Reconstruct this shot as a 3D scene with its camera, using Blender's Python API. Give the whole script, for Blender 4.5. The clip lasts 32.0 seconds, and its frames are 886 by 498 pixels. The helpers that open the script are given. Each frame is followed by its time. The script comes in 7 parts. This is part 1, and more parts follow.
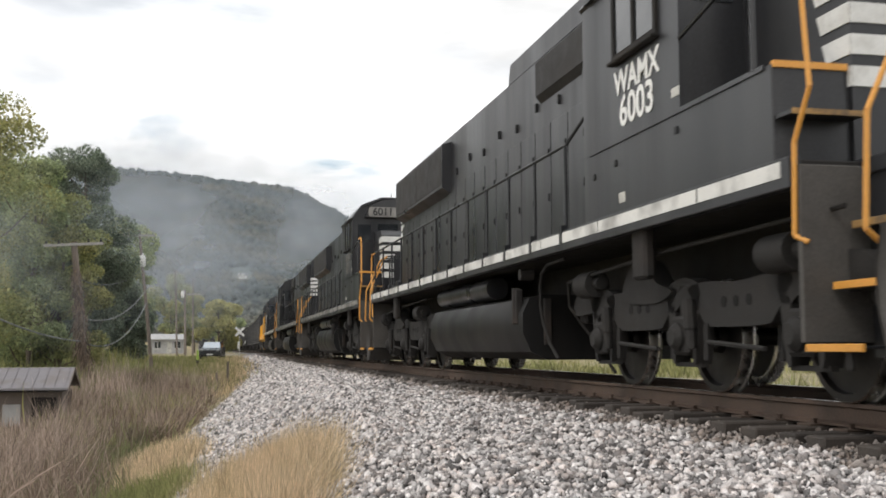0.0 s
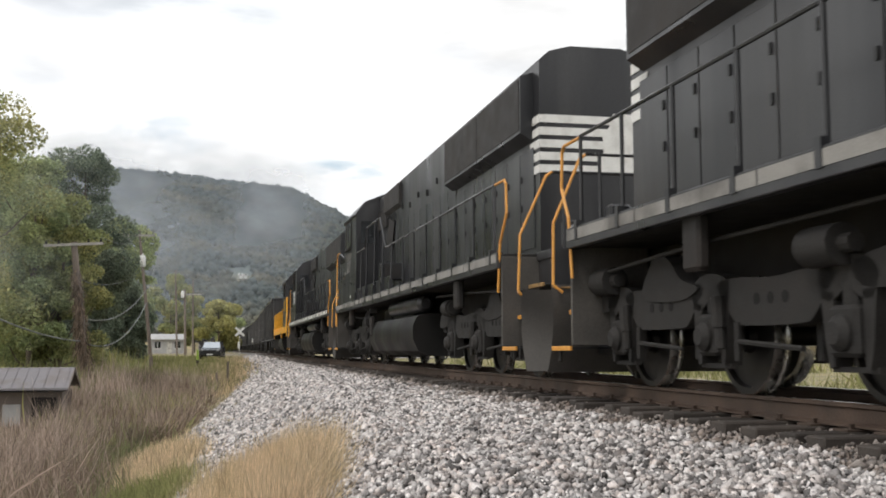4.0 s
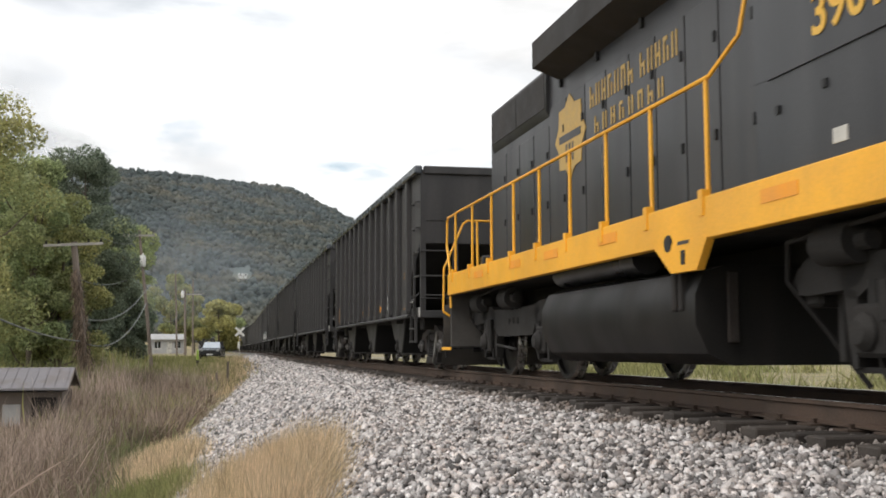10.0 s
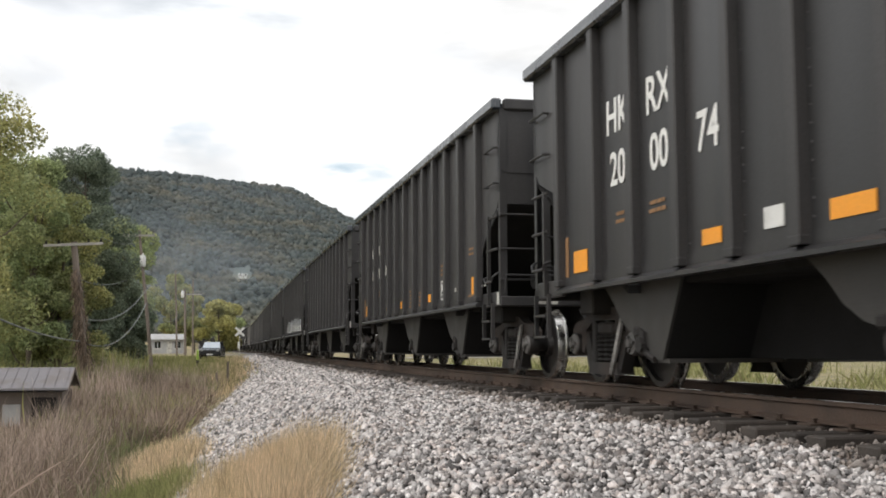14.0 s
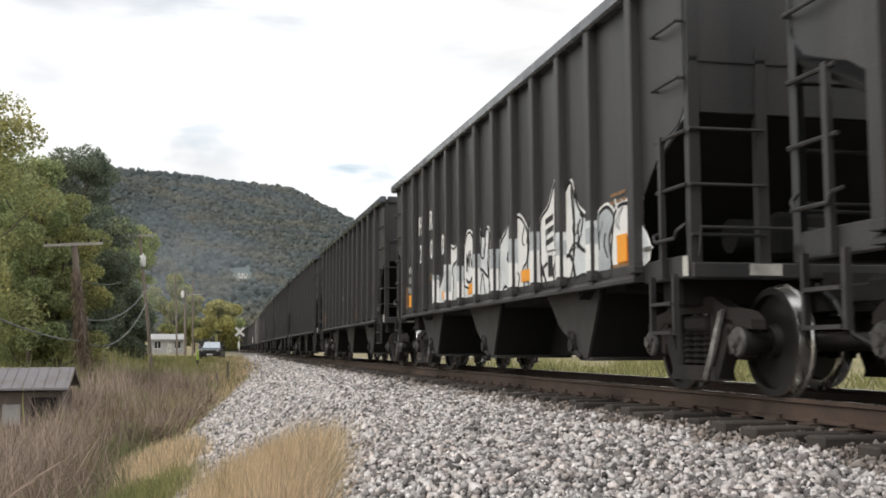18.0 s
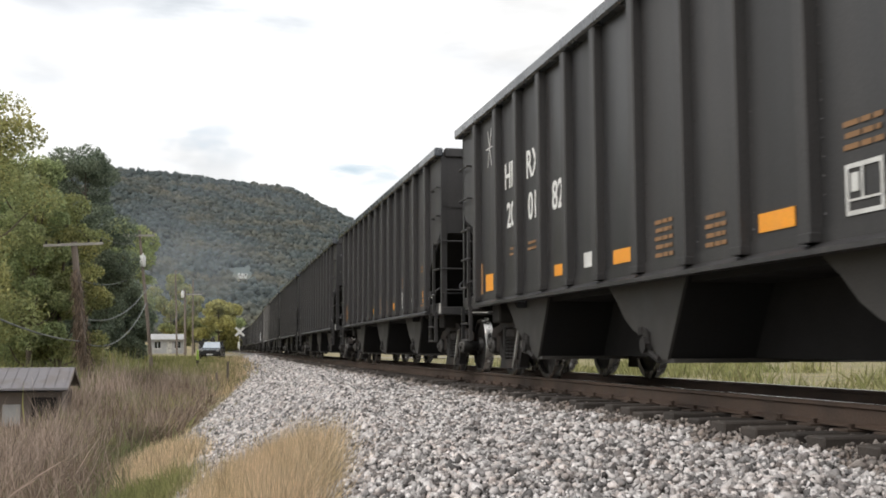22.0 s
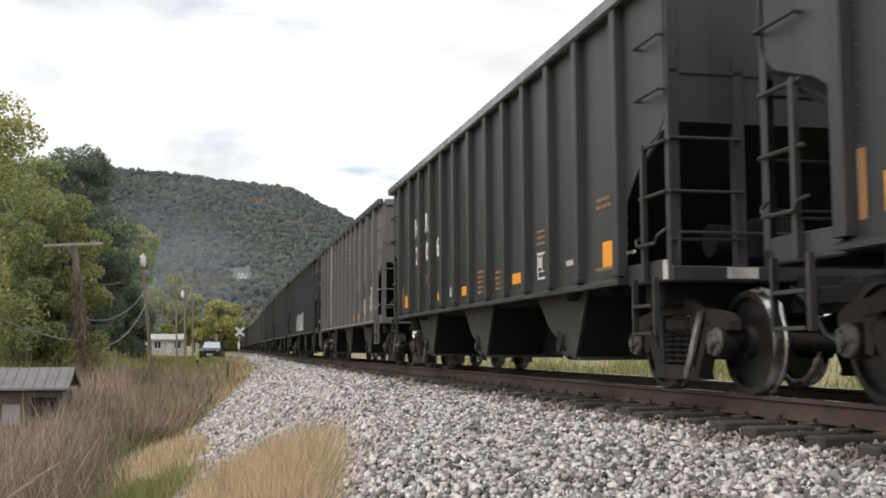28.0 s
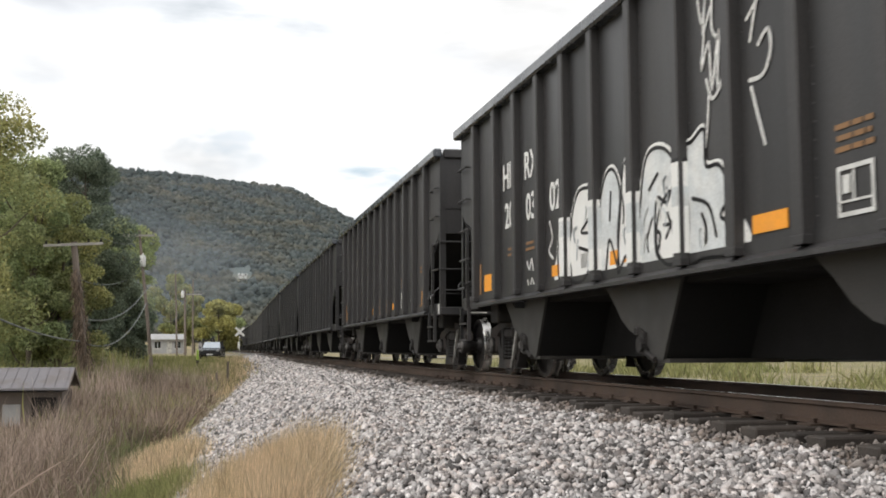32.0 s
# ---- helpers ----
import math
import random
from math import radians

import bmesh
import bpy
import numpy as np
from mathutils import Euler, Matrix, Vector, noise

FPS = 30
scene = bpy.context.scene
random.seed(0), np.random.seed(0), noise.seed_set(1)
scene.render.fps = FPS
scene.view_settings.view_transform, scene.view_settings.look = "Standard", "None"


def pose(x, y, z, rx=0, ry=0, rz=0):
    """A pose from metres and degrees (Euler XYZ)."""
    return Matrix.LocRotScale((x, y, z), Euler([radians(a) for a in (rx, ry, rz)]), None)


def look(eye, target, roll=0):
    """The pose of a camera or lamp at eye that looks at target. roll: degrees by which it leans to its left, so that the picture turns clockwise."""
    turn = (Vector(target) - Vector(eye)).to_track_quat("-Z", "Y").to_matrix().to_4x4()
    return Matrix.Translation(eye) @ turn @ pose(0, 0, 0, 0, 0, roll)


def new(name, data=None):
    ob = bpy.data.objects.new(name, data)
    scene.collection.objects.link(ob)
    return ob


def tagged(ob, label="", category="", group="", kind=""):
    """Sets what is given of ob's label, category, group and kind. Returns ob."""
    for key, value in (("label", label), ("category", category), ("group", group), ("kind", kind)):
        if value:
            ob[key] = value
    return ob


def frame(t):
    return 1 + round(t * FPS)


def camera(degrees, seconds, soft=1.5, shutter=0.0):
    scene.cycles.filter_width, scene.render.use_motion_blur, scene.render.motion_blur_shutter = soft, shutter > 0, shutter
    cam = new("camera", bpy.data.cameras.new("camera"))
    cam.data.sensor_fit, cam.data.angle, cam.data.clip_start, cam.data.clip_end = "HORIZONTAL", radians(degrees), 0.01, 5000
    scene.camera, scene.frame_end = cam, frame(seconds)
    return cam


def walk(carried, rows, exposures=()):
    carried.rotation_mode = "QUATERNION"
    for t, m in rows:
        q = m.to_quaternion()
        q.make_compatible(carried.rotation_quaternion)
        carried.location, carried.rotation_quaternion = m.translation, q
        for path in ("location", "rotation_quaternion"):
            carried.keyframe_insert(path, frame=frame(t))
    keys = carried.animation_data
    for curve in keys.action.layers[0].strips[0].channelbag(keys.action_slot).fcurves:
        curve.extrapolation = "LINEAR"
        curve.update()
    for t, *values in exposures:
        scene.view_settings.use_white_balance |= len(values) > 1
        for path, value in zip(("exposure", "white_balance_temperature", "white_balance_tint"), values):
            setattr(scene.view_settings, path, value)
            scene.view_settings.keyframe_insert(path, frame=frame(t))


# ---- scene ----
# Heights are above the top of the rail; the track runs away from the camera along +y.
cam = camera(44.55, 32.0, soft=1.72, shutter=0.14)
EYE = (0.0, 0.0, 0.41)
YAW, TILT = radians(12.59), radians(5.25)
AIM = (EYE[0] + math.sin(YAW) * math.cos(TILT), EYE[1] + math.cos(YAW) * math.cos(TILT), EYE[2] + math.sin(TILT))
STILL = look(EYE, AIM, -0.16)
walk(cam, [(0.0, STILL), (32.0, STILL)])

# ---- world and light: a bright overcast sky, a soft weak sun high to the camera's left ----
SUN_UP, SUN_TURN = radians(50), radians(237)
world = bpy.data.worlds.new("world")
scene.world = world
world.use_nodes = True
wt = world.node_tree
wt.nodes.clear()


def sky_nodes():
    n = wt.nodes
    out, bg = n.new("ShaderNodeOutputWorld"), n.new("ShaderNodeBackground")
    sky = n.new("ShaderNodeTexSky")
    sky.sky_type, sky.sun_disc = "NISHITA", False
    sky.sun_elevation, sky.sun_rotation = SUN_UP, SUN_TURN
    sky.air_density, sky.dust_density = 1.0, 1.5
    blue = n.new("ShaderNodeVectorMath")
    blue.operation = "SCALE"
    blue.inputs["Scale"].default_value = 0.11
    coord, noise_a = n.new("ShaderNodeTexCoord"), n.new("ShaderNodeTexNoise")
    stretch = n.new("ShaderNodeMapping")
    stretch.inputs["Scale"].default_value = (1.0, 1.0, 3.2)
    noise_a.inputs["Scale"].default_value, noise_a.inputs["Detail"].default_value = 2.6, 7
    ramp = n.new("ShaderNodeMapRange")
    ramp.inputs["From Min"].default_value, ramp.inputs["From Max"].default_value = 0.28, 0.52
    ramp.inputs["To Min"].default_value, ramp.inputs["To Max"].default_value = 0.62, 1.0
    tone = n.new("ShaderNodeTexNoise")
    tone.inputs["Scale"].default_value, tone.inputs["Detail"].default_value = 5.0, 5
    white = n.new("ShaderNodeMapRange")
    white.inputs["From Min"].default_value, white.inputs["From Max"].default_value = 0.3, 0.7
    white.inputs["To Min"].default_value, white.inputs["To Max"].default_value = 0.66, 1.14
    cloud = n.new("ShaderNodeCombineXYZ")
    mix = n.new("ShaderNodeMix")
    mix.data_type = "RGBA"
    ln = wt.links.new
    ln(sky.outputs[0], blue.inputs[0])
    ln(coord.outputs["Generated"], stretch.inputs[0])
    ln(stretch.outputs[0], noise_a.inputs["Vector"])
    ln(stretch.outputs[0], tone.inputs["Vector"])
    ln(noise_a.outputs[0], ramp.inputs["Value"])
    ln(tone.outputs[0], white.inputs["Value"])
    for k in range(3):
        ln(white.outputs[0], cloud.inputs[k])
    ln(ramp.outputs[0], mix.inputs["Factor"])
    ln(blue.outputs[0], mix.inputs[6])
    ln(cloud.outputs[0], mix.inputs[7])
    ln(mix.outputs[2], bg.inputs["Color"])
    bg.inputs["Strength"].default_value = 1.0
    ln(bg.outputs[0], out.inputs[0])


sky_nodes()
sun = new("sun", bpy.data.lights.new("sun", "SUN"))
sun.data.energy, sun.data.angle, sun.data.color = 0.95, radians(14), (1.0, 0.95, 0.88)
sun.matrix_world = look((-66, -42, 92), (0, 0, 0))
scene.view_settings.exposure = 0.38

# ---- materials ----
def mat(name, base, rough=0.7, metal=0.0, vary=0.25, scale=3.0, fine=60.0, bump=0.15, dist=0.01, spec=0.5,
        tint=None, tint_amount=0.0, tint_scale=1.5, by="", by_amount=0.3, streak=False):
    """A worn surface: base colour broken up at two scales, with fine relief; tint is a second colour in soft patches."""
    m = bpy.data.materials.new(name)
    m.use_nodes = True
    t = m.node_tree
    n, ln = t.nodes, t.links.new
    b = n["Principled BSDF"]
    b.inputs["Metallic"].default_value = metal
    b.inputs["Specular IOR Level"].default_value = spec
    co = n.new("ShaderNodeTexCoord")
    mp = n.new("ShaderNodeMapping")
    if streak:
        mp.inputs["Scale"].default_value = (1.0, 1.0, 0.12)
    ln(co.outputs["Object"], mp.inputs[0])
    big, small = n.new("ShaderNodeTexNoise"), n.new("ShaderNodeTexNoise")
    big.inputs["Scale"].default_value, big.inputs["Detail"].default_value = scale, 6
    small.inputs["Scale"].default_value, small.inputs["Detail"].default_value = fine, 3
    ln(mp.outputs[0], big.inputs["Vector"])
    ln(co.outputs["Object"], small.inputs["Vector"])
    rgb = n.new("ShaderNodeRGB")
    rgb.outputs[0].default_value = (*base, 1)
    last = rgb.outputs[0]
    if tint is not None:
        other = n.new("ShaderNodeTexNoise")
        other.inputs["Scale"].default_value, other.inputs["Detail"].default_value = tint_scale, 7
        ln(mp.outputs[0], other.inputs["Vector"])
        rg = n.new("ShaderNodeMapRange")
        rg.inputs["From Min"].default_value, rg.inputs["From Max"].default_value = 0.45, 0.68
        rg.inputs["To Max"].default_value = tint_amount
        ln(other.outputs[0], rg.inputs["Value"])
        mx = n.new("ShaderNodeMix")
        mx.data_type = "RGBA"
        mx.inputs[7].default_value = (*tint, 1)
        ln(rg.outputs[0], mx.inputs["Factor"])
        ln(last, mx.inputs[6])
        last = mx.outputs[2]
    add = n.new("ShaderNodeMath")
    add.operation = "ADD"
    ln(big.outputs[0], add.inputs[0])
    ln(small.outputs[0], add.inputs[1])
    rng = n.new("ShaderNodeMapRange")
    rng.inputs["From Min"].default_value, rng.inputs["From Max"].default_value = 0.6, 1.4
    rng.inputs["To Min"].default_value, rng.inputs["To Max"].default_value = 1 - vary, 1 + vary
    ln(add.outputs[0], rng.inputs["Value"])
    factor = rng.outputs[0]
    if by:
        if by == "island":
            src = n.new("ShaderNodeNewGeometry").outputs["Random Per Island"]
        else:
            src = n.new("ShaderNodeObjectInfo").outputs["Random"]
        r2 = n.new("ShaderNodeMapRange")
        r2.inputs["To Min"].default_value, r2.inputs["To Max"].default_value = 1 - by_amount, 1 + by_amount
        ln(src, r2.inputs["Value"])
        mul = n.new("ShaderNodeMath")
        mul.operation = "MULTIPLY"
        ln(factor, mul.inputs[0])
        ln(r2.outputs[0], mul.inputs[1])
        factor = mul.outputs[0]
    sc = n.new("ShaderNodeVectorMath")
    sc.operation = "SCALE"
    ln(last, sc.inputs[0])
    ln(factor, sc.inputs["Scale"])
    ln(sc.outputs[0], b.inputs["Base Color"])
    rr = n.new("ShaderNodeMapRange")
    rr.inputs["From Min"].default_value, rr.inputs["From Max"].default_value = 0.3, 0.7
    rr.inputs["To Min"].default_value, rr.inputs["To Max"].default_value = max(0.02, rough - 0.12), min(1, rough + 0.12)
    ln(big.outputs[0], rr.inputs["Value"])
    ln(rr.outputs[0], b.inputs["Roughness"])
    if bump:
        bp = n.new("ShaderNodeBump")
        bp.inputs["Strength"].default_value, bp.inputs["Distance"].default_value = bump, dist
        ln(add.outputs[0], bp.inputs["Height"])
        ln(bp.outputs[0], b.inputs["Normal"])
    return m


LOCO_BLACK = mat("loco_black", (0.0165, 0.017, 0.0195), 0.36, vary=0.45, scale=1.4, bump=0.09, tint=(0.050, 0.049, 0.050), tint_amount=0.6, streak=True)
HOPPER_BLACK = mat("hopper_black", (0.0252, 0.0246, 0.0255), 0.46, vary=0.4, scale=1.2, bump=0.1, tint=(0.060, 0.055, 0.054), tint_amount=0.6, streak=True)
# bluish base stands in for sky reflected along the top chord
CHORD_SHEEN = mat("chord_paint", (0.035, 0.042, 0.052), 0.26, vary=0.3, scale=2, bump=0.05, spec=0.8)
HOPPER_GREY = mat("hopper_grey", (0.17, 0.163, 0.158), 0.55, vary=0.25, scale=1.0, bump=0.08, tint=(0.05, 0.047, 0.045), tint_amount=0.6, streak=True)
UNDER = mat("underframe_grime", (0.018, 0.0165, 0.0155), 0.8, vary=0.4, scale=4, bump=0.25, tint=(0.045, 0.038, 0.031), tint_amount=0.4, spec=0.3)
TRUCK = mat("truck_dust", (0.025, 0.023, 0.022), 0.75, vary=0.4, scale=5, bump=0.3, tint=(0.05, 0.036, 0.029), tint_amount=0.7, spec=0.3)
BEARING = mat("bearing_grey", (0.11, 0.105, 0.10), 0.6, 0.2, vary=0.3, scale=9, bump=0.1, tint=(0.05, 0.045, 0.04), tint_amount=0.6, tint_scale=8)
STREAK_STEEL = mat("scuffed_steel", (0.46, 0.45, 0.43), 0.5, 0.5, vary=0.4, scale=9, bump=0.1, tint=(0.06, 0.05, 0.045), tint_amount=0.8, tint_scale=5)
TANK = mat("tank_black", (0.012, 0.0118, 0.0118), 0.5, vary=0.4, scale=1.2, bump=0.08, tint=(0.03, 0.027, 0.025), tint_amount=0.6, streak=True, spec=0.22)
LOCO_TRUCK = mat("loco_truck_dust", (0.029, 0.0275, 0.0265), 0.75, vary=0.4, scale=5, bump=0.3, tint=(0.034, 0.031, 0.029), tint_amount=0.7, tint_scale=2.5, spec=0.25)
PLOUGH = mat("plough_dust", (0.075, 0.069, 0.063), 0.7, vary=0.35, scale=3, bump=0.12, tint=(0.03, 0.027, 0.025), tint_amount=0.7)
BAY = mat("bay_paint", (0.034, 0.032, 0.030), 0.6, vary=0.35, scale=2.5, bump=0.12, tint=(0.05, 0.045, 0.04), tint_amount=0.5)
STEEL = mat("worn_steel", (0.58, 0.57, 0.55), 0.26, 1.0, vary=0.25, scale=8, bump=0.05)
WHEEL = mat("wheel_rust", (0.019, 0.0175, 0.0168), 0.42, 0.2, vary=0.35, scale=6, bump=0.08, tint=(0.038, 0.029, 0.024), tint_amount=0.5, spec=0.4)
WHITE = mat("white_paint", (0.72, 0.72, 0.70), 0.5, vary=0.12, scale=5, bump=0.03, tint=(0.35, 0.33, 0.3), tint_amount=0.35, tint_scale=6)
DIRTY_WHITE = mat("dirty_white", (0.55, 0.54, 0.5), 0.6, vary=0.2, scale=4, bump=0.04, tint=(0.12, 0.11, 0.1), tint_amount=0.7, tint_scale=3)
YELLOW = mat("yellow_paint", (0.95, 0.47, 0.035), 0.42, vary=0.14, scale=3, bump=0.03, tint=(0.55, 0.27, 0.04), tint_amount=0.4)
OLD_YELLOW = mat("worn_yellow", (0.32, 0.19, 0.07), 0.7, vary=0.35, scale=9, bump=0.1, tint=(0.09, 0.07, 0.05), tint_amount=0.8, tint_scale=7)
RAIL_YELLOW = mat("handrail_yellow", (0.66, 0.31, 0.06), 0.45, vary=0.18, scale=6, bump=0.02)
ORANGE = mat("reflector_orange", (0.9, 0.36, 0.03), 0.5, vary=0.12, scale=5, bump=0.02)
FADED = mat("faded_stencil", (0.27, 0.15, 0.07), 0.7, vary=0.2, scale=9, bump=0)
GRILLE = mat("grille_black", (0.012, 0.012, 0.013), 0.6, vary=0.3, bump=0.2, fine=90)
SCREEN_BLACK = mat("mesh_screen", (0.024, 0.022, 0.0215), 0.75, vary=0.3, scale=3, fine=160, bump=0.5, dist=0.006, tint=(0.04, 0.034, 0.03), tint_amount=0.5)
# near-black that puts the deep shade under wagons and in holes into colour
SHADE_BLACK = mat("soot_black", (0.015, 0.0145, 0.0142), 0.9, vary=0.35, bump=0.1, spec=0.25)
GLASS = mat("cab_glass", (0.02, 0.023, 0.026), 0.08, vary=0.05, bump=0.0, spec=0.9)
LAMP_GLASS = mat("lamp_glass", (0.34, 0.34, 0.33), 0.12, 0.6, vary=0.05, bump=0)
RUST = mat("rail_rust", (0.098, 0.066, 0.049), 0.75, 0.2, vary=0.3, scale=4, bump=0.15, tint=(0.045, 0.036, 0.03), tint_amount=0.6)
TIE = mat("tie_wood", (0.048, 0.039, 0.033), 0.85, vary=0.4, scale=5, bump=0.5, tint=(0.11, 0.095, 0.08), tint_amount=0.5, by="object")
STONE = mat("ballast_stone", (0.46, 0.437, 0.428), 0.85, vary=0.35, scale=18, fine=120, bump=0.4, by="island", by_amount=0.85, tint=(0.36, 0.28, 0.24), tint_amount=0.6, tint_scale=6)
STAINED = mat("stained_stone", (0.27, 0.24, 0.22), 0.9, vary=0.3, scale=18, fine=120, bump=0.3, by="island", by_amount=0.7, tint=(0.17, 0.12, 0.09), tint_amount=0.7, tint_scale=4)
# dark base puts the shade in the gaps between stones into the bed's colour
BED = mat("ballast_bed", (0.10, 0.093, 0.09), 0.9, vary=0.6, scale=25, fine=60, bump=1.0, dist=0.05, tint=(0.33, 0.31, 0.30), tint_amount=0.8, tint_scale=18)
SOIL = mat("ground_grass", (0.19, 0.165, 0.085), 0.9, vary=0.4, scale=0.8, fine=14, bump=0.5, dist=0.06, tint=(0.36, 0.28, 0.15), tint_amount=0.8, tint_scale=0.35)
ASPHALT = mat("road_asphalt", (0.25, 0.24, 0.235), 0.85, vary=0.2, scale=2, bump=0.2)
BARK = mat("bark", (0.12, 0.095, 0.075), 0.9, vary=0.4, scale=5, bump=0.6, dist=0.02)
POLE = mat("pole_wood", (0.19, 0.155, 0.13), 0.85, vary=0.3, scale=2, bump=0.3, streak=True)
CABLE = mat("cable_sheath", (0.16, 0.17, 0.17), 0.6, vary=0.1, bump=0)


def foliage(name, base, other, amount=0.6, island=0.45, patch=0.5):
    m = mat(name, base, 0.7, vary=0.3, scale=1.5, bump=0, by="island", by_amount=island, tint=other, tint_amount=amount, tint_scale=patch, spec=0.25)
    t = m.node_tree
    n, ln = t.nodes, t.links.new
    b, out = n["Principled BSDF"], n["Material Output"]
    thin, mix = n.new("ShaderNodeBsdfTranslucent"), n.new("ShaderNodeMixShader")
    mix.inputs[0].default_value = 0.5
    ln(b.inputs["Base Color"].links[0].from_socket, thin.inputs["Color"])
    ln(b.outputs[0], mix.inputs[1])
    ln(thin.outputs[0], mix.inputs[2])
    ln(mix.outputs[0], out.inputs["Surface"])
    return m


LEAF_GREEN = foliage("leaf_green", (0.33, 0.385, 0.20), (0.45, 0.43, 0.21))
LEAF_OLIVE = foliage("leaf_olive", (0.30, 0.325, 0.15), (0.50, 0.44, 0.18), 0.75)
LEAF_DARK = foliage("leaf_dark", (0.185, 0.225, 0.165), (0.24, 0.26, 0.165))
LEAF_YELLOW = foliage("leaf_yellow", (0.43, 0.405, 0.16), (0.33, 0.34, 0.155))
# the greyish blue in this base colour is distance haze over the hills
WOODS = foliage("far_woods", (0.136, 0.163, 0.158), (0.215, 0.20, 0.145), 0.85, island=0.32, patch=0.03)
DRY_GRASS = foliage("dry_grass", (0.66, 0.52, 0.355), (0.50, 0.41, 0.24), 0.8, island=0.6, patch=2.5)
FIELD = foliage("field_grass", (0.44, 0.41, 0.25), (0.31, 0.33, 0.18), 0.8, island=0.15, patch=0.4)
GREEN_GRASS = foliage("green_grass", (0.25, 0.26, 0.11), (0.42, 0.36, 0.18), 0.6)
BROWN_WEED = foliage("brown_weed", (0.235, 0.18, 0.14), (0.33, 0.26, 0.195), 0.7, island=0.75)
DITCH_GREEN = foliage("ditch_green", (0.19, 0.215, 0.105), (0.27, 0.26, 0.13), 0.6, island=0.5)
PALE_STEM = foliage("pale_stem", (0.55, 0.44, 0.37), (0.40, 0.31, 0.25), 0.5)
RED_WEED = foliage("red_weed", (0.15, 0.105, 0.085), (0.21, 0.15, 0.11), 0.5)
LETTER = mat("lettering_white", (0.82, 0.82, 0.80), 0.5, vary=0.06, scale=6, bump=0)

# ---- geometry helpers ----
class Geo:
    """Vertices and faces of one mesh."""

    def __init__(self):
        self.v, self.f = [], []

    def put(self, verts, faces):
        k = len(self.v)
        self.v.extend(verts)
        self.f.extend([tuple(i + k for i in face) for face in faces])
        return self

    def box(self, x0, x1, y0, y1, z0, z1, c=0.0):
        """A box; c cuts its twelve edges."""
        if x0 > x1: x0, x1 = x1, x0
        if y0 > y1: y0, y1 = y1, y0
        if z0 > z1: z0, z1 = z1, z0
        if c <= 0:
            vs = [(x, y, z) for x in (x0, x1) for y in (y0, y1) for z in (z0, z1)]
            return self.put(vs, [(0, 1, 3, 2), (4, 6, 7, 5), (0, 4, 5, 1), (2, 3, 7, 6), (0, 2, 6, 4), (1, 5, 7, 3)])
        vs, idx = [], {}
        for sx in (0, 1):
            for sy in (0, 1):
                for sz in (0, 1):
                    cx, cy, cz = (x0, x1)[sx], (y0, y1)[sy], (z0, z1)[sz]
                    ix, iy, iz = cx + (c, -c)[sx], cy + (c, -c)[sy], cz + (c, -c)[sz]
                    for a, p in (("x", (cx, iy, iz)), ("y", (ix, cy, iz)), ("z", (ix, iy, cz))):
                        idx[a, sx, sy, sz] = len(vs)
                        vs.append(p)
        g = idx.get
        fs = []
        for s in (0, 1):
            fs.append((g(("x", s, 0, 0)), g(("x", s, 1, 0)), g(("x", s, 1, 1)), g(("x", s, 0, 1)))[:: 1 if s else -1])
            fs.append((g(("y", 0, s, 0)), g(("y", 0, s, 1)), g(("y", 1, s, 1)), g(("y", 1, s, 0)))[:: 1 if s else -1])
            fs.append((g(("z", 0, 0, s)), g(("z", 1, 0, s)), g(("z", 1, 1, s)), g(("z", 0, 1, s)))[:: 1 if s else -1])
        for a in (0, 1):
            for b in (0, 1):
                fs.append((g(("y", 0, a, b)), g(("y", 1, a, b)), g(("z", 1, a, b)), g(("z", 0, a, b))))
                fs.append((g(("x", a, 0, b)), g(("x", a, 1, b)), g(("z", a, 1, b)), g(("z", a, 0, b))))
                fs.append((g(("x", a, b, 0)), g(("x", a, b, 1)), g(("y", a, b, 1)), g(("y", a, b, 0))))
                for d in (0, 1):
                    fs.append((g(("x", a, b, d)), g(("y", a, b, d)), g(("z", a, b, d))))
        return self.put(vs, fs)

    def prism(self, poly, a, b, axis="y"):
        """A flat outline pushed from a to b along an axis. The outline lies in (x, z) for y, (y, z) for x, (x, y) for z."""
        n = len(poly)

        def at(p, q, h):
            return (p, h, q) if axis == "y" else (h, p, q) if axis == "x" else (p, q, h)
        vs = [at(p, q, a) for p, q in poly] + [at(p, q, b) for p, q in poly]
        fs = [tuple(range(n)), tuple(range(2 * n - 1, n - 1, -1))]
        fs += [(i, (i + 1) % n, n + (i + 1) % n, n + i) for i in range(n)]
        return self.put(vs, fs)

    def cyl(self, p, q, r, n=10, r2=None, caps=True):
        p, q = Vector(p), Vector(q)
        d = (q - p).normalized()
        u = d.orthogonal().normalized()
        w = d.cross(u)
        r2 = r if r2 is None else r2
        vs = []
        for o, rad in ((p, r), (q, r2)):
            for i in range(n):
                a = 2 * math.pi * i / n
                vs.append(tuple(o + (u * math.cos(a) + w * math.sin(a)) * rad))
        fs = [(i, (i + 1) % n, n + (i + 1) % n, n + i) for i in range(n)]
        if caps:
            fs += [tuple(range(n - 1, -1, -1)), tuple(range(n, 2 * n))]
        return self.put(vs, fs)

    def tube(self, pts, r, n=6):
        for a, b in zip(pts, pts[1:]):
            self.cyl(a, b, r, n)
        return self

    def lathe(self, prof, origin, n=24, axis="y"):
        """A profile of (radius, height) turned about an axis through origin."""
        ox, oy, oz = origin
        vs, k = [], len(prof)
        for i in range(n):
            a = 2 * math.pi * i / n
            c, s = math.cos(a), math.sin(a)
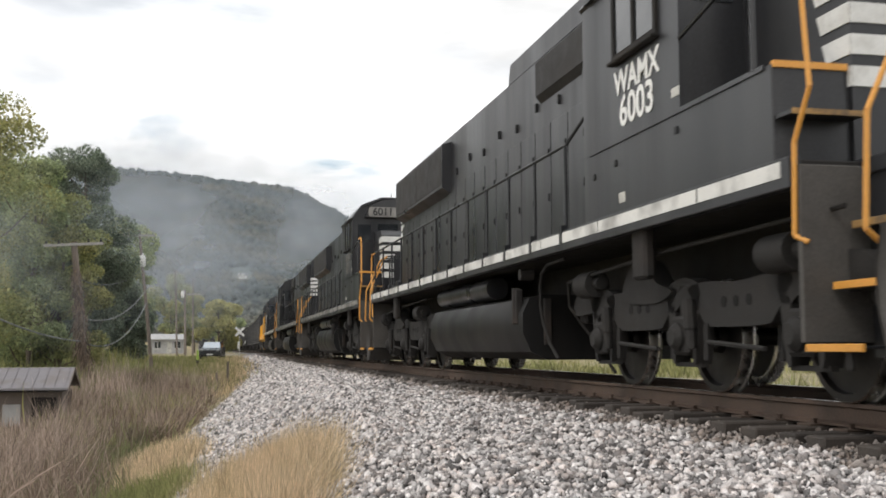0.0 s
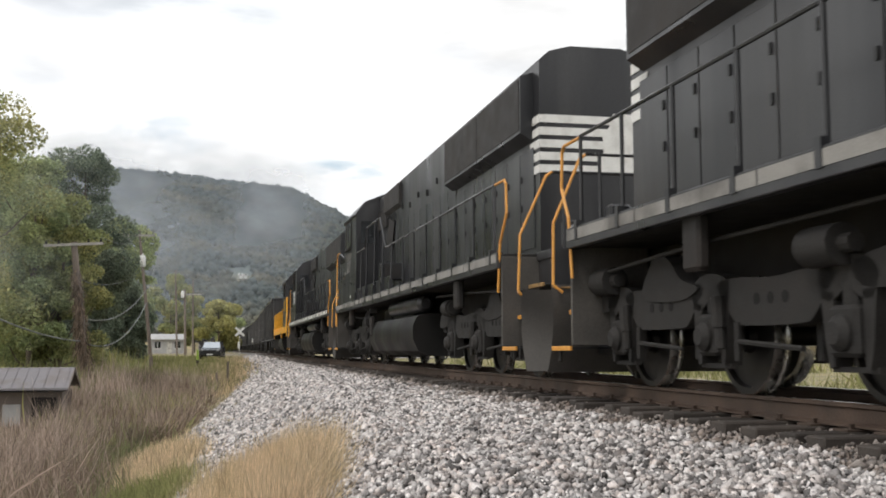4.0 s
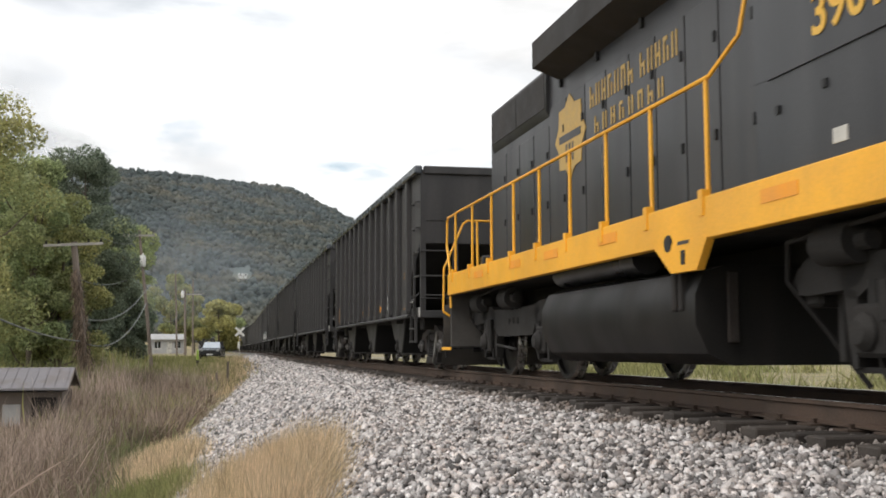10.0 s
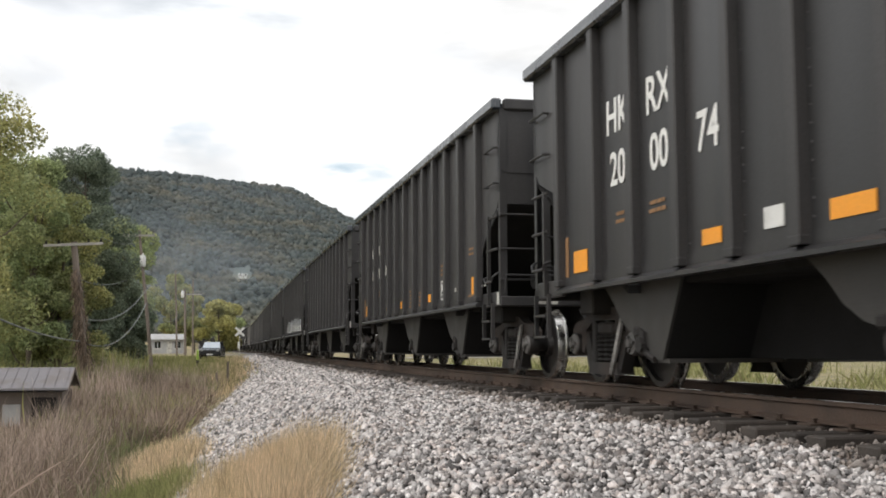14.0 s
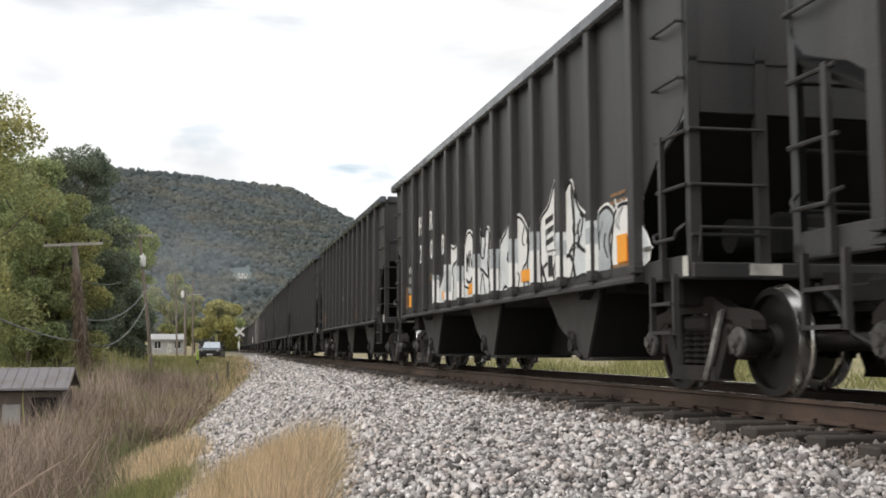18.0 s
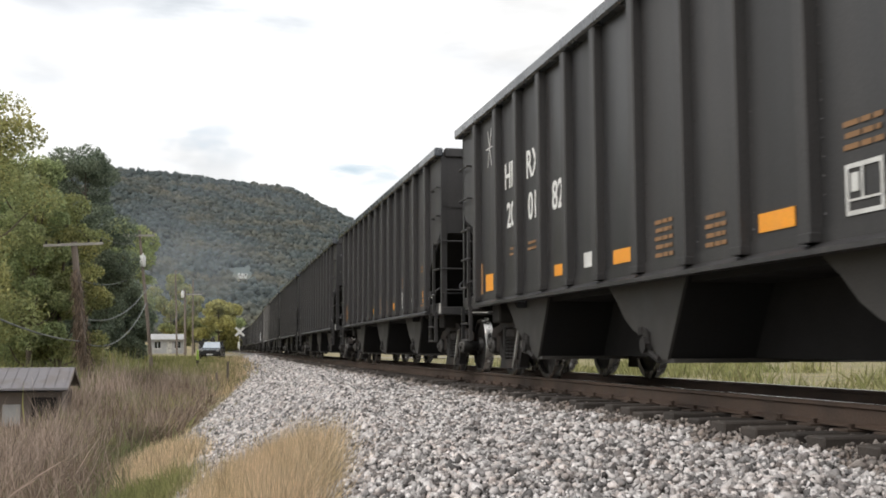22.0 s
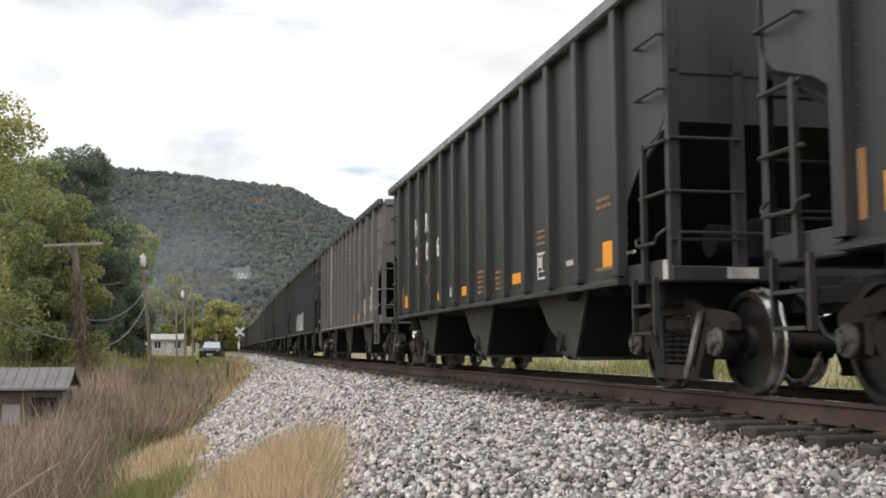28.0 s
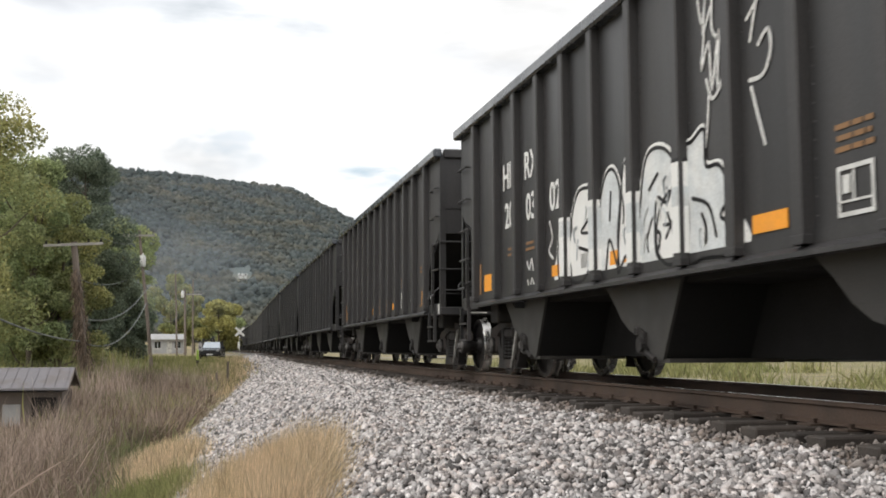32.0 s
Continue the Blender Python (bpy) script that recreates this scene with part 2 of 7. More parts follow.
            for r, h in prof:
                vs.append((ox + r * c, oy + h, oz + r * s) if axis == "y" else (ox + h, oy + r * c, oz + r * s) if axis == "x" else (ox + r * c, oy + r * s, oz + h))
        fs = [(i * k + j, i * k + j + 1, ((i + 1) % n) * k + j + 1, ((i + 1) % n) * k + j) for i in range(n) for j in range(k - 1)]
        return self.put(vs, fs)

    def mirror_y(self):
        k = len(self.v)
        vs, fs = list(self.v), list(self.f)
        return self.put([(x, -y, z) for x, y, z in vs], [tuple(reversed(f)) for f in fs])


def mesh_of(name, g, material, angle=35):
    me = bpy.data.meshes.new(name)
    me.from_pydata(g.v, [], g.f)
    me.materials.append(material)
    bm = bmesh.new()
    bm.from_mesh(me)
    bmesh.ops.recalc_face_normals(bm, faces=bm.faces)
    bm.to_mesh(me)
    bm.free()
    if angle:
        me.shade_smooth()
        me.set_sharp_from_angle(angle=radians(angle))
    return me


def part(name, g, material, parent=None, label="", at=None):
    """One mesh object, under a thing or under a part."""
    ob = new(name, g if isinstance(g, bpy.types.Mesh) else mesh_of(name, g, material))
    ob.parent = parent
    if at is not None:
        ob.matrix_basis = at
    if label:
        ob["label"] = label
    return ob


def thing(name, label, category, group="", kind=""):
    return tagged(new(name), label, category, group, kind)


FONTS = {}


def lettering(text, size, material, parent, x, y, z, turn=0, name="lettering", bold=0.0, width=1.0):
    """Flat letters standing on a side: they face -y at turn 0, +y at 180, +x at 90."""
    key = (text, size, material.name, bold)
    if key not in FONTS:
        cu = bpy.data.curves.new("letters", "FONT")
        cu.body, cu.size, cu.align_x, cu.align_y, cu.offset, cu.extrude = text, size, "CENTER", "CENTER", bold, 0.003
        tmp = bpy.data.objects.new("letters", cu)
        scene.collection.objects.link(tmp)
        bpy.context.view_layer.update()
        me = bpy.data.meshes.new_from_object(tmp.evaluated_get(bpy.context.evaluated_depsgraph_get()))
        bpy.data.objects.remove(tmp)
        me.materials.clear()
        me.materials.append(material)
        FONTS[key] = me
    ob = new(name, FONTS[key])
    ob.parent = parent
    ob.matrix_basis = Matrix.Translation((x, y, z)) @ pose(0, 0, 0, 0, 0, turn) @ pose(0, 0, 0, 90) @ Matrix.Diagonal((width, 1, 1, 1))
    return ob

# ---- the line of the track ----
MID, GAUGE = 5.47, 1.505
BEND, BEND_END, BACK = 0.0003, 110.0, 0.00038


def track(y):
    """The track's middle line at y: its x and its slope dx/dy."""
    if y < 0:
        return MID, 0.0
    if y < BEND_END:
        return MID + BEND * y * y / 2, BEND * y
    x, a = MID + BEND * BEND_END ** 2 / 2, BEND * BEND_END
    d = min(y - BEND_END, 400.0)
    x, a1 = x + a * d - BACK * d * d / 2, a - BACK * d
    return x + a1 * max(0.0, y - BEND_END - 400.0), a1


def mixed(v, points):
    return float(np.interp(v, [p[0] for p in points], [p[1] for p in points]))


def hill_height(x, y):
    """The wooded ridge across the valley and the ground rising to it."""
    crest = np.interp(x, [-600, -300, -89, -27, 73, 121, 160, 230, 330, 520, 900], [115, 146, 146, 142, 132.5, 108, 86.5, 58, 37, 23, 18])
    lift = np.clip((y - 380) / 520, 0, 1)
    return crest * (lift ** 1.25) * np.clip(1 - (y - 900) / 1500, 0.35, 1)


def ground_height(x, y):
    """Ballast shoulder, embankment and the low land beside it."""
    tx = track(y)[0] if np.isscalar(y) else np.array([track(v)[0] for v in y])
    x, y = np.asarray(x, float), np.asarray(y, float)
    left = tx - 1.3 - x                        # metres out from the ends of the ties
    edge = np.interp(y, [-5, 8, 22, 45, 90, 130], [2.6, 2.6, 1.6, 0.75, 0.5, 0.4])
    shoulder = -0.275 - 0.075 * np.clip(left, 0, edge)
    slope = shoulder - 0.42 * np.clip(left - edge, 0, 40)
    low = np.interp(y, [0, 28, 60, 95, 200], [-2.3, -2.1, -1.15, -0.36, -0.3]) + np.clip(-x - 8, 0, 30) * 0.01
    z_left = np.maximum(slope, low)
    right = x - tx - 1.3
    z_right = np.maximum(-0.27 - 0.06 * np.clip(right, 0, 0.5) - 0.4 * np.clip(right - 0.5, 0, 9), -0.62)
    z = np.where(left > 0, z_left, np.where(right > 0, z_right, -0.25))
    return z + hill_height(x, y)


def make_ground():
    xs = np.concatenate([[-2500, -1200, -700, -400, -250, -160, -100, -60, -40], np.arange(-30, -8, 2.0), np.arange(-8, 14, 0.4), np.arange(14, 40, 3.0), [45, 60, 90, 130, 180, 250, 350, 500, 800, 1400, 2500]])
    ys = np.concatenate([[-2500, -900, -300, -100, -40], np.arange(-20, 30, 0.8), np.arange(30, 130, 2.5), np.arange(130, 380, 15), np.arange(380, 1000, 30), [1100, 1300, 1700, 2500]])
    gx, gy = np.meshgrid(xs, ys)
    z = ground_height(gx.ravel(), gy.ravel())
    rnd = np.random.RandomState(3)
    z = z + rnd.uniform(-0.03, 0.03, z.shape) * (np.abs(gx.ravel() - MID) > 4.5)
    n, k = len(xs), len(ys)
    verts = np.stack([gx.ravel(), gy.ravel(), z], 1)
    i = np.arange(n * (k - 1)).reshape(k - 1, n)[:, :-1].ravel()
    faces = np.stack([i, i + 1, i + n + 1, i + n], 1)
    me = bpy.data.meshes.new("ground")
    me.from_pydata(verts.tolist(), [], faces.tolist())
    me.materials.append(SOIL)
    me.materials.append(BED)
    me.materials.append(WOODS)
    for p in me.polygons:
        c = p.center
        t = track(c.y)[0]
        wide = mixed(c.y, [(-5, 5.6), (8, 5.6), (22, 5.3), (32, 4.6), (45, 3.4), (90, 2.6), (130, 2.3)])
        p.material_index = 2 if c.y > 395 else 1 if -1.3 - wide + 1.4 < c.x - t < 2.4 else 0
        p.use_smooth = True
    tagged(new("ground", me), "grassy ground with a grey ballast bed", "ground", kind="structure")


make_ground()


def scatter_mesh(name, base_v, base_f, places, turns, scales, material, smooth=False):
    """Many small pieces in one mesh: places (n,3), turns (n,3,3), scales (n,3)."""
    bv, bf = np.array(base_v, float), base_f
    n = len(places)
    v = np.einsum("nij,nkj->nki", turns, bv[None] * scales[:, None, :]) + places[:, None, :]
    m = len(bv)
    loops = np.concatenate([np.array(f) for f in bf])
    sizes = np.array([len(f) for f in bf])
    all_loops = (loops[None] + (np.arange(n) * m)[:, None]).ravel()
    all_sizes = np.tile(sizes, n)
    starts = np.concatenate([[0], np.cumsum(all_sizes)[:-1]])
    me = bpy.data.meshes.new(name)
    me.vertices.add(n * m)
    me.vertices.foreach_set("co", v.ravel())
    me.loops.add(len(all_loops))
    me.loops.foreach_set("vertex_index", all_loops.astype(np.int32))
    me.polygons.add(len(all_sizes))
    me.polygons.foreach_set("loop_start", starts.astype(np.int32))
    if smooth:
        me.polygons.foreach_set("use_smooth", np.ones(len(all_sizes), bool))
    me.update(calc_edges=True)
    me.materials.append(material)
    return me


def random_turns(n, rnd):
    q = rnd.normal(size=(n, 4))
    q /= np.linalg.norm(q, axis=1)[:, None]
    w, x, y, z = q.T
    return np.stack([np.stack([1 - 2 * (y * y + z * z), 2 * (x * y - z * w), 2 * (x * z + y * w)], 1),
                     np.stack([2 * (x * y + z * w), 1 - 2 * (x * x + z * z), 2 * (y * z - x * w)], 1),
                     np.stack([2 * (x * z - y * w), 2 * (y * z + x * w), 1 - 2 * (x * x + y * y)], 1)], 1)


STONES = [
    ([(-0.9, -0.7, -0.6), (0.8, -0.9, -0.5), (0.9, 0.6, -0.7), (-0.6, 0.9, -0.5), (-0.5, -0.6, 0.7), (0.6, -0.4, 0.55), (0.3, 0.7, 0.8), (-0.8, 0.3, 0.5)], [(0, 3, 2, 1), (0, 1, 5, 4), (1, 2, 6, 5), (2, 3, 7, 6), (3, 0, 4, 7), (4, 5, 6, 7)]),
    ([(-1.0, 0.0, -0.2), (-0.2, -0.9, -0.4), (0.9, -0.3, -0.3), (0.5, 0.8, -0.5), (-0.5, 0.7, 0.1), (-0.1, -0.4, 0.8), (0.5, 0.3, 0.6)], [(0, 1, 5), (1, 2, 6, 5), (2, 3, 6), (3, 4, 5, 6), (4, 0, 5), (0, 4, 3, 1), (1, 3, 2)]),
]


def make_ballast():
    """Loose crushed stone over the shoulder and between the ties: one stuff object for each stretch of the line."""
    rnd = np.random.RandomState(11)
    for y0, y1, count, size in ((3.5, 7.0, 17000, 0.020), (7.0, 11.0, 19000, 0.021), (11.0, 18.0, 23000, 0.024), (18.0, 32.0, 24000, 0.03), (32.0, 62.0, 15000, 0.045), (62.0, 120.0, 5000, 0.08)):
        y = rnd.uniform(y0, y1, count)
        t = np.array([track(v)[0] for v in y])
        wide = np.interp(y, [2, 8, 22, 32, 45, 90, 130], [5.3, 5.3, 5.0, 4.3, 3.1, 2.0, 1.6])
        x = t - 1.3 - wide * (1 - rnd.uniform(0, 1, count) ** 0.9) + rnd.uniform(0, 1.0, count) ** 3 * 3.6
        keep = (x - t < 2.3)
        x, y, t = x[keep], y[keep], t[keep]
        z = ground_height(x, y) + rnd.uniform(-0.02, 0.028, len(x))
        s = size * rnd.lognormal(0, 0.28, len(x))[:, None] * rnd.uniform(0.65, 1.25, (len(x), 3))
        for k in (0, 1):
            near = x - t > -1.62 + 0.2 * np.sin(3.1 * y) * np.cos(1.7 * x)
            q = near if k else ~near
            me = scatter_mesh("ballast", STONES[k][0], STONES[k][1], np.stack([x, y, z], 1)[q], random_turns(int(q.sum()), rnd), s[q], STAINED if k else STONE)
            tagged(new("ballast", me), "brown rust-stained stone ballast between the ties" if k else "loose light-grey crushed stone ballast beside the track", "ballast", kind="stuff")


make_ballast()


# ---- rails and ties ----
def make_track():
    road = thing("railway_track", "single railway track, rusty rails on dark wooden ties", "track", kind="structure")
    prof = [(-0.075, -0.175), (0.075, -0.175), (0.075, -0.162), (0.012, -0.145), (0.012, -0.045), (0.036, -0.032), (0.036, -0.004), (0.03, 0.0), (-0.03, 0.0), (-0.036, -0.004), (-0.036, -0.032), (-0.012, -0.045), (-0.012, -0.145), (-0.075, -0.162)]
    ys = list(np.arange(-30, 120, 3.0)) + list(np.arange(120, 620, 10.0))
    for side in (-1, 1):
        vs, fs, k = [], [], len(prof)
        for i, y in enumerate(ys):
            x, a = track(y)
            for p, z in prof:
                vs.append((x + side * GAUGE / 2 + p, y, z))
            if i:
                for j in range(k):
                    fs.append(((i - 1) * k + j, (i - 1) * k + (j + 1) % k, i * k + (j + 1) % k, i * k + j))
        g = Geo().put(vs, fs)
        part("rail", g, RUST, road, "brown rusty steel rail")
        top = Geo()
        vs, fs = [], []
        for i, y in enumerate(ys):
            x = track(y)[0] + side * GAUGE / 2
            vs += [(x - 0.026, y, 0.0015), (x + 0.026, y, 0.0015)]
            if i:
                fs.append((2 * i - 2, 2 * i - 1, 2 * i + 1, 2 * i))
        part("running_surface", top.put(vs, fs), STEEL, road, "polished top of the rail")
    return road


TRACK = make_track()


def make_ties():
    """Wooden ties; the near ones are parts, the far ones joined."""
    rnd = random.Random(4)
    kinds = []
    for k in range(3):
        g = Geo().box(-1.3 - 0.05 * k, 1.3 + 0.03 * k, -0.115, 0.115, -0.36, -0.178, 0.012)
        kinds.append(mesh_of("tie", g, TIE))
    plate = mesh_of("tie_plate", Geo().box(-0.17, 0.17, -0.09, 0.09, -0.178, -0.160, 0.003), RUST)
    spike = mesh_of("spike", Geo().box(-0.012, 0.012, -0.012, 0.012, -0.17, -0.128).box(-0.02, 0.02, -0.018, 0.018, -0.134, -0.122, 0.003), RUST)
    rest = Geo()
    y, k = -4.0, 0
    while y < 128:
        x = track(y)[0] + rnd.uniform(-0.06, 0.05)
        if y < 62:
            t = part("tie", kinds[k % 3], None, TRACK, at=pose(x, y, rnd.uniform(-0.02, 0.0), 0, rnd.uniform(-0.4, 0.4), rnd.uniform(-2.2, 2.2)))
            if 3 < y < 22:
                part("tie_plate", plate, None, t, at=pose(track(y)[0] - x - GAUGE / 2, 0, 0))
                for a in (-0.1, 0.1):
                    part("spike", spike, None, t, at=pose(track(y)[0] - x - GAUGE / 2 + a, 0.04 if a > 0 else -0.04, 0))
        else:
            rest.box(x - 1.3, x + 1.3, y - 0.115, y + 0.115, -0.36, -0.18)
        y += 0.535 + rnd.uniform(-0.03, 0.03)
        k += 1
    tagged(part("far_ties", rest, TIE, TRACK), kind="stuff")


make_ties()

# ---- hopper wagons ----
HOP_RIBS = [-6.12, -4.96, -3.95, -2.95, -1.99, -1.04, 0.0, 1.04, 1.99, 2.95, 3.95, 4.96, 6.12]
OLD_RIBS = [-6.28, -5.12, -3.98, -2.9, -1.93, -0.95, 0.0, 0.97, 1.93, 2.9, 3.98, 5.13, 6.32]
HOP_PANEL, HOP_W = 1.462, 1.56
HOP_HALF, HOP_PITCH = 7.22, 16.05
HOP_FRONT, HOP_REAR = 6.45, -5.85


def wheelset_mesh(r, half=0.752):
    g = Geo()
    prof = [(0.09, -0.10), (0.13, -0.10), (0.15, -0.035), (r - 0.07, -0.02), (r - 0.06, -0.07), (r - 0.004, -0.068), (r, -0.06), (r + 0.006, 0.03), (r + 0.028, 0.04), (r + 0.03, 0.062), (r + 0.018, 0.07), (r - 0.07, 0.07), (r - 0.075, 0.025), (0.15, 0.02), (0.12, 0.09), (0.09, 0.09)]
    for s in (-1, 1):
        g.lathe([(a, s * (half - h)) for a, h in prof], (0, 0, 0), 28)
    g.cyl((0, -1.06, 0), (0, 1.06, 0), 0.085, 12)
    return g


def truck_side(g, s, y):
    """One cast side frame of a two-axle truck, outer face at y, open round the springs and over the bearings."""
    b = 0.89
    t = 0.065 * s
    for e in (-1, 1):
        g.prism([(e * (b + 0.17), 0.56), (e * (b + 0.16), 0.64), (e * (b + 0.05), 0.71), (e * 0.62, 0.76), (e * 0.36, 0.86), (e * 0.30, 0.74), (e * 0.58, 0.63), (e * (b - 0.05), 0.58)], y - t, y + t)
        g.prism([(e * (b - 0.15), 0.64), (e * (b - 0.15), 0.37), (e * (b - 0.23), 0.35), (e * (b - 0.30), 0.66)], y - t, y + t)
        g.prism([(e * (b - 0.20), 0.56), (e * 0.44, 0.12), (e * 0.32, 0.22), (e * 0.52, 0.60)], y - t, y + t)
        g.box(e * 0.30, e * 0.41, y - t, y + t, 0.2, 0.76, 0.015)
        g.box(e * (b - 0.14), e * (b + 0.14), y - 0.9 * t, y + 0.9 * t, 0.565, 0.62, 0.01)
    g.prism([(-0.38, 0.86), (0.38, 0.86), (0.33, 0.72), (-0.33, 0.72)], y - t, y + t)
    g.prism([(-0.46, 0.12), (0.46, 0.12), (0.40, 0.25), (-0.40, 0.25)], y - 1.5 * t, y + 1.5 * t)


def spring():
    prof = [(0.03, 0.24)]
    for k in range(6):
        prof += [(0.06, 0.25 + k * 0.052), (0.085, 0.275 + k * 0.052)]
    return Geo().lathe(prof + [(0.03, 0.57)], (0, 0, 0), 8, "z")


def bearing(s, y):
    g = Geo()
    g.lathe([(0.0, s * 0.115), (0.045, s * 0.115), (0.055, s * 0.075), (0.115, s * 0.07), (0.13, s * 0.045), (0.13, -s * 0.1)], (0, y, 0), 16)
    for k in range(3):
        a = 2 * math.pi * k / 3
        g.cyl((0.078 * math.cos(a), y + s * 0.06, 0.078 * math.sin(a)), (0.078 * math.cos(a), y + s * 0.098, 0.078 * math.sin(a)), 0.02, 6)
    return g


MESHES = {}


def shared(key, build, material):
    if key not in MESHES:
        me = MESHES[key] = mesh_of(key, build(), material)
        if "wheel" in key:
            r = 0.508 if "loco" in key else 0.457
            me.materials.append(STEEL)
            me.materials.append(BEARING)
            for p in me.polygons:
                d = math.hypot(p.center.x, p.center.z)
                if d > r - 0.03 and 0.6 < abs(p.center.y) < 0.9:
                    p.material_index = 1
                elif d < 0.14 and abs(p.center.y) > 1.07:
                    p.material_index = 2
    return MESHES[key]


def make_truck(parent, x, detail=True):
    """A two-axle freight truck with its wheelsets, springs and bearings."""
    g = Geo()
    g.box(-0.18, 0.18, -0.95, 0.95, 0.46, 0.70, 0.03)
    g.cyl((0, 0, 0.66), (0, 0, 0.78), 0.2, 12)
    for s in (-1, 1):
        g.box(-0.24, 0.24, s * 0.92, s * 1.09, 0.56, 0.70, 0.03)
    truck = part("truck", shared("truck", lambda: g, TRUCK), TRUCK, parent, at=pose(x, 0, 0))
    for s in (-1, 1):
        def side(s=s):
            q = Geo()
            truck_side(q, s, s * 1.02)
            return q
        part("side_frame", shared("side_frame%d" % s, side, TRUCK), TRUCK, truck, "dusty cast steel side frame")
        for a in (-0.2, 0.0, 0.2) if detail else ():
            part("spring", shared("spring", spring, UNDER), UNDER, truck, at=pose(a, s * 1.02, 0))
        for e in (-1, 1):
            part("brake_shoe", shared("brake_shoe%d%d" % (s, e), lambda s=s, e=e: Geo().box(e * 0.5, e * 0.62, s * 0.6, s * 0.9, 0.3, 0.5, 0.02), UNDER), UNDER, truck)
        if detail:
            # pale bar carries the lit streak along the truck's diagonal in its colour
            part("brake_lever", shared("brake_lever%d" % s, lambda s=s: Geo().prism([(0.58, 0.72), (0.66, 0.74), (0.33, 0.12), (0.25, 0.14)], s * 1.11, s * 1.14), STREAK_STEEL), STREAK_STEEL, truck, "brake lever, pale for the bright streak on the truck")
    for a in (-0.89, 0.89):
        w = part("wheelset", shared("wheelset", lambda: wheelset_mesh(0.457).put(bearing(-1, -1.07).v, bearing(-1, -1.07).f).put(bearing(1, 1.07).v, bearing(1, 1.07).f), WHEEL), WHEEL, truck, "wheels and axle, dull with bright treads", at=pose(a, 0, 0.457))
        SPIN.append((w, a, 0.457))
    return truck


SPIN = []


def hopper_side(s):
    """One side sheet, its lower corners cut in a ragged curve over the end platforms."""
    w = HOP_PANEL
    front = [(6.18, 1.10), (6.2, 1.8), (6.36, 1.95), (6.56, 2.12), (6.78, 2.28), (7.0, 2.34), (7.1, 2.42), (7.16, 2.58), (HOP_HALF - 0.02, 2.58)]
    rear = [(6.18, 1.10), (6.2, 1.98), (6.3, 2.12), (6.5, 2.24), (6.8, 2.34), (7.02, 2.42), (7.14, 2.54), (HOP_HALF - 0.02, 2.62)]
    poly = front + [(HOP_HALF - 0.02, 3.84), (-HOP_HALF + 0.02, 3.84)] + [(-x, z) for x, z in rear[::-1]]
    return Geo().prism(poly, s * w, s * (w - 0.012))


def hopper_rib(s):
    w, p = HOP_W, HOP_PANEL
    return Geo().prism([(-0.075, s * (p - 0.005)), (-0.07, s * (w - 0.015)), (-0.058, s * w), (0.058, s * w), (0.07, s * (w - 0.015)), (0.075, s * (p - 0.005))], 1.10, 3.76, "z")


def bay_half(s):
    """One side of a discharge bay: a plate with a hooked rim, sloping sheets behind it, and its gate."""
    w, v = s * 1.30, s * 0.12
    q = Geo()
    rim = [(-1.32, 1.05), (0.58, 1.05), (0.14, 0.30), (-0.10, 0.30), (-0.20, 0.42), (-0.42, 0.52), (-0.66, 0.58), (-0.88, 0.70), (-1.08, 0.88)]
    q.prism(rim, w, w - s * 0.03)
    q.box(-0.18, 0.24, w - s * 0.02, v, 0.27, 0.31)
    return q


def bay_sheets(s):
    """The sloping sheets behind the plate of a bay."""
    w, v = s * 1.27, s * 0.12
    q = Geo().prism([(0.55, 1.05), (0.58, 1.05), (0.14, 0.30), (0.11, 0.30)], w, v)
    return q.prism([(-1.3, 1.05), (-1.26, 1.05), (-0.08, 0.36), (-0.12, 0.36)], w - s * 0.2, v)


def bay_gear(s):
    """Latch and shaft of a discharge gate."""
    q = Geo()
    q.cyl((-0.30, s * 1.12, 0.44), (-0.30, s * 1.36, 0.44), 0.075, 10)
    q.prism([(-0.40, 0.36), (-0.22, 0.34), (-0.24, 0.56), (-0.34, 0.60)], s * 1.30, s * 1.33)
    q.box(-0.52, -0.40, s * 1.28, s * 1.32, 0.52, 0.62, 0.02)
    q.cyl((-0.22, s * 1.31, 0.36), (-0.02, s * 1.31, 0.30), 0.03, 6)
    return q


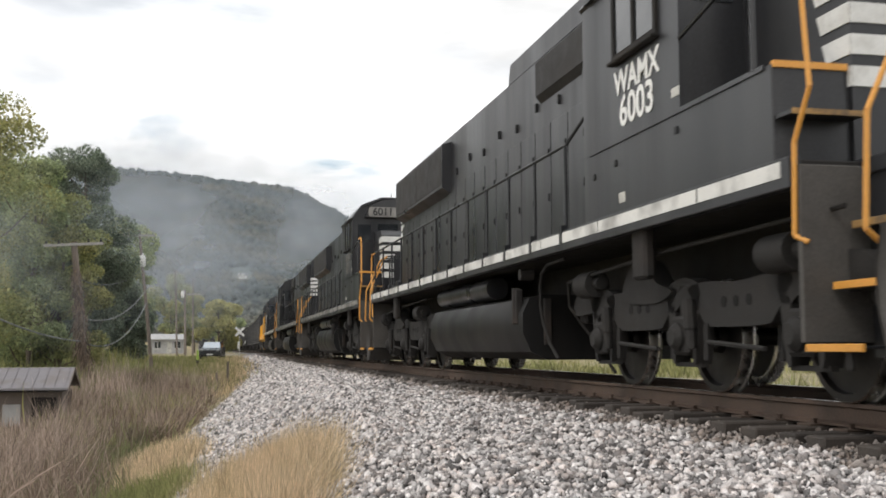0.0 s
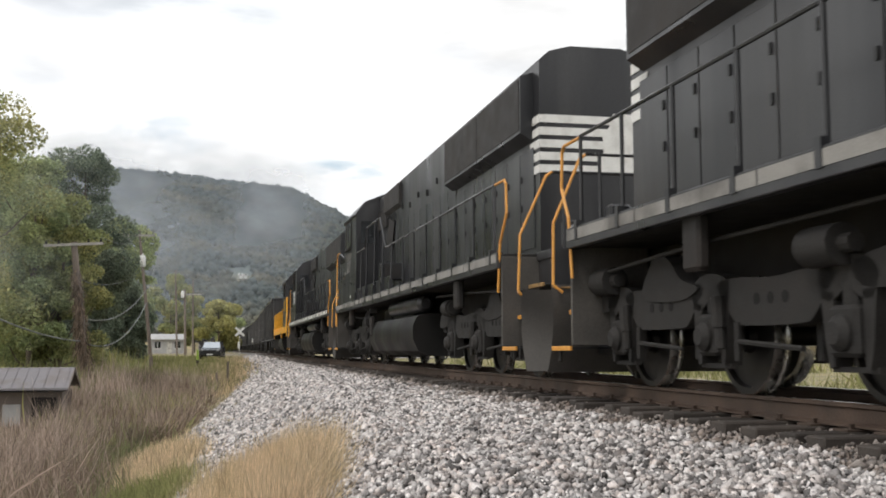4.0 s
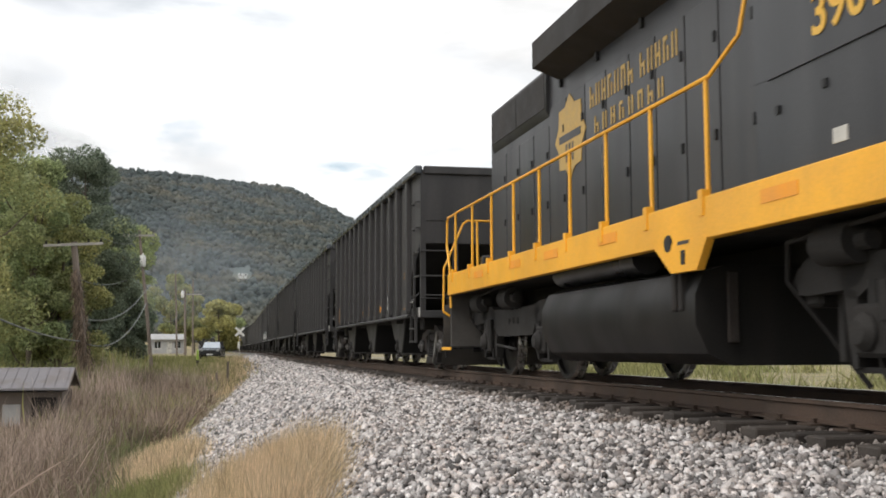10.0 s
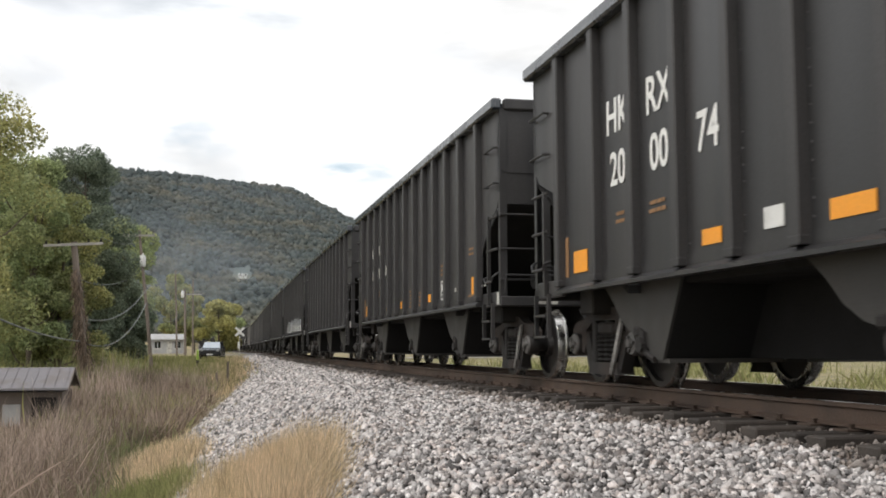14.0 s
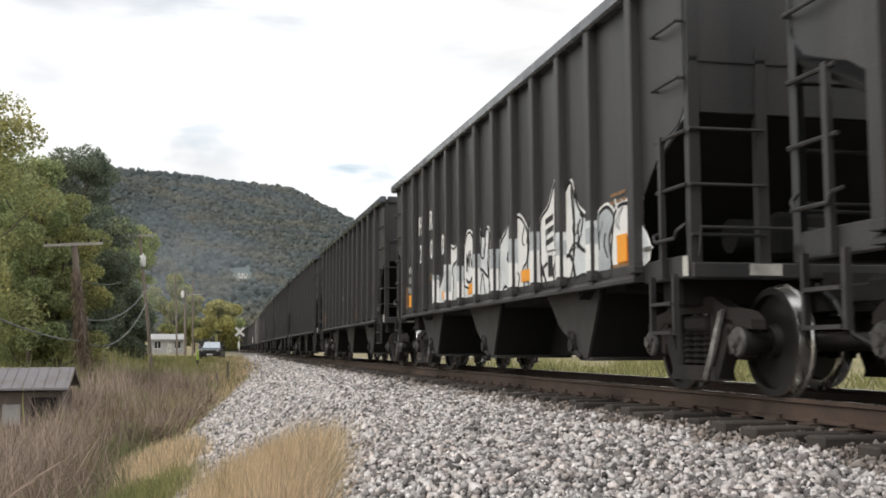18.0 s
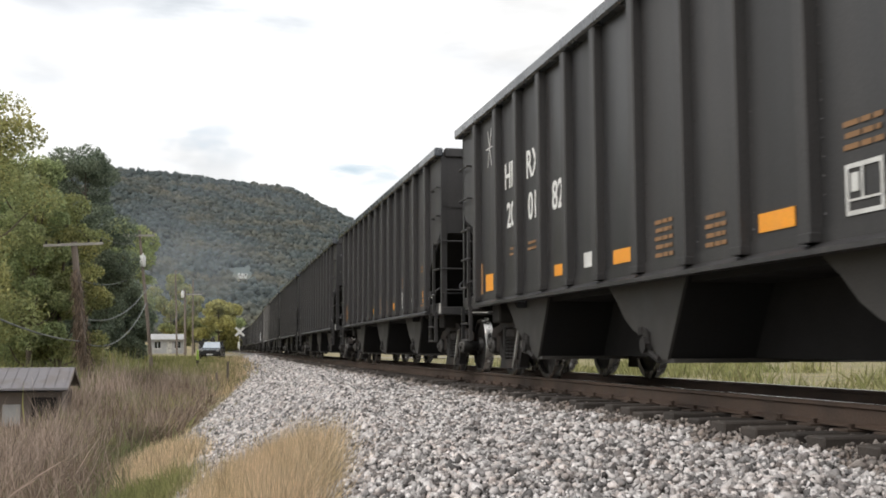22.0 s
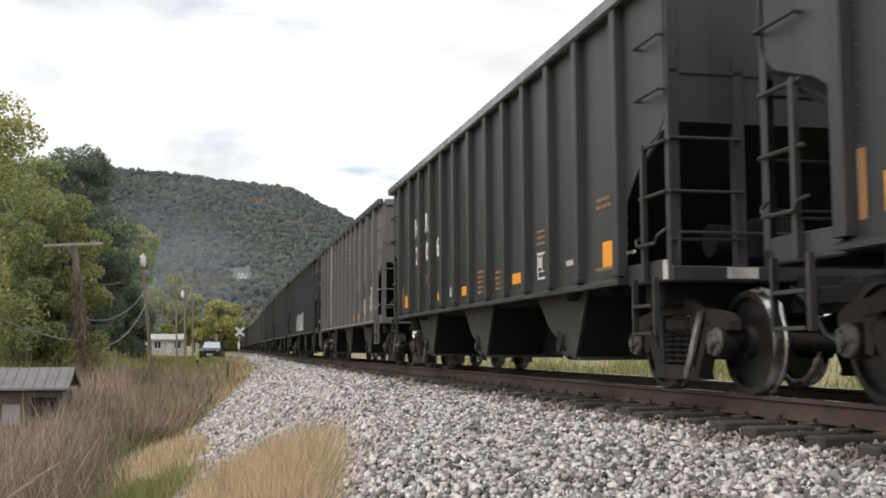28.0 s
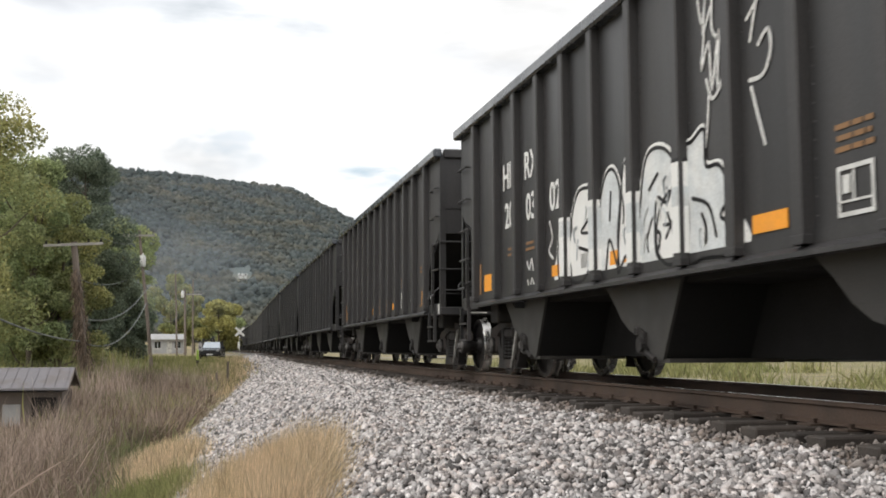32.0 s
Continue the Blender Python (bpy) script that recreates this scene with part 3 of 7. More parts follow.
def make_hopper(body, detail=True, label="black open-top hopper wagon with vertical ribs, on the track", ribs=HOP_RIBS):
    """An open-top three-bay hopper wagon, its middle over the origin at the rail's height."""
    car = thing("hopper_wagon", label, "hopper wagon", "hopper wagons in the train")
    bm, H, key = body, HOP_HALF, body.name
    for s in (-1, 1):
        part("side_sheet", shared("hop_side%d%s" % (s, key), lambda: hopper_side(s), bm), bm, car)
        if detail and s < 0:
            for k, x in enumerate(ribs):
                rib = part("rib", shared("hop_rib%d%s" % (s, key), lambda: hopper_rib(s), bm), bm, car, at=pose(x, 0, 0))
                part("rib_foot", shared("hop_foot" + key, lambda: Geo().box(-0.08, 0.08, -HOP_W - 0.004, -HOP_PANEL, 1.10, 1.17, 0.008), bm), bm, rib)
                part("rivet_row", shared("hop_rivets" + key, rivet_rows, bm), bm, rib, "rows of small rivet heads")
        else:
            def all_ribs():
                q = Geo()
                for x in ribs:
                    h = hopper_rib(s)
                    q.put([(a + x, b, c) for a, b, c in h.v], h.f)
                return q
            part("ribs", shared("hop_ribs%d%s" % (s, key), all_ribs, bm), bm, car)
        part("top_chord", shared("hop_chord%d" % s, lambda: Geo().box(-H - 0.05, H + 0.05, s * (HOP_W - 0.12), s * (HOP_W + 0.03), 3.75, 3.91, 0.025), CHORD_SHEEN), CHORD_SHEEN, car, "top chord with a bluish sky sheen in its colour")
        part("side_sill", shared("hop_sill%d%s" % (s, key), lambda: Geo().prism([(s * (HOP_W - 0.11), 1.02), (s * HOP_W, 1.02), (s * HOP_W, 1.055), (s * (HOP_PANEL + 0.015), 1.10), (s * (HOP_PANEL + 0.015), 1.20), (s * (HOP_PANEL - 0.03), 1.20)], -6.2, 6.2, "x"), bm), bm, car)
        for e in (-1, 1):
            part("corner_post", shared("hop_corner%d%d%s" % (s, e, key), lambda: Geo().box(e * (H - 0.02), e * H, s * (HOP_PANEL - 0.10), s * HOP_PANEL, 1.0, 3.77).box(e * (H - 0.09), e * (H - 0.02), s * (HOP_PANEL - 0.015), s * HOP_PANEL, 1.0, 3.77), bm), bm, car)
            part("end_side_sill", shared("hop_endside%d%d%s" % (s, e, key), lambda: Geo().box(e * 6.2, e * (H - 0.09), s * (HOP_PANEL - 0.06), s * HOP_PANEL, 1.0, 1.20, 0.012), bm), bm, car)

    def end_wall(e):
        w = HOP_PANEL - 0.02
        q = Geo().box(e * (H - 0.04), e * (H - 0.015), -w, w, 2.42, 3.84)
        q.box(e * (H - 0.02), e * (H + 0.0), -w, w, 2.86, 2.90)
        return q.box(e * (H - 0.1), e * (H + 0.04), -w + 0.04, w - 0.04, 3.75, 3.91, 0.02)

    def slope(e):
        w = HOP_PANEL - 0.03
        return Geo().prism([(e * (H - 0.05), 2.44), (e * (H - 0.05), 2.40), (e * 4.3, 0.94), (e * 4.3, 1.02)], -w, w)
    for e in (-1, 1):
        part("end_wall", shared("hop_end%d%s" % (e, key), lambda: end_wall(e), bm), bm, car)
        # slope sheets coloured black for the shade under the overhanging ends
        part("slope_sheet", shared("hop_slope%d" % e, lambda: slope(e), SHADE_BLACK), SHADE_BLACK, car, "sloping floor sheet in shade black")
    for c in (-3.95, 0.0, 4.05):
        for s in (-1, 1):
            bay = part("hopper_bay", shared("hop_bay%d" % s, lambda: bay_half(s), BAY), BAY, car, at=pose(c, 0, 0))
            part("slope_sheet", shared("hop_sheets%d" % s, lambda: bay_sheets(s), SHADE_BLACK), SHADE_BLACK, bay)
            if detail and s < 0:
                part("gate_latch", shared("hop_latch%d" % s, lambda: bay_gear(s), TRUCK), TRUCK, bay)
    part("centre_sill", shared("hop_centre", lambda: Geo().box(-7.3, 7.3, -0.25, 0.25, 0.72, 1.05), UNDER), UNDER, car)
    # belly block and floor blackened to stand for the shade between the bays
    part("belly_plate", shared("hop_belly", lambda: Geo().prism([(-4.9, 1.0), (5.0, 1.0), (4.2, 0.31), (-4.1, 0.31)], -0.42, 0.42), SHADE_BLACK), SHADE_BLACK, car, "belly block between the bays in shade black")
    part("floor_plate", shared("hop_floor", lambda: Geo().box(-5.2, 5.2, -1.24, 1.24, 0.99, 1.06), SHADE_BLACK), SHADE_BLACK, car)
    w = HOP_PANEL
    for e in (-1, 1):
        part("end_sill", shared("hop_endsill%d%s" % (e, key), lambda: Geo().box(e * (H - 0.15), e * (H + 0.02), -w, w, 0.99, 1.13, 0.015), bm), bm, car)
        part("end_platform", shared("hop_platform%d%s" % (e, key), lambda: Geo().box(e * 6.25, e * (H - 0.15), -w + 0.07, w - 0.07, 1.10, 1.13), UNDER), UNDER, car)
        part("bolster_beam", shared("hop_bolster%d" % e, lambda: Geo().box((HOP_FRONT if e > 0 else HOP_REAR) - 0.2, (HOP_FRONT if e > 0 else HOP_REAR) + 0.2, -1.3, 1.3, 0.78, 1.1, 0.02), UNDER), UNDER, car)
        part("coupler", shared("coupler%d" % e, lambda: Geo().box(e * 7.2, e * 7.74, -0.09, 0.09, 0.78, 0.95, 0.02).box(e * 7.7, e * 8.05, -0.16, 0.14, 0.74, 1.0, 0.05), UNDER), UNDER, car)
        if detail:
            for y in (-0.78, 0.78):
                part("end_post", shared("hop_post%d%.2f%s" % (e, y, key), lambda: Geo().box(e * (H - 0.09), e * H, y - 0.05, y + 0.05, 1.1, 3.0), bm), bm, car)
                for z in (1.36, 1.79, 2.27):
                    part("end_rung", shared("hop_rung%d%.2f%.2f%s" % (e, y, z, key), lambda: Geo().cyl((e * (H + 0.02), y * 1.88, z), (e * (H + 0.02), y, z), 0.016, 6), bm), bm, car)
            # reservoir blackened too, for the shaded end bay
            part("brake_reservoir", shared("hop_brake%d" % e, lambda: Geo().cyl((e * 6.62, -0.8, 1.42), (e * 6.62, -0.1, 1.42), 0.16, 14).box(e * 6.72, e * 6.92, -0.5, 0.05, 1.2, 1.62, 0.05), SHADE_BLACK), SHADE_BLACK, car)
            part("brake_pipe", shared("hop_pipe%d" % e, lambda: Geo().tube([(e * 7.2, -0.3, 0.95), (e * 7.5, -0.32, 0.8), (e * 7.75, -0.3, 0.5), (e * 7.98, -0.2, 0.38)], 0.025, 6), GRILLE), GRILLE, car)
            part("safety_rail", shared("hop_safety%d%s" % (e, key), lambda: Geo().tube([(e * (H + 0.02), -1.4, 1.18), (e * (H + 0.06), -1.4, 1.42), (e * (H + 0.06), -0.2, 1.42), (e * (H + 0.02), -0.2, 1.18)], 0.015, 6), bm), bm, car)
            for s in (-1, 1):
                y = s * (HOP_PANEL + 0.03)
                part("ladder_stile", shared("hop_stile%d%d%s" % (s, e, key), lambda: Geo().box(e * 6.68, e * 6.74, y - 0.025, y + 0.02, 1.02, 2.28), bm), bm, car)
                for z in (1.79, 2.25):
                    part("rung", shared("hop_side_rung%d%d%.2f%s" % (s, e, z, key), lambda: Geo().cyl((e * 6.6, y, z), (e * (H - 0.02), y, z), 0.018, 6), bm), bm, car)
                part("bent_grab", shared("hop_bent%d%d%s" % (s, e, key), lambda: Geo().tube([(e * 6.62, y - s * 0.04, 1.44), (e * 6.62, y + s * 0.05, 1.40), (e * 6.66, y + s * 0.05, 1.34), (e * 7.06, y + s * 0.05, 1.34), (e * 7.10, y + s * 0.05, 1.40), (e * 7.14, y - s * 0.02, 1.46)], 0.016, 6), bm), bm, car)
                for z in (2.72, 3.22):
                    part("grab_iron", shared("hop_grab%d%d%.2f%s" % (s, e, z, key), lambda: Geo().tube([(e * 6.62, s * HOP_PANEL, z), (e * 6.62, y + s * 0.04, z), (e * 7.16, y + s * 0.04, z), (e * 7.16, y - s * 0.02, z)], 0.016, 6), bm), bm, car)
                step = part("sill_step", shared("hop_step%d%d%s" % (s, e, key), lambda: Geo().box(e * 6.50, e * 6.54, y - 0.05, y, 0.52, 1.04), bm), bm, car)
                part("step_stile", shared("hop_stepb%d%d%s" % (s, e, key), lambda: Geo().box(e * 6.98, e * 7.02, y - 0.05, y, 0.52, 1.04), bm), bm, step)
                for z in (0.54, 0.79):
                    part("step_tread", shared("hop_tread%d%d%.2f%s" % (s, e, z, key), lambda: Geo().box(e * 6.54, e * 6.98, y - 0.07, y + 0.0, z - 0.014, z + 0.014), bm), bm, step)
    for x in (HOP_FRONT, HOP_REAR):
        make_truck(car, x, detail)
    return car


def rivet_rows():
    """Small rivet heads on the sheet along both feet of a rib."""
    q = Geo()
    for k in range(20):
        z = 1.28 + 0.128 * k
        for a in (-0.115, 0.115):
            q.put([(a - 0.014, -HOP_PANEL, z), (a + 0.014, -HOP_PANEL, z), (a, -HOP_PANEL, z + 0.02), (a, -HOP_PANEL - 0.012, z + 0.006)], [(0, 1, 3), (1, 2, 3), (2, 0, 3)])
    return q


def plate(car, x, z, w, h, m, name="reflector", y=-(HOP_PANEL + 0.005), label=""):
    return part(name, Geo().box(x - w / 2, x + w / 2, y - 0.006, y + 0.002, z - h / 2, z + h / 2), m, car, label)


def side_marks(car, marks, load=3.52):
    """Reporting marks, stencils and reflectors on the side that the camera sees."""
    y = -(HOP_PANEL + 0.007)
    if marks:
        upper, lower = marks
        xs = (-4.42, -3.42, -2.45)
        for x, t in zip(xs, upper):
            lettering(t, 0.5, LETTER, car, x, y, 2.72, bold=0.006, width=0.86, name="reporting_mark")
        for x, t in zip(xs, lower):
            lettering(t, 0.48, LETTER, car, x, y, 2.18, bold=0.006, width=0.86, name="car_number")
    plate(car, 5.74, 1.36, 0.34, 0.26, ORANGE)
    plate(car, 5.62, 1.215, 0.52, 0.035, FADED, "stencil_line")
    plate(car, -5.54, 1.35, 0.42, 0.24, ORANGE)
    plate(car, -5.98, 1.42, 0.09, 0.46, FADED, "stencil_line")
    plate(car, -2.42, 1.31, 0.34, 0.13, ORANGE)
    plate(car, -1.44, 1.35, 0.28, 0.16, WHITE, "stencil_panel")
    plate(car, -0.47, 1.31, 0.5, 0.14, ORANGE)
    plate(car, 2.45, 1.32, 0.5, 0.14, ORANGE)
    plate(car, 4.56, 1.36, 0.3, 0.06, DIRTY_WHITE, "stencil_panel")
    plate(car, 7.12, 1.10, 0.1, 0.17, DIRTY_WHITE, "reflector_tape", -(HOP_PANEL + 0.008))
    part("end_plate", Geo().box(HOP_HALF + 0.02, HOP_HALF + 0.026, -0.94, -0.64, 1.02, 1.12), DIRTY_WHITE, car, "pale plate on the end sill")
    part("valve_tag", Geo().box(6.24, 6.46, y - 0.02, y + 0.0, 1.30, 1.34, 0.008), STEEL, car, "bright valve handle")
    for x, z0, n, wide in ((0.5, 1.24, 5, 0.38), (1.5, 1.24, 4, 0.36), (load, 1.68, 3, 0.42), (5.6, 1.86, 2, 0.42), (-3.48, 1.66, 2, 0.36), (-4.38, 1.66, 2, 0.22)):
        for k in range(n):
            x0 = x - wide / 2 + 0.02 * (k % 2)
            for q, (a, b) in enumerate(((0.0, 0.4), (0.46, 0.72), (0.78, 1.0 - 0.1 * (k % 2)))):
                part("stencil_line", Geo().box(x0 + a * wide, x0 + b * wide, y - 0.002, y, z0 + 0.075 * k - 0.018, z0 + 0.075 * k + 0.018), FADED, car)
    a, b = load - 0.2, load + 0.2
    part("load_box", Geo().box(a, b, y - 0.004, y, 1.54, 1.57).box(a, b, y - 0.004, y, 1.33, 1.345).box(a, b, y - 0.004, y, 1.24, 1.27).box(a, a + 0.03, y - 0.004, y, 1.27, 1.54).box(b - 0.03, b, y - 0.004, y, 1.27, 1.54).box(a + 0.17, a + 0.19, y - 0.004, y, 1.345, 1.54), WHITE, car, "white outlined stencil box")
    plate(car, load - 0.1, 1.45, 0.08, 0.12, WHITE, "stencil_line")


def paint_stroke(car, pts, w, m, y=-(HOP_PANEL + 0.014), name="paint_stroke"):
    """A sprayed line of short mitred pieces with round ends."""
    g = Geo()
    for (x0, z0), (x1, z1) in zip(pts, pts[1:]):
        d = Vector((x1 - x0, z1 - z0)).normalized() * w / 2
        n = Vector((-d.y, d.x))
        e = 0.5
        g.prism([(x0 + n.x, z0 + n.y), (x1 + n.x, z1 + n.y), (x1 + e * n.x + e * d.x * 1.6, z1 + e * n.y + e * d.y * 1.6), (x1 - e * n.x + e * d.x * 1.6, z1 - e * n.y + e * d.y * 1.6), (x1 - n.x, z1 - n.y), (x0 - n.x, z0 - n.y), (x0 - e * n.x - e * d.x * 1.6, z0 - e * n.y - e * d.y * 1.6), (x0 + e * n.x - e * d.x * 1.6, z0 + e * n.y - e * d.y * 1.6)], y - 0.003, y)
    return part(name, g, m, car)


def smooth_ring(pts, n=5, closed=True):
    """A rounded line through the given corners."""
    out, k = [], len(pts)
    for i in range(k if closed else k - 1):
        if closed:
            p0, p1, p2, p3 = pts[i - 1], pts[i], pts[(i + 1) % k], pts[(i + 2) % k]
        else:
            p0, p1, p2, p3 = pts[max(0, i - 1)], pts[i], pts[i + 1], pts[min(k - 1, i + 2)]
        for j in range(n):
            t = j / n
            out.append(tuple(0.5 * (2 * b + (c - a) * t + (2 * a - 5 * b + 4 * c - d) * t * t + (3 * b - a - 3 * c + d) * t ** 3) for a, b, c, d in zip(p0, p1, p2, p3)))
    return out + ([] if closed else [pts[-1]])


def sprayed(car, ring, fill, depth, line=GRILLE, halo=0.05, width=0.035):
    """One sprayed shape: a white halo, a flat fill, and a rounded outline, each a thin layer over the sheet."""
    y = -(HOP_PANEL + 0.004) - depth
    r = smooth_ring(ring)
    cx, cz = sum(p[0] for p in r) / len(r), sum(p[1] for p in r) / len(r)
    if halo:
        out = []
        for p in r:
            d = Vector((p[0] - cx, p[1] - cz))
            q = d.normalized() * halo
            out.append((p[0] + q.x, max(1.115, p[1] + q.y)))
        part("paint_halo", Geo().prism(out, y - 0.001, y), LETTER, car, "white sprayed halo")
    shape = part("paint_fill", Geo().prism(r, y - 0.003, y - 0.0015), fill, car, "sprayed pale graffiti letter")
    if width:
        paint_stroke(shape, r + r[:1], width, line, y - 0.004, "outline")
    return shape


def rib_cover(car, a, b, low, high, seed, tones):
    """Spray on the outer faces of the ribs that a painted stretch runs over."""
    rnd = random.Random(seed)
    for r in HOP_RIBS:
        if a < r < b:
            z, f = 1.21, (r - a) / (b - a)
            top = (low + (high - low) * f) - rnd.uniform(0.05, 0.25)
            k = 0
            while z < top:
                z1 = min(top, z + rnd.uniform(0.14, 0.45))
                part("rib_paint", Geo().prism([(r - 0.062, -HOP_W - 0.003), (r + 0.062, -HOP_W - 0.003), (r + 0.078, -HOP_PANEL - 0.02), (r + 0.080, -HOP_PANEL - 0.004), (r - 0.080, -HOP_PANEL - 0.004), (r - 0.078, -HOP_PANEL - 0.02)], z, z1, "z"), tones[k % len(tones)], car)
                z, k = z1, k + 1


PAINT_PALE = mat("spray_pale", (0.62, 0.65, 0.66), 0.6, vary=0.25, scale=5, bump=0, tint=(0.74, 0.74, 0.72), tint_amount=0.8, tint_scale=3)
PAINT_GREY = mat("spray_grey", (0.42, 0.45, 0.47), 0.6, vary=0.25, scale=5, bump=0, tint=(0.6, 0.62, 0.62), tint_amount=0.7, tint_scale=2)
PATCH_BLUE = mat("patch_blue_grey", (0.11, 0.12, 0.14), 0.55, vary=0.2, scale=3, bump=0.05)


# ---- the valley: woods, trees, weeds ----
def make_woods():
    rnd = np.random.RandomState(5)
    n = 30000
    y = 400 + 545 * rnd.uniform(0, 1, n) ** 0.8
    x = rnd.uniform(-118, 205, n) * y / 900
    keep = ~((np.abs(x - 20) < 6) & (y > 545) & (y < 590))
    x, y = x[keep], y[keep]
    n = len(x)
    z = hill_height(x, y) - 0.4
    s = np.minimum(rnd.lognormal(0.45, 0.34, n), 3.0)[:, None] * np.stack([np.ones(n), np.ones(n), rnd.uniform(0.8, 1.25, n)], 1)
    p = np.stack([x, y, z + s[:, 2] * rnd.uniform(0.15, 0.75, n)], 1)
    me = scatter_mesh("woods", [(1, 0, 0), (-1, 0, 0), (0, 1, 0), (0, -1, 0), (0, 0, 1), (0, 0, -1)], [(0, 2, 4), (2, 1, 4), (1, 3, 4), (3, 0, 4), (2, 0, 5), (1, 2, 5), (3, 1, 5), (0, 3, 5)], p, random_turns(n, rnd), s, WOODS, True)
    tagged(new("woods", me), "wooded hillside in dull autumn green, blued for distance haze", "woods", kind="stuff")


make_woods()

LEAF_V = [(-0.5, 0, 0), (0, -0.32, 0.12), (0.5, 0, 0), (0, 0.32, 0.12)]
LEAF_F = [(0, 1, 2), (0, 2, 3)]


def crown_mesh(name, lumps, leaf, per, material, seed):
    """Leaves in lumps: (x, y, z, radius, flatness) each, thick at the rim and torn inside."""
    rnd = np.random.RandomState(seed)
    pts = []
    for cx, cy, cz, r, flat in lumps:
        k = int(per * r * r)
        d = rnd.normal(size=(k, 3))
        d /= np.linalg.norm(d, axis=1)[:, None]
        rad = r * rnd.uniform(0.35, 1.0, k) ** 0.6
        pts.append(np.stack([cx + d[:, 0] * rad, cy + d[:, 1] * rad, cz + d[:, 2] * rad * flat], 1))
    p = np.concatenate(pts)
    s = (leaf * rnd.uniform(0.6, 1.4, len(p)))[:, None] * np.ones((1, 3))
    return scatter_mesh(name, LEAF_V, LEAF_F, p, random_turns(len(p), rnd), s, material)


def make_tree(x, y, height, spread, low, material, label, seed, leaf=0.16, per=230, top=0.55, lumps=34, name="tree", trunk=0.16):
    """A tapered trunk with limbs, and a crown of leaf lumps from low to height above the ground there."""
    rnd = np.random.RandomState(seed)
    z0 = float(ground_height(x, y)) - 0.1
    tree = thing(name, label, name.replace("_", " "))
    tree.location = (x, y, z0)
    g = Geo()
    lean = rnd.uniform(-0.03, 0.03, 2) * height
    knots = [(lean[0] * f ** 1.5 + rnd.uniform(-0.05, 0.05), lean[1] * f ** 1.5, height * 0.88 * f) for f in (0, 0.25, 0.5, 0.75, 1)]
    for i in range(4):
        g.cyl(knots[i], knots[i + 1], trunk * (1 - 0.22 * i), 8, trunk * (1 - 0.22 * (i + 1)), caps=False)
    centres = []
    for i in range(lumps):
        f = rnd.uniform(0, 1)
        z = low + (height - low) * (0.08 + 0.84 * f)
        wide = spread * (1 - abs(f - (1 - top)) ** 1.7 * (1.0 if f > 1 - top else 0.55)) * (1.0 if f < 0.9 else 0.62)
        a = rnd.uniform(0, 2 * math.pi)
        d = wide * (0.25 + 0.6 * rnd.uniform(0, 1) ** 0.6)
        r = spread * rnd.uniform(0.2, 0.4)
        centres.append((d * math.cos(a), d * math.sin(a), z, r, rnd.uniform(0.6, 0.95)))
        if i % 2 == 0:
            f0 = max(0.1, min(0.95, (z - rnd.uniform(0.1, 0.25) * height) / (height * 0.88)))
            b = (lean[0] * f0 ** 1.5, lean[1] * f0 ** 1.5, f0 * height * 0.88)
            mid = ((b[0] + centres[-1][0]) / 2, (b[1] + centres[-1][1]) / 2, (b[2] + z) / 2 - 0.03 * height)
            g.cyl(b, mid, trunk * 0.34, 5, trunk * 0.24, caps=False).cyl(mid, centres[-1][:3], trunk * 0.24, 5, trunk * 0.09, caps=False)
    part("trunk", g, BARK, tree, "grey-brown trunk and limbs")
    part("crown", crown_mesh("crown", centres, leaf, per / (spread * 0.3) ** 2 / 3, material, seed + 1), None, tree)
    return tree


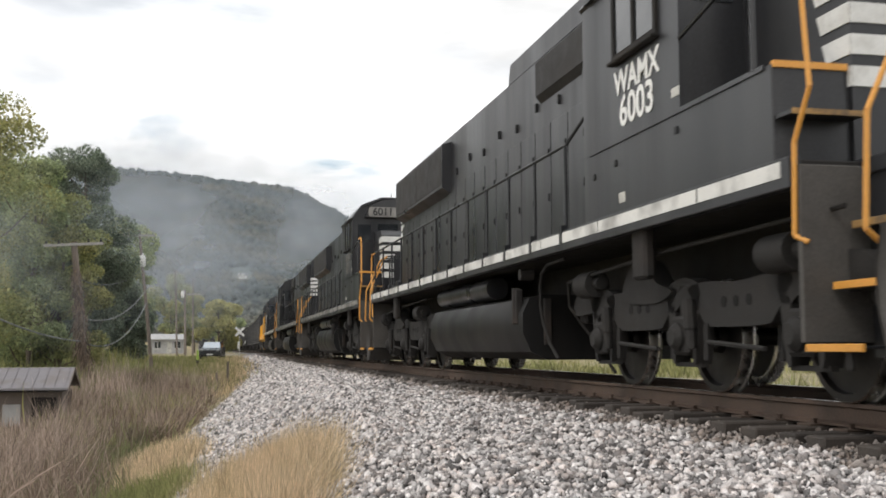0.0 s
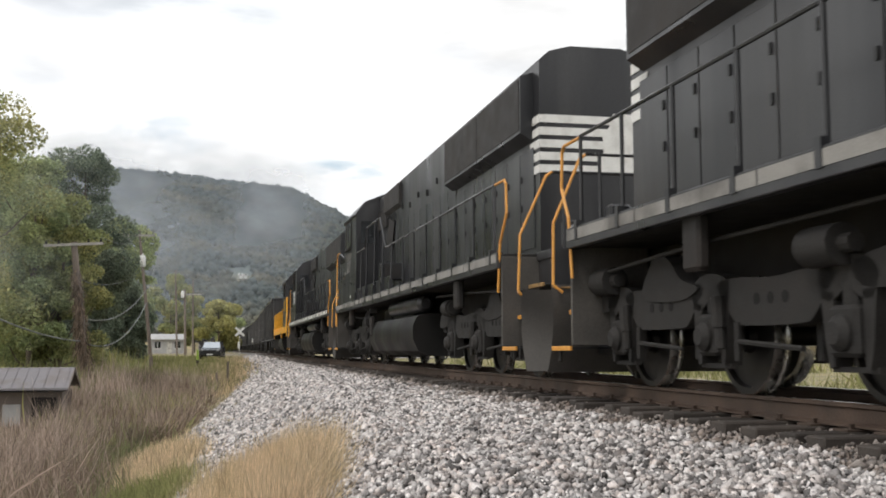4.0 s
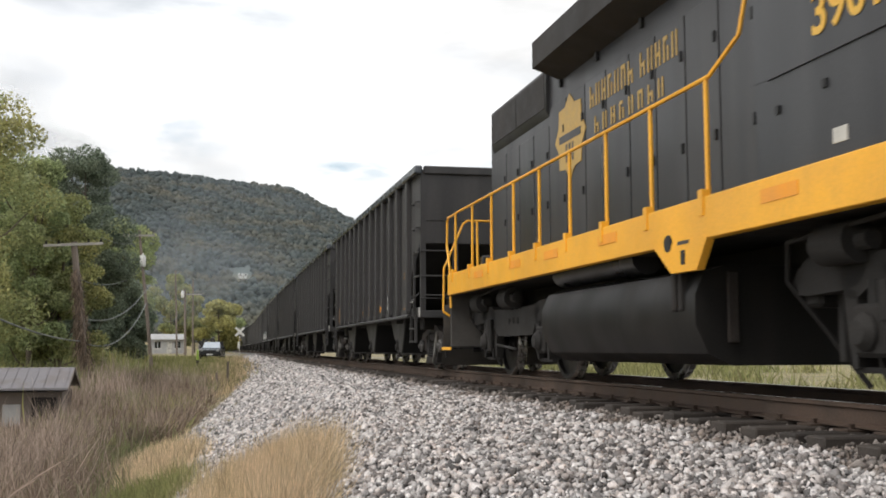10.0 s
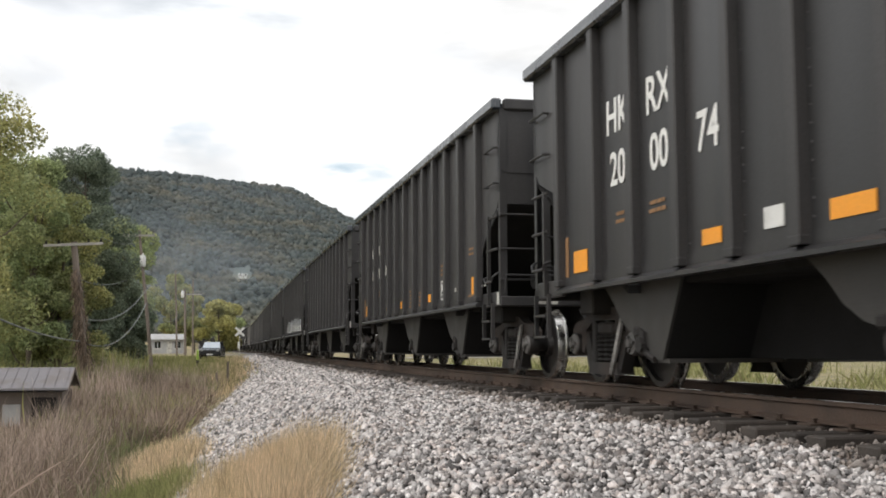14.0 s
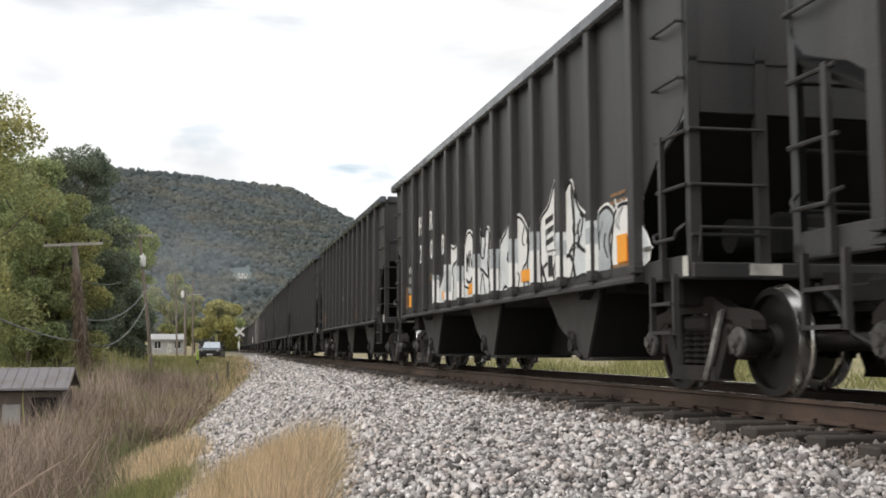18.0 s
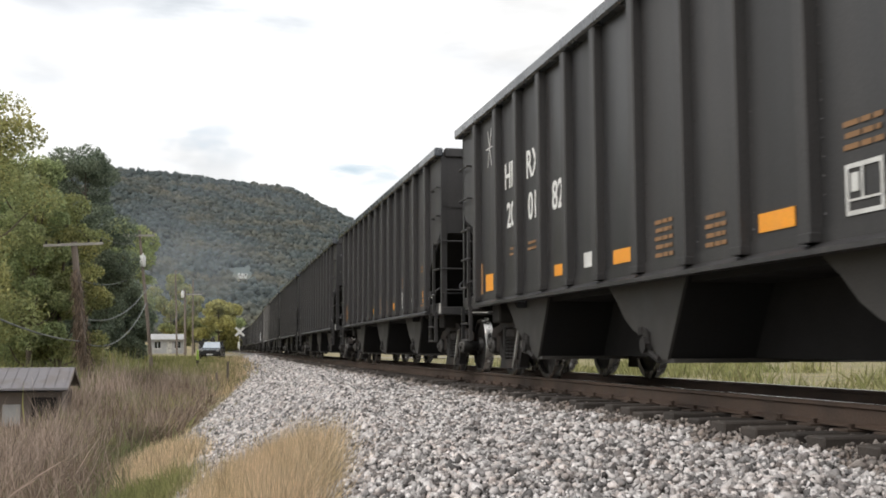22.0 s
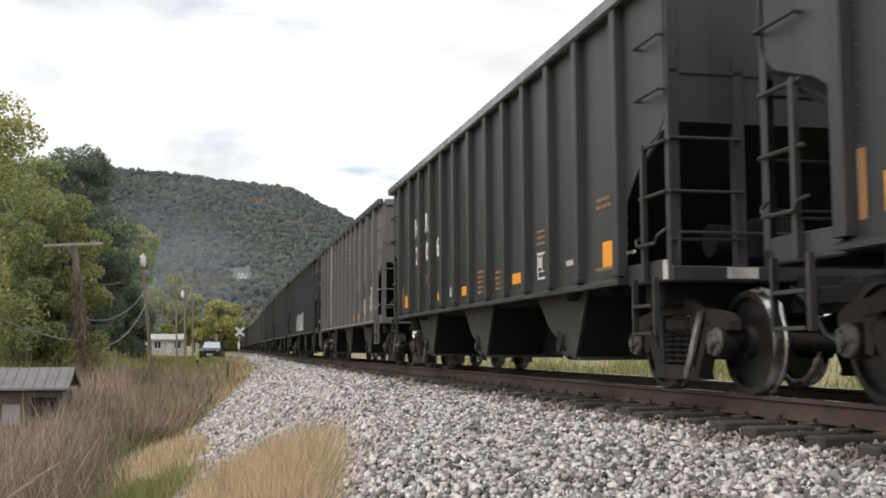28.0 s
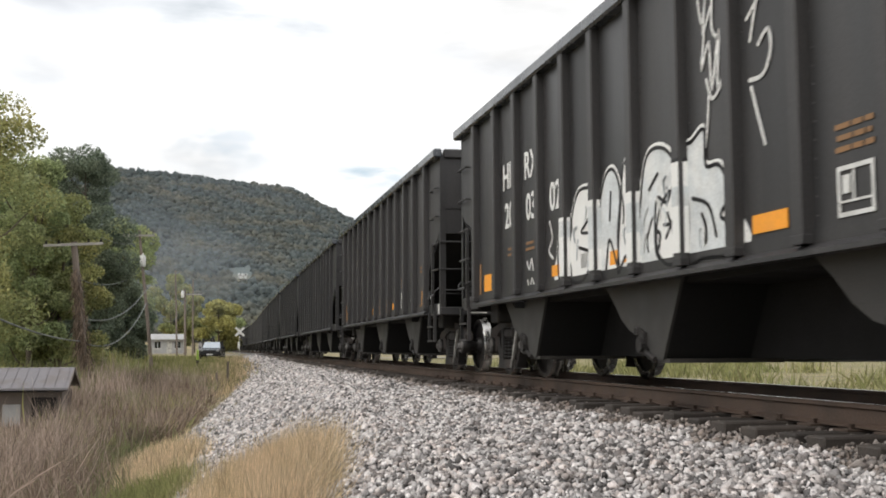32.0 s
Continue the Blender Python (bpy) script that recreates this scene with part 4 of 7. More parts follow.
for spec in (
    (-8.85, 46, 14.0, 3.1, 1.8, LEAF_OLIVE, "tall airy olive-green leafy tree by the embankment", 21, 0.15, 1150, 0.6, 46),
    (-11.2, 56, 11.2, 3.5, 1.0, LEAF_GREEN, "broad green leafy tree behind the weeds", 22, 0.16, 1500, 0.5, 40),
    (-6.5, 63, 13.4, 3.0, 3.0, LEAF_DARK, "dark green tree with a dense ragged crown", 23, 0.15, 2200, 0.45, 44),
    (-7.5, 51.5, 11.0, 2.3, 1.5, LEAF_GREEN, "green leafy tree between the tall tree and the pole", 36, 0.16, 1500, 0.5, 38),
    (-10.4, 62, 13.0, 3.0, 1.5, LEAF_GREEN, "green leafy tree behind the tall tree", 37, 0.18, 1500, 0.5, 38),
    (-6.5, 53, 9.4, 2.35, 0.8, LEAF_OLIVE, "olive-yellow leafy tree beside the power line", 24, 0.15, 1700, 0.5, 40),
    (-8.3, 54.5, 7.2, 2.5, 0.2, LEAF_GREEN, "low green tree in the brush", 25, 0.15, 1600, 0.5, 34),
    (-6.4, 96, 12.0, 2.9, 1.5, LEAF_GREEN, "green leafy tree beyond the utility pole", 26, 0.22, 1500, 0.5, 40),
    (-5.7, 84, 6.6, 2.3, 0.0, LEAF_DARK, "dark dense bush-like tree behind the cables", 27, 0.2, 1900, 0.5, 36),
    (-8.6, 78, 9.5, 2.8, 0.0, LEAF_DARK, "dark leafy tree in the thicket", 28, 0.2, 1500, 0.5, 36),
    (-12.0, 84, 10.5, 3.6, 0.0, LEAF_GREEN, "green tree in the thicket", 29, 0.22, 1500, 0.5, 36),
    (-15.0, 70, 9.5, 4.0, 0.0, LEAF_GREEN, "green tree in the thicket", 30, 0.22, 1500, 0.5, 36),
    (-5.4, 205, 15.0, 4.2, 0.5, LEAF_OLIVE, "hazy brownish tree behind the white house", 31, 0.4, 1100, 0.5, 30),
    (-12.5, 215, 18.0, 5.2, 0.5, LEAF_GREEN, "hazy green tree behind the white house", 32, 0.42, 1100, 0.5, 30),
    (-1.2, 225, 12.0, 3.8, 0.5, LEAF_OLIVE, "brown-green tree behind the crossing", 33, 0.4, 1100, 0.5, 30),
    (2.75, 172, 8.6, 3.5, 0.4, LEAF_YELLOW, "yellow-green tree in autumn leaf behind the crossing", 34, 0.34, 1300, 0.5, 34),
    (6.0, 260, 9.0, 4.6, 0.0, LEAF_GREEN, "green tree beyond the railway", 35, 0.45, 1100, 0.5, 30),
):
    make_tree(*spec)


# ---- grass and weeds ----
BLADE_V = [(-0.5, 0, 0), (0.5, 0, 0), (-0.4, 0.07, 0.5), (0.4, 0.07, 0.5), (0, 0.28, 1.0)]
BLADE_F = [(0, 1, 3, 2), (2, 3, 4)]


def inside(px, py, poly):
    hit = np.zeros(len(px), bool)
    for (x0, y0), (x1, y1) in zip(poly, poly[1:] + poly[:1]):
        c = (y0 > py) != (y1 > py)
        hit ^= c & (px < (x1 - x0) * (py - y0) / (y1 - y0 + 1e-9) + x0)
    return hit


def upright(n, rnd, lean, bow=0.0):
    a, b, c = rnd.uniform(0, 2 * math.pi, n), rnd.normal(0, lean, n), rnd.normal(bow, lean, n)
    ca, sa, cb, sb, cc, sc = np.cos(a), np.sin(a), np.cos(b), np.sin(b), np.cos(c), np.sin(c)
    z, o = np.zeros(n), np.ones(n)
    rz = np.stack([np.stack([ca, -sa, z], 1), np.stack([sa, ca, z], 1), np.stack([z, z, o], 1)], 1)
    rx = np.stack([np.stack([o, z, z], 1), np.stack([z, cb, -sb], 1), np.stack([z, sb, cb], 1)], 1)
    ry = np.stack([np.stack([cc, z, sc], 1), np.stack([z, o, z], 1), np.stack([-sc, z, cc], 1)], 1)
    return np.einsum("nij,njk,nkl->nil", rx, ry, rz)


def make_blades(name, label, poly, count, tall, width, material, seed, lean=0.25, clumps=0, spread=0.12, bow=0.0):
    rnd = np.random.RandomState(seed)
    xs, ys = [p[0] for p in poly], [p[1] for p in poly]
    if clumps:
        cx, cy = rnd.uniform(min(xs), max(xs), clumps * 3), rnd.uniform(min(ys), max(ys), clumps * 3)
        ok = inside(cx, cy, poly)
        cx, cy = cx[ok], cy[ok]
        k = rnd.randint(0, len(cx), count)
        x, y = cx[k] + rnd.normal(0, spread, count), cy[k] + rnd.normal(0, spread, count)
        boost = rnd.uniform(0.6, 1.25, len(cx))[k]
    else:
        x, y = rnd.uniform(min(xs), max(xs), count * 2), rnd.uniform(min(ys), max(ys), count * 2)
        ok = inside(x, y, poly)
        x, y = x[ok], y[ok]
        boost = np.ones(len(x))
    n = len(x)
    h = tall * rnd.uniform(0.5, 1.2, n) * boost
    s = np.stack([width * rnd.uniform(0.6, 1.4, n), h, h], 1)
    p = np.stack([x, y, ground_height(x, y) - 0.02], 1)
    me = scatter_mesh(name, BLADE_V, BLADE_F, p, upright(n, rnd, lean, bow), s, material)
    tagged(new(name, me), label, name.replace("_", " "), kind="stuff")


make_blades("dry_grass", "tuft of tan dry grass on the edge of the ballast", [(1.38, 12.6), (1.2, 13.5), (0.75, 13.4), (0.3, 13.2), (-0.05, 12.6), (0.1, 10.5), (0.35, 8.4), (0.86, 8.0), (0.98, 9.2)], 15000, 0.42, 0.0045, DRY_GRASS, 41, 0.34, 90, 0.13, 0.35)
make_blades("dry_grass", "tan dry grass below the ballast", [(-0.15, 19.0), (-0.2, 22.5), (-1.1, 24.5), (-1.4, 22), (-0.95, 17.5), (-0.35, 15.8)], 8000, 0.4, 0.012, DRY_GRASS, 42, 0.25, 80, 0.2)
make_blades("green_grass", "olive green grass below the ballast", [(-0.2, 14.3), (-0.3, 15.8), (-0.9, 17.5), (-1.5, 16), (-0.9, 12)], 6000, 0.3, 0.012, GREEN_GRASS, 43, 0.3, 90, 0.2)
make_blades("green_weeds", "green leafy weeds in the ditch", [(-1.3, 20), (-1.2, 30), (-2.4, 33), (-2.4, 21)], 3600, 0.5, 0.028, DITCH_GREEN, 44, 0.7, 34, 0.35)
make_blades("green_weeds", "dark green weeds among the dead stalks of the ditch", [(-1.5, 14), (-1.6, 22), (-3.6, 27), (-3.4, 14)], 2600, 0.5, 0.026, DITCH_GREEN, 63, 0.7, 26, 0.3)
DITCH = [(-1.7, 13.5), (-2.0, 26), (-3.4, 31), (-5.0, 24), (-7.0, 22), (-5.5, 13.5)]
HOLLOW = [(-3.4, 31), (-5.0, 24), (-7.0, 22), (-9.0, 33.5), (-4.0, 33.5)]
BANK = [(-0.8, 28), (0.1, 40), (0.4, 52), (-3.0, 58), (-6.0, 46), (-3.4, 26)]
make_blades("brown_weeds", "tangled brown dead weeds in the ditch", DITCH, 15000, 0.9, 0.008, BROWN_WEED, 45, 0.6, 80, 0.35)
make_blades("red_weeds", "reddish dead weeds in the ditch", DITCH, 9000, 0.65, 0.012, RED_WEED, 53, 1.0, 60, 0.3)
make_blades("pale_stems", "pale dead stems standing in the ditch", DITCH, 3600, 1.25, 0.009, PALE_STEM, 54, 0.5, 110, 0.3)
make_blades("brown_weeds", "brown dead weeds along the embankment", BANK, 14000, 0.85, 0.015, BROWN_WEED, 46, 0.6, 90, 0.35)
make_blades("red_weeds", "reddish dead weeds along the embankment", BANK, 6000, 0.8, 0.022, RED_WEED, 55, 0.6, 70, 0.4)
make_blades("pale_stems", "pale dead stems along the embankment", BANK, 3400, 1.3, 0.012, PALE_STEM, 56, 0.4, 110, 0.35)
make_blades("green_weeds", "olive weeds along the embankment", BANK, 3200, 0.75, 0.03, LEAF_OLIVE, 57, 0.5, 40, 0.3)
make_blades("brown_weeds", "low brown weeds in the hollow before the shed", HOLLOW, 7000, 0.5, 0.016, BROWN_WEED, 61, 0.6, 90, 0.35)
make_blades("pale_stems", "pale stems before the shed", HOLLOW, 500, 0.85, 0.014, PALE_STEM, 62, 0.4, 30, 0.25)
make_blades("reeds", "tall pale dead reeds by the utility pole", [(-3.0, 42), (-3.2, 52), (-4.8, 52), (-4.4, 40)], 700, 1.5, 0.02, PALE_STEM, 47, 0.25, 50, 0.4)
make_blades("green_grass", "green grass verge by the crossing", [(0.4, 60), (2.3, 85), (0.3, 96), (-9, 100), (-10, 70), (-3.2, 56)], 12000, 0.4, 0.05, GREEN_GRASS, 48, 0.3, 300, 0.5)
make_blades("green_grass", "green grass along the ballast by the crossing", [(0.6, 48), (1.7, 52), (3.1, 80), (2.6, 95), (1.0, 90), (0.0, 62)], 4000, 0.35, 0.04, GREEN_GRASS, 58, 0.3, 120, 0.4)
make_blades("dry_grass", "yellowed grass along the ballast by the crossing", [(0.9, 44), (1.9, 50), (3.3, 78), (3.0, 95), (1.4, 88), (0.3, 60)], 4000, 0.4, 0.03, DRY_GRASS, 49, 0.25, 160, 0.4)
make_blades("field_grass", "pale yellow grass field beyond the track", [(11, 4), (14, 90), (60, 120), (60, 30), (24, 4)], 30000, 0.3, 0.022, FIELD, 50, 0.5, 1600, 0.5)
make_blades("field_weeds", "green weeds in the field beyond the track", [(11, 8), (12, 60), (30, 60), (22, 8)], 5000, 0.7, 0.05, GREEN_GRASS, 51, 0.4, 26, 0.45)
make_blades("thicket", "brown undergrowth below the trees", [(-3.5, 54), (-5, 76), (-20, 76), (-16, 36), (-5.5, 34)], 12000, 1.5, 0.05, LEAF_OLIVE, 52, 0.3, 300, 0.6)


def make_bramble():
    """Bare arching stems in the dead weeds."""
    rnd = random.Random(8)
    for k in range(34):
        x, y = rnd.uniform(-6.0, -2.2), rnd.uniform(14.5, 26)
        thick = 0.011
        if k < 16:
            x, y, thick = rnd.uniform(-4.9, -3.0), rnd.uniform(13.5, 17.0), 0.017
        z = float(ground_height(x, y))
        a, reach, rise = rnd.uniform(-0.5, 3.4), rnd.uniform(0.4, 1.1), rnd.uniform(0.7, 1.35)
        pts = [(x + math.cos(a) * reach * f, y + math.sin(a) * reach * f * 0.5, z + rise * (f * 1.5 - 0.5 * f * f)) for f in (0, 0.3, 0.6, 0.85, 1.0)]
        g = Geo()
        for i in range(4):
            g.cyl(pts[i], pts[i + 1], thick * (1 - 0.2 * i), 5, thick * (1 - 0.2 * (i + 1)))
        if k < 16:
            for i in (1, 2, 3):
                b, l = a + rnd.uniform(-1.2, 1.2), rnd.uniform(0.2, 0.45)
                g.cyl(pts[i], (pts[i][0] + math.cos(b) * l, pts[i][1] + math.sin(b) * l * 0.4, pts[i][2] + l * rnd.uniform(0.5, 1.0)), thick * 0.6, 5, thick * 0.3)
        tagged(part("bare_stem", g, PALE_STEM if k % 2 else BROWN_WEED), "bare pale dead stem arching out of the weeds", "stem", "bare stems in the weeds")


make_bramble()


# ---- poles, cables and buildings beside the line ----
def make_pole(name, label, base, top, r, arm=0.0, arm_down=0.15, can=None, tilt=0.0):
    pole = thing(name, label, "utility pole", "utility poles")
    pole.location = base
    d = Vector(top) - Vector(base)
    g = Geo().cyl((0, 0, -0.4), d * 0.5, r, 10, r * 0.85, caps=False).cyl(d * 0.5, d, r * 0.85, 10, r * 0.65)
    part("shaft", g, POLE, pole)
    if arm:
        c = d - Vector((0, 0, arm_down))
        part("crossarm", Geo().prism([(c.x - arm / 2, c.z - 0.06 - tilt), (c.x + arm / 2, c.z - 0.06 + tilt), (c.x + arm / 2, c.z + 0.06 + tilt), (c.x - arm / 2, c.z + 0.06 - tilt)], c.y - 0.2, c.y - 0.08), CROSSARM, pole, "weathered pale crossarm")
        for k in (-0.46, -0.25, 0.25, 0.46):
            part("insulator", Geo().lathe([(0.0, 0.0), (0.05, 0.0), (0.06, 0.06), (0.03, 0.09), (0.045, 0.14), (0.0, 0.17)], (c.x + arm * k, c.y - 0.14, c.z + 0.06 + 2 * tilt * k), 8, "z"), UNDER, pole)
    if can:
        h = Vector(can)
        part("transformer", Geo().lathe([(0.0, -0.36), (0.16, -0.36), (0.18, -0.32), (0.18, 0.28), (0.15, 0.34), (0.05, 0.36), (0.04, 0.46), (0.0, 0.48)], h, 14, "z"), WHITE, pole, "pale grey transformer can")
    return pole


CROSSARM = mat("crossarm_wood", (0.36, 0.34, 0.31), 0.85, vary=0.25, scale=3, bump=0.2)
HOUSE = mat("house_white", (0.38, 0.38, 0.38), 0.7, vary=0.12, scale=1.2, bump=0.05, tint=(0.24, 0.23, 0.22), tint_amount=0.5)
TIN = mat("tin_roof", (0.19, 0.18, 0.19), 0.7, 0.0, vary=0.25, scale=1.5, bump=0.1, tint=(0.13, 0.11, 0.1), tint_amount=0.7)
PLANK = mat("shed_plank", (0.15, 0.125, 0.11), 0.9, vary=0.4, scale=2, bump=0.3, streak=True)

make_pole("utility_pole", "leaning wooden utility pole overgrown with vines, crossarm on top", (-4.62, 48, -1.85), (-5.33, 48, 4.95), 0.2, 2.4, 0.12, tilt=0.07)
make_pole("utility_pole", "leaning wooden utility pole with a pale transformer", (-2.9, 70, -1.0), (-3.9, 70, 7.85), 0.12, 1.9, 0.35, (-0.72, -0.25, 6.9), tilt=0.02)
make_pole("utility_pole", "slim wooden utility pole near the crossing", (-2.3, 112, -0.4), (-2.62, 112, 8.3), 0.1)
make_pole("utility_pole", "wooden utility pole with a pale transformer", (-1.6, 120, -0.4), (-1.8, 120, 6.9), 0.15, 0, 0, (-0.4, -0.2, 6.7))
make_pole("utility_pole", "wooden utility pole with a crossarm near the crossing", (-0.85, 122, -0.4), (-0.95, 122, 8.0), 0.1, 2.0, 1.6)


def make_cable(a, b, sag, r, label):
    a, b = Vector(a), Vector(b)
    pts = [tuple(a.lerp(b, f) - Vector((0, 0, sag * 4 * f * (1 - f)))) for f in [k / 16 for k in range(17)]]
    tagged(part("cable", Geo().tube(pts, r, 5), CABLE), label, "cable", "overhead cables")


make_cable((-3.35, 70, 3.3), (-4.92, 48, 0.75), 1.1, 0.03, "thick grey cable sagging between two poles")
make_cable((-4.92, 48, 0.75), (-7.2, 26, 2.7), 0.45, 0.028, "thick grey cable sagging between two poles")
make_cable((-3.4, 70, 4.1), (-4.98, 48, 1.75), 0.75, 0.026, "grey cable sagging between two poles")
make_cable((-3.6, 70, 5.5), (-5.15, 48, 3.4), 0.6, 0.014, "thin cable between two poles")
make_cable((-2.35, 112, 3.6), (-3.35, 70, 3.4), 0.8, 0.02, "thin cable between two poles")
for k in (-0.46, 0.46):
    make_cable((-3.85 + 1.9 * k, 69.86, 7.7), (-5.3 + 2.4 * k, 47.86, 5.1 + 0.14 * k), 0.5, 0.008, "thin wire between two crossarms")


def make_vines():
    """Dead vines hung round the near pole."""
    rnd = np.random.RandomState(77)
    n = 2600
    f = rnd.uniform(0, 1, n) ** 1.3
    x = -4.62 - 0.71 * f * 0.85 + rnd.normal(0, 0.15, n) * (1.2 - f * 0.8)
    y = 48 + rnd.normal(0, 0.22, n)
    z = -1.8 + 5.6 * f
    s = np.stack([0.03 * np.ones(n), 0.4 * rnd.uniform(0.5, 1.3, n), -0.5 * rnd.uniform(0.5, 1.3, n)], 1)
    me = scatter_mesh("vines", BLADE_V, BLADE_F, np.stack([x, y, z], 1), upright(n, rnd, 0.3), s, BROWN_WEED)
    tagged(new("vines", me), "brown dead vines hanging on the utility pole", "vines", kind="stuff")


make_vines()


def make_shed():
    shed = thing("shed", "low weathered shed with a grey tin roof in the ditch", "shed")
    shed.location = (-5.6, 34.0, 0)
    z0 = -2.3
    part("wall", Geo().box(-3.4, 1.6, 0.1, 2.6, z0, -0.85), PLANK, shed)
    part("roof", Geo().prism([(-0.3, -0.72), (1.3, -0.14), (2.9, -0.7), (2.9, -0.76), (1.3, -0.2), (-0.3, -0.78)], -3.8, 1.8, "x"), TIN, shed, "grey tin roof")
    for k in range(19):
        x = -3.7 + 0.3 * k
        part("roof_seam", Geo().prism([(-0.3, -0.717), (1.3, -0.137), (1.3, -0.12), (-0.3, -0.7)], x - 0.012, x + 0.012, "x"), TIN, shed)
    part("gable_board", Geo().prism([(-0.3, -0.82), (-0.3, -0.72), (1.3, -0.14), (2.9, -0.7), (2.9, -0.84), (1.3, -0.28)], 1.8, 1.83, "x"), PLANK, shed, "dark weathered gable board")
    for x, w, z in ((-0.35, 0.28, -1.35), (0.2, 0.5, -1.5), (-1.4, 0.4, -1.4)):
        part("white_panel", Geo().box(x - w / 2, x + w / 2, 0.05, 0.1, z - 0.35, z + 0.3, 0.01), HOUSE, shed, "whitish sheet against the wall")
    part("doorway", Geo().box(0.75, 1.45, 0.07, 0.1, z0 + 0.4, -1.0), UNDER, shed, "dark doorway")


make_shed()


def make_house(name, label, x, y, z0, w, d, h, rise, roof=None, paint=HOUSE):
    house = thing(name, label, "house")
    house.location = (x, y, z0)
    part("wall", Geo().box(-w / 2, w / 2, 0, d, -0.5, h), paint, house)
    part("roof", Geo().prism([(-0.4, h - 0.08), (d / 2, h + rise), (d + 0.4, h - 0.08), (d + 0.4, h + 0.06), (d / 2, h + rise + 0.14), (-0.4, h + 0.06)], -w / 2 - 0.3, w / 2 + 0.3, "x"), roof or TIN, house, "pale roof" if roof else "grey roof")
    for k, f in enumerate((-0.3, 0.06, 0.32)):
        if k == 1:
            part("door", Geo().box(f * w - 0.4, f * w + 0.4, -0.05, 0.0, -0.2, 1.95), DIRTY_WHITE, house, "white front door")
        else:
            win = part("window", Geo().box(f * w - 0.45, f * w + 0.45, -0.05, 0.0, 0.9, 2.0), GLASS, house)
            part("window_frame", Geo().box(f * w - 0.53, f * w + 0.53, -0.04, -0.002, 0.82, 0.9).box(f * w - 0.53, f * w + 0.53, -0.04, -0.002, 2.0, 2.08).box(f * w - 0.03, f * w + 0.03, -0.07, -0.052, 0.9, 2.0), WHITE, win)
    return house


make_house("house", "small white house with a grey roof behind the poles", -5.25, 180, -0.35, 5.0, 6, 2.3, 0.8, HOUSE)
make_house("house", "white house on the wooded hillside", 20.2, 556, float(ground_height(20.2, 556)) + 1.6, 4.0, 4, 1.3, 0.7, WHITE, WHITE)


# ---- level crossing ----
def make_crossing():
    x0 = track(105)[0]
    g = Geo()
    xs = [-60, -20, -6, 0, 3.5, x0 - 1.6, x0 + 1.6, x0 + 5, 14, 30, 90]
    vs, fs = [], []
    for i, x in enumerate(xs):
        z = max(float(ground_height(x, 105)) + 0.03, -0.05 if abs(x - x0) < 4 else -0.34 if x < 3 else -0.5)
        for y in (101.5, 108.5):
            vs.append((x, y + (x - x0) * 0.12, z))
        if i:
            fs.append((2 * i - 2, 2 * i, 2 * i + 1, 2 * i - 1))
    tagged(new("road", mesh_of("road", g.put(vs, fs), ASPHALT)), "pale worn asphalt road over the crossing", "road", kind="structure")
    sign = thing("crossing_sign", "white crossbuck railway crossing sign on a post", "crossing sign")
    sign.location = (3.95, 115, -0.3)
    part("post", Geo().cyl((0, 0, -0.3), (0, 0, 2.95), 0.055, 8), STEEL, sign, "grey metal post")
    for a in (45, -45):
        part("blade", Geo().box(-0.62, 0.62, -0.012, 0.012, -0.115, 0.115, 0.005), WHITE, sign, "white crossing board", pose(0, -0.08 - 0.03 * (a > 0), 2.5, 0, a, 0))
    part("plate", Geo().box(-0.22, 0.0, -0.09, -0.075, 0.75, 1.45), WHITE, sign, "small white plate")
    post = thing("marker_post", "green marker post in the grass", "marker post")
    post.location = (-0.2, 76, float(ground_height(-0.2, 76)) - 0.1)
    part("post", Geo().box(-0.07, 0.07, -0.05, 0.05, 0, 1.25, 0.02), mat("marker_green", (0.28, 0.42, 0.06), 0.6, vary=0.1), post)
    part("base", Geo().box(-0.09, 0.09, -0.07, 0.07, 0, 0.55, 0.02), UNDER, post, "dark base")
    for x, y, h in ((1.35, 56, 0.75), (1.55, 64, 0.75), (0.75, 52, 0.7)):
        p = thing("stake", "short dark wooden stake in the grass", "stake", "stakes along the ballast")
        p.location = (x, y, float(ground_height(x, y)) - 0.1)
        part("shaft", Geo().box(-0.06, 0.06, -0.05, 0.05, 0, h + 0.1, 0.015), PLANK, p)


make_crossing()


# pale bluish mirror tone puts the reflected sky into the glass colour
SCREEN = mat("windscreen", (0.44, 0.48, 0.52), 0.12, 0.8, vary=0.05, bump=0)


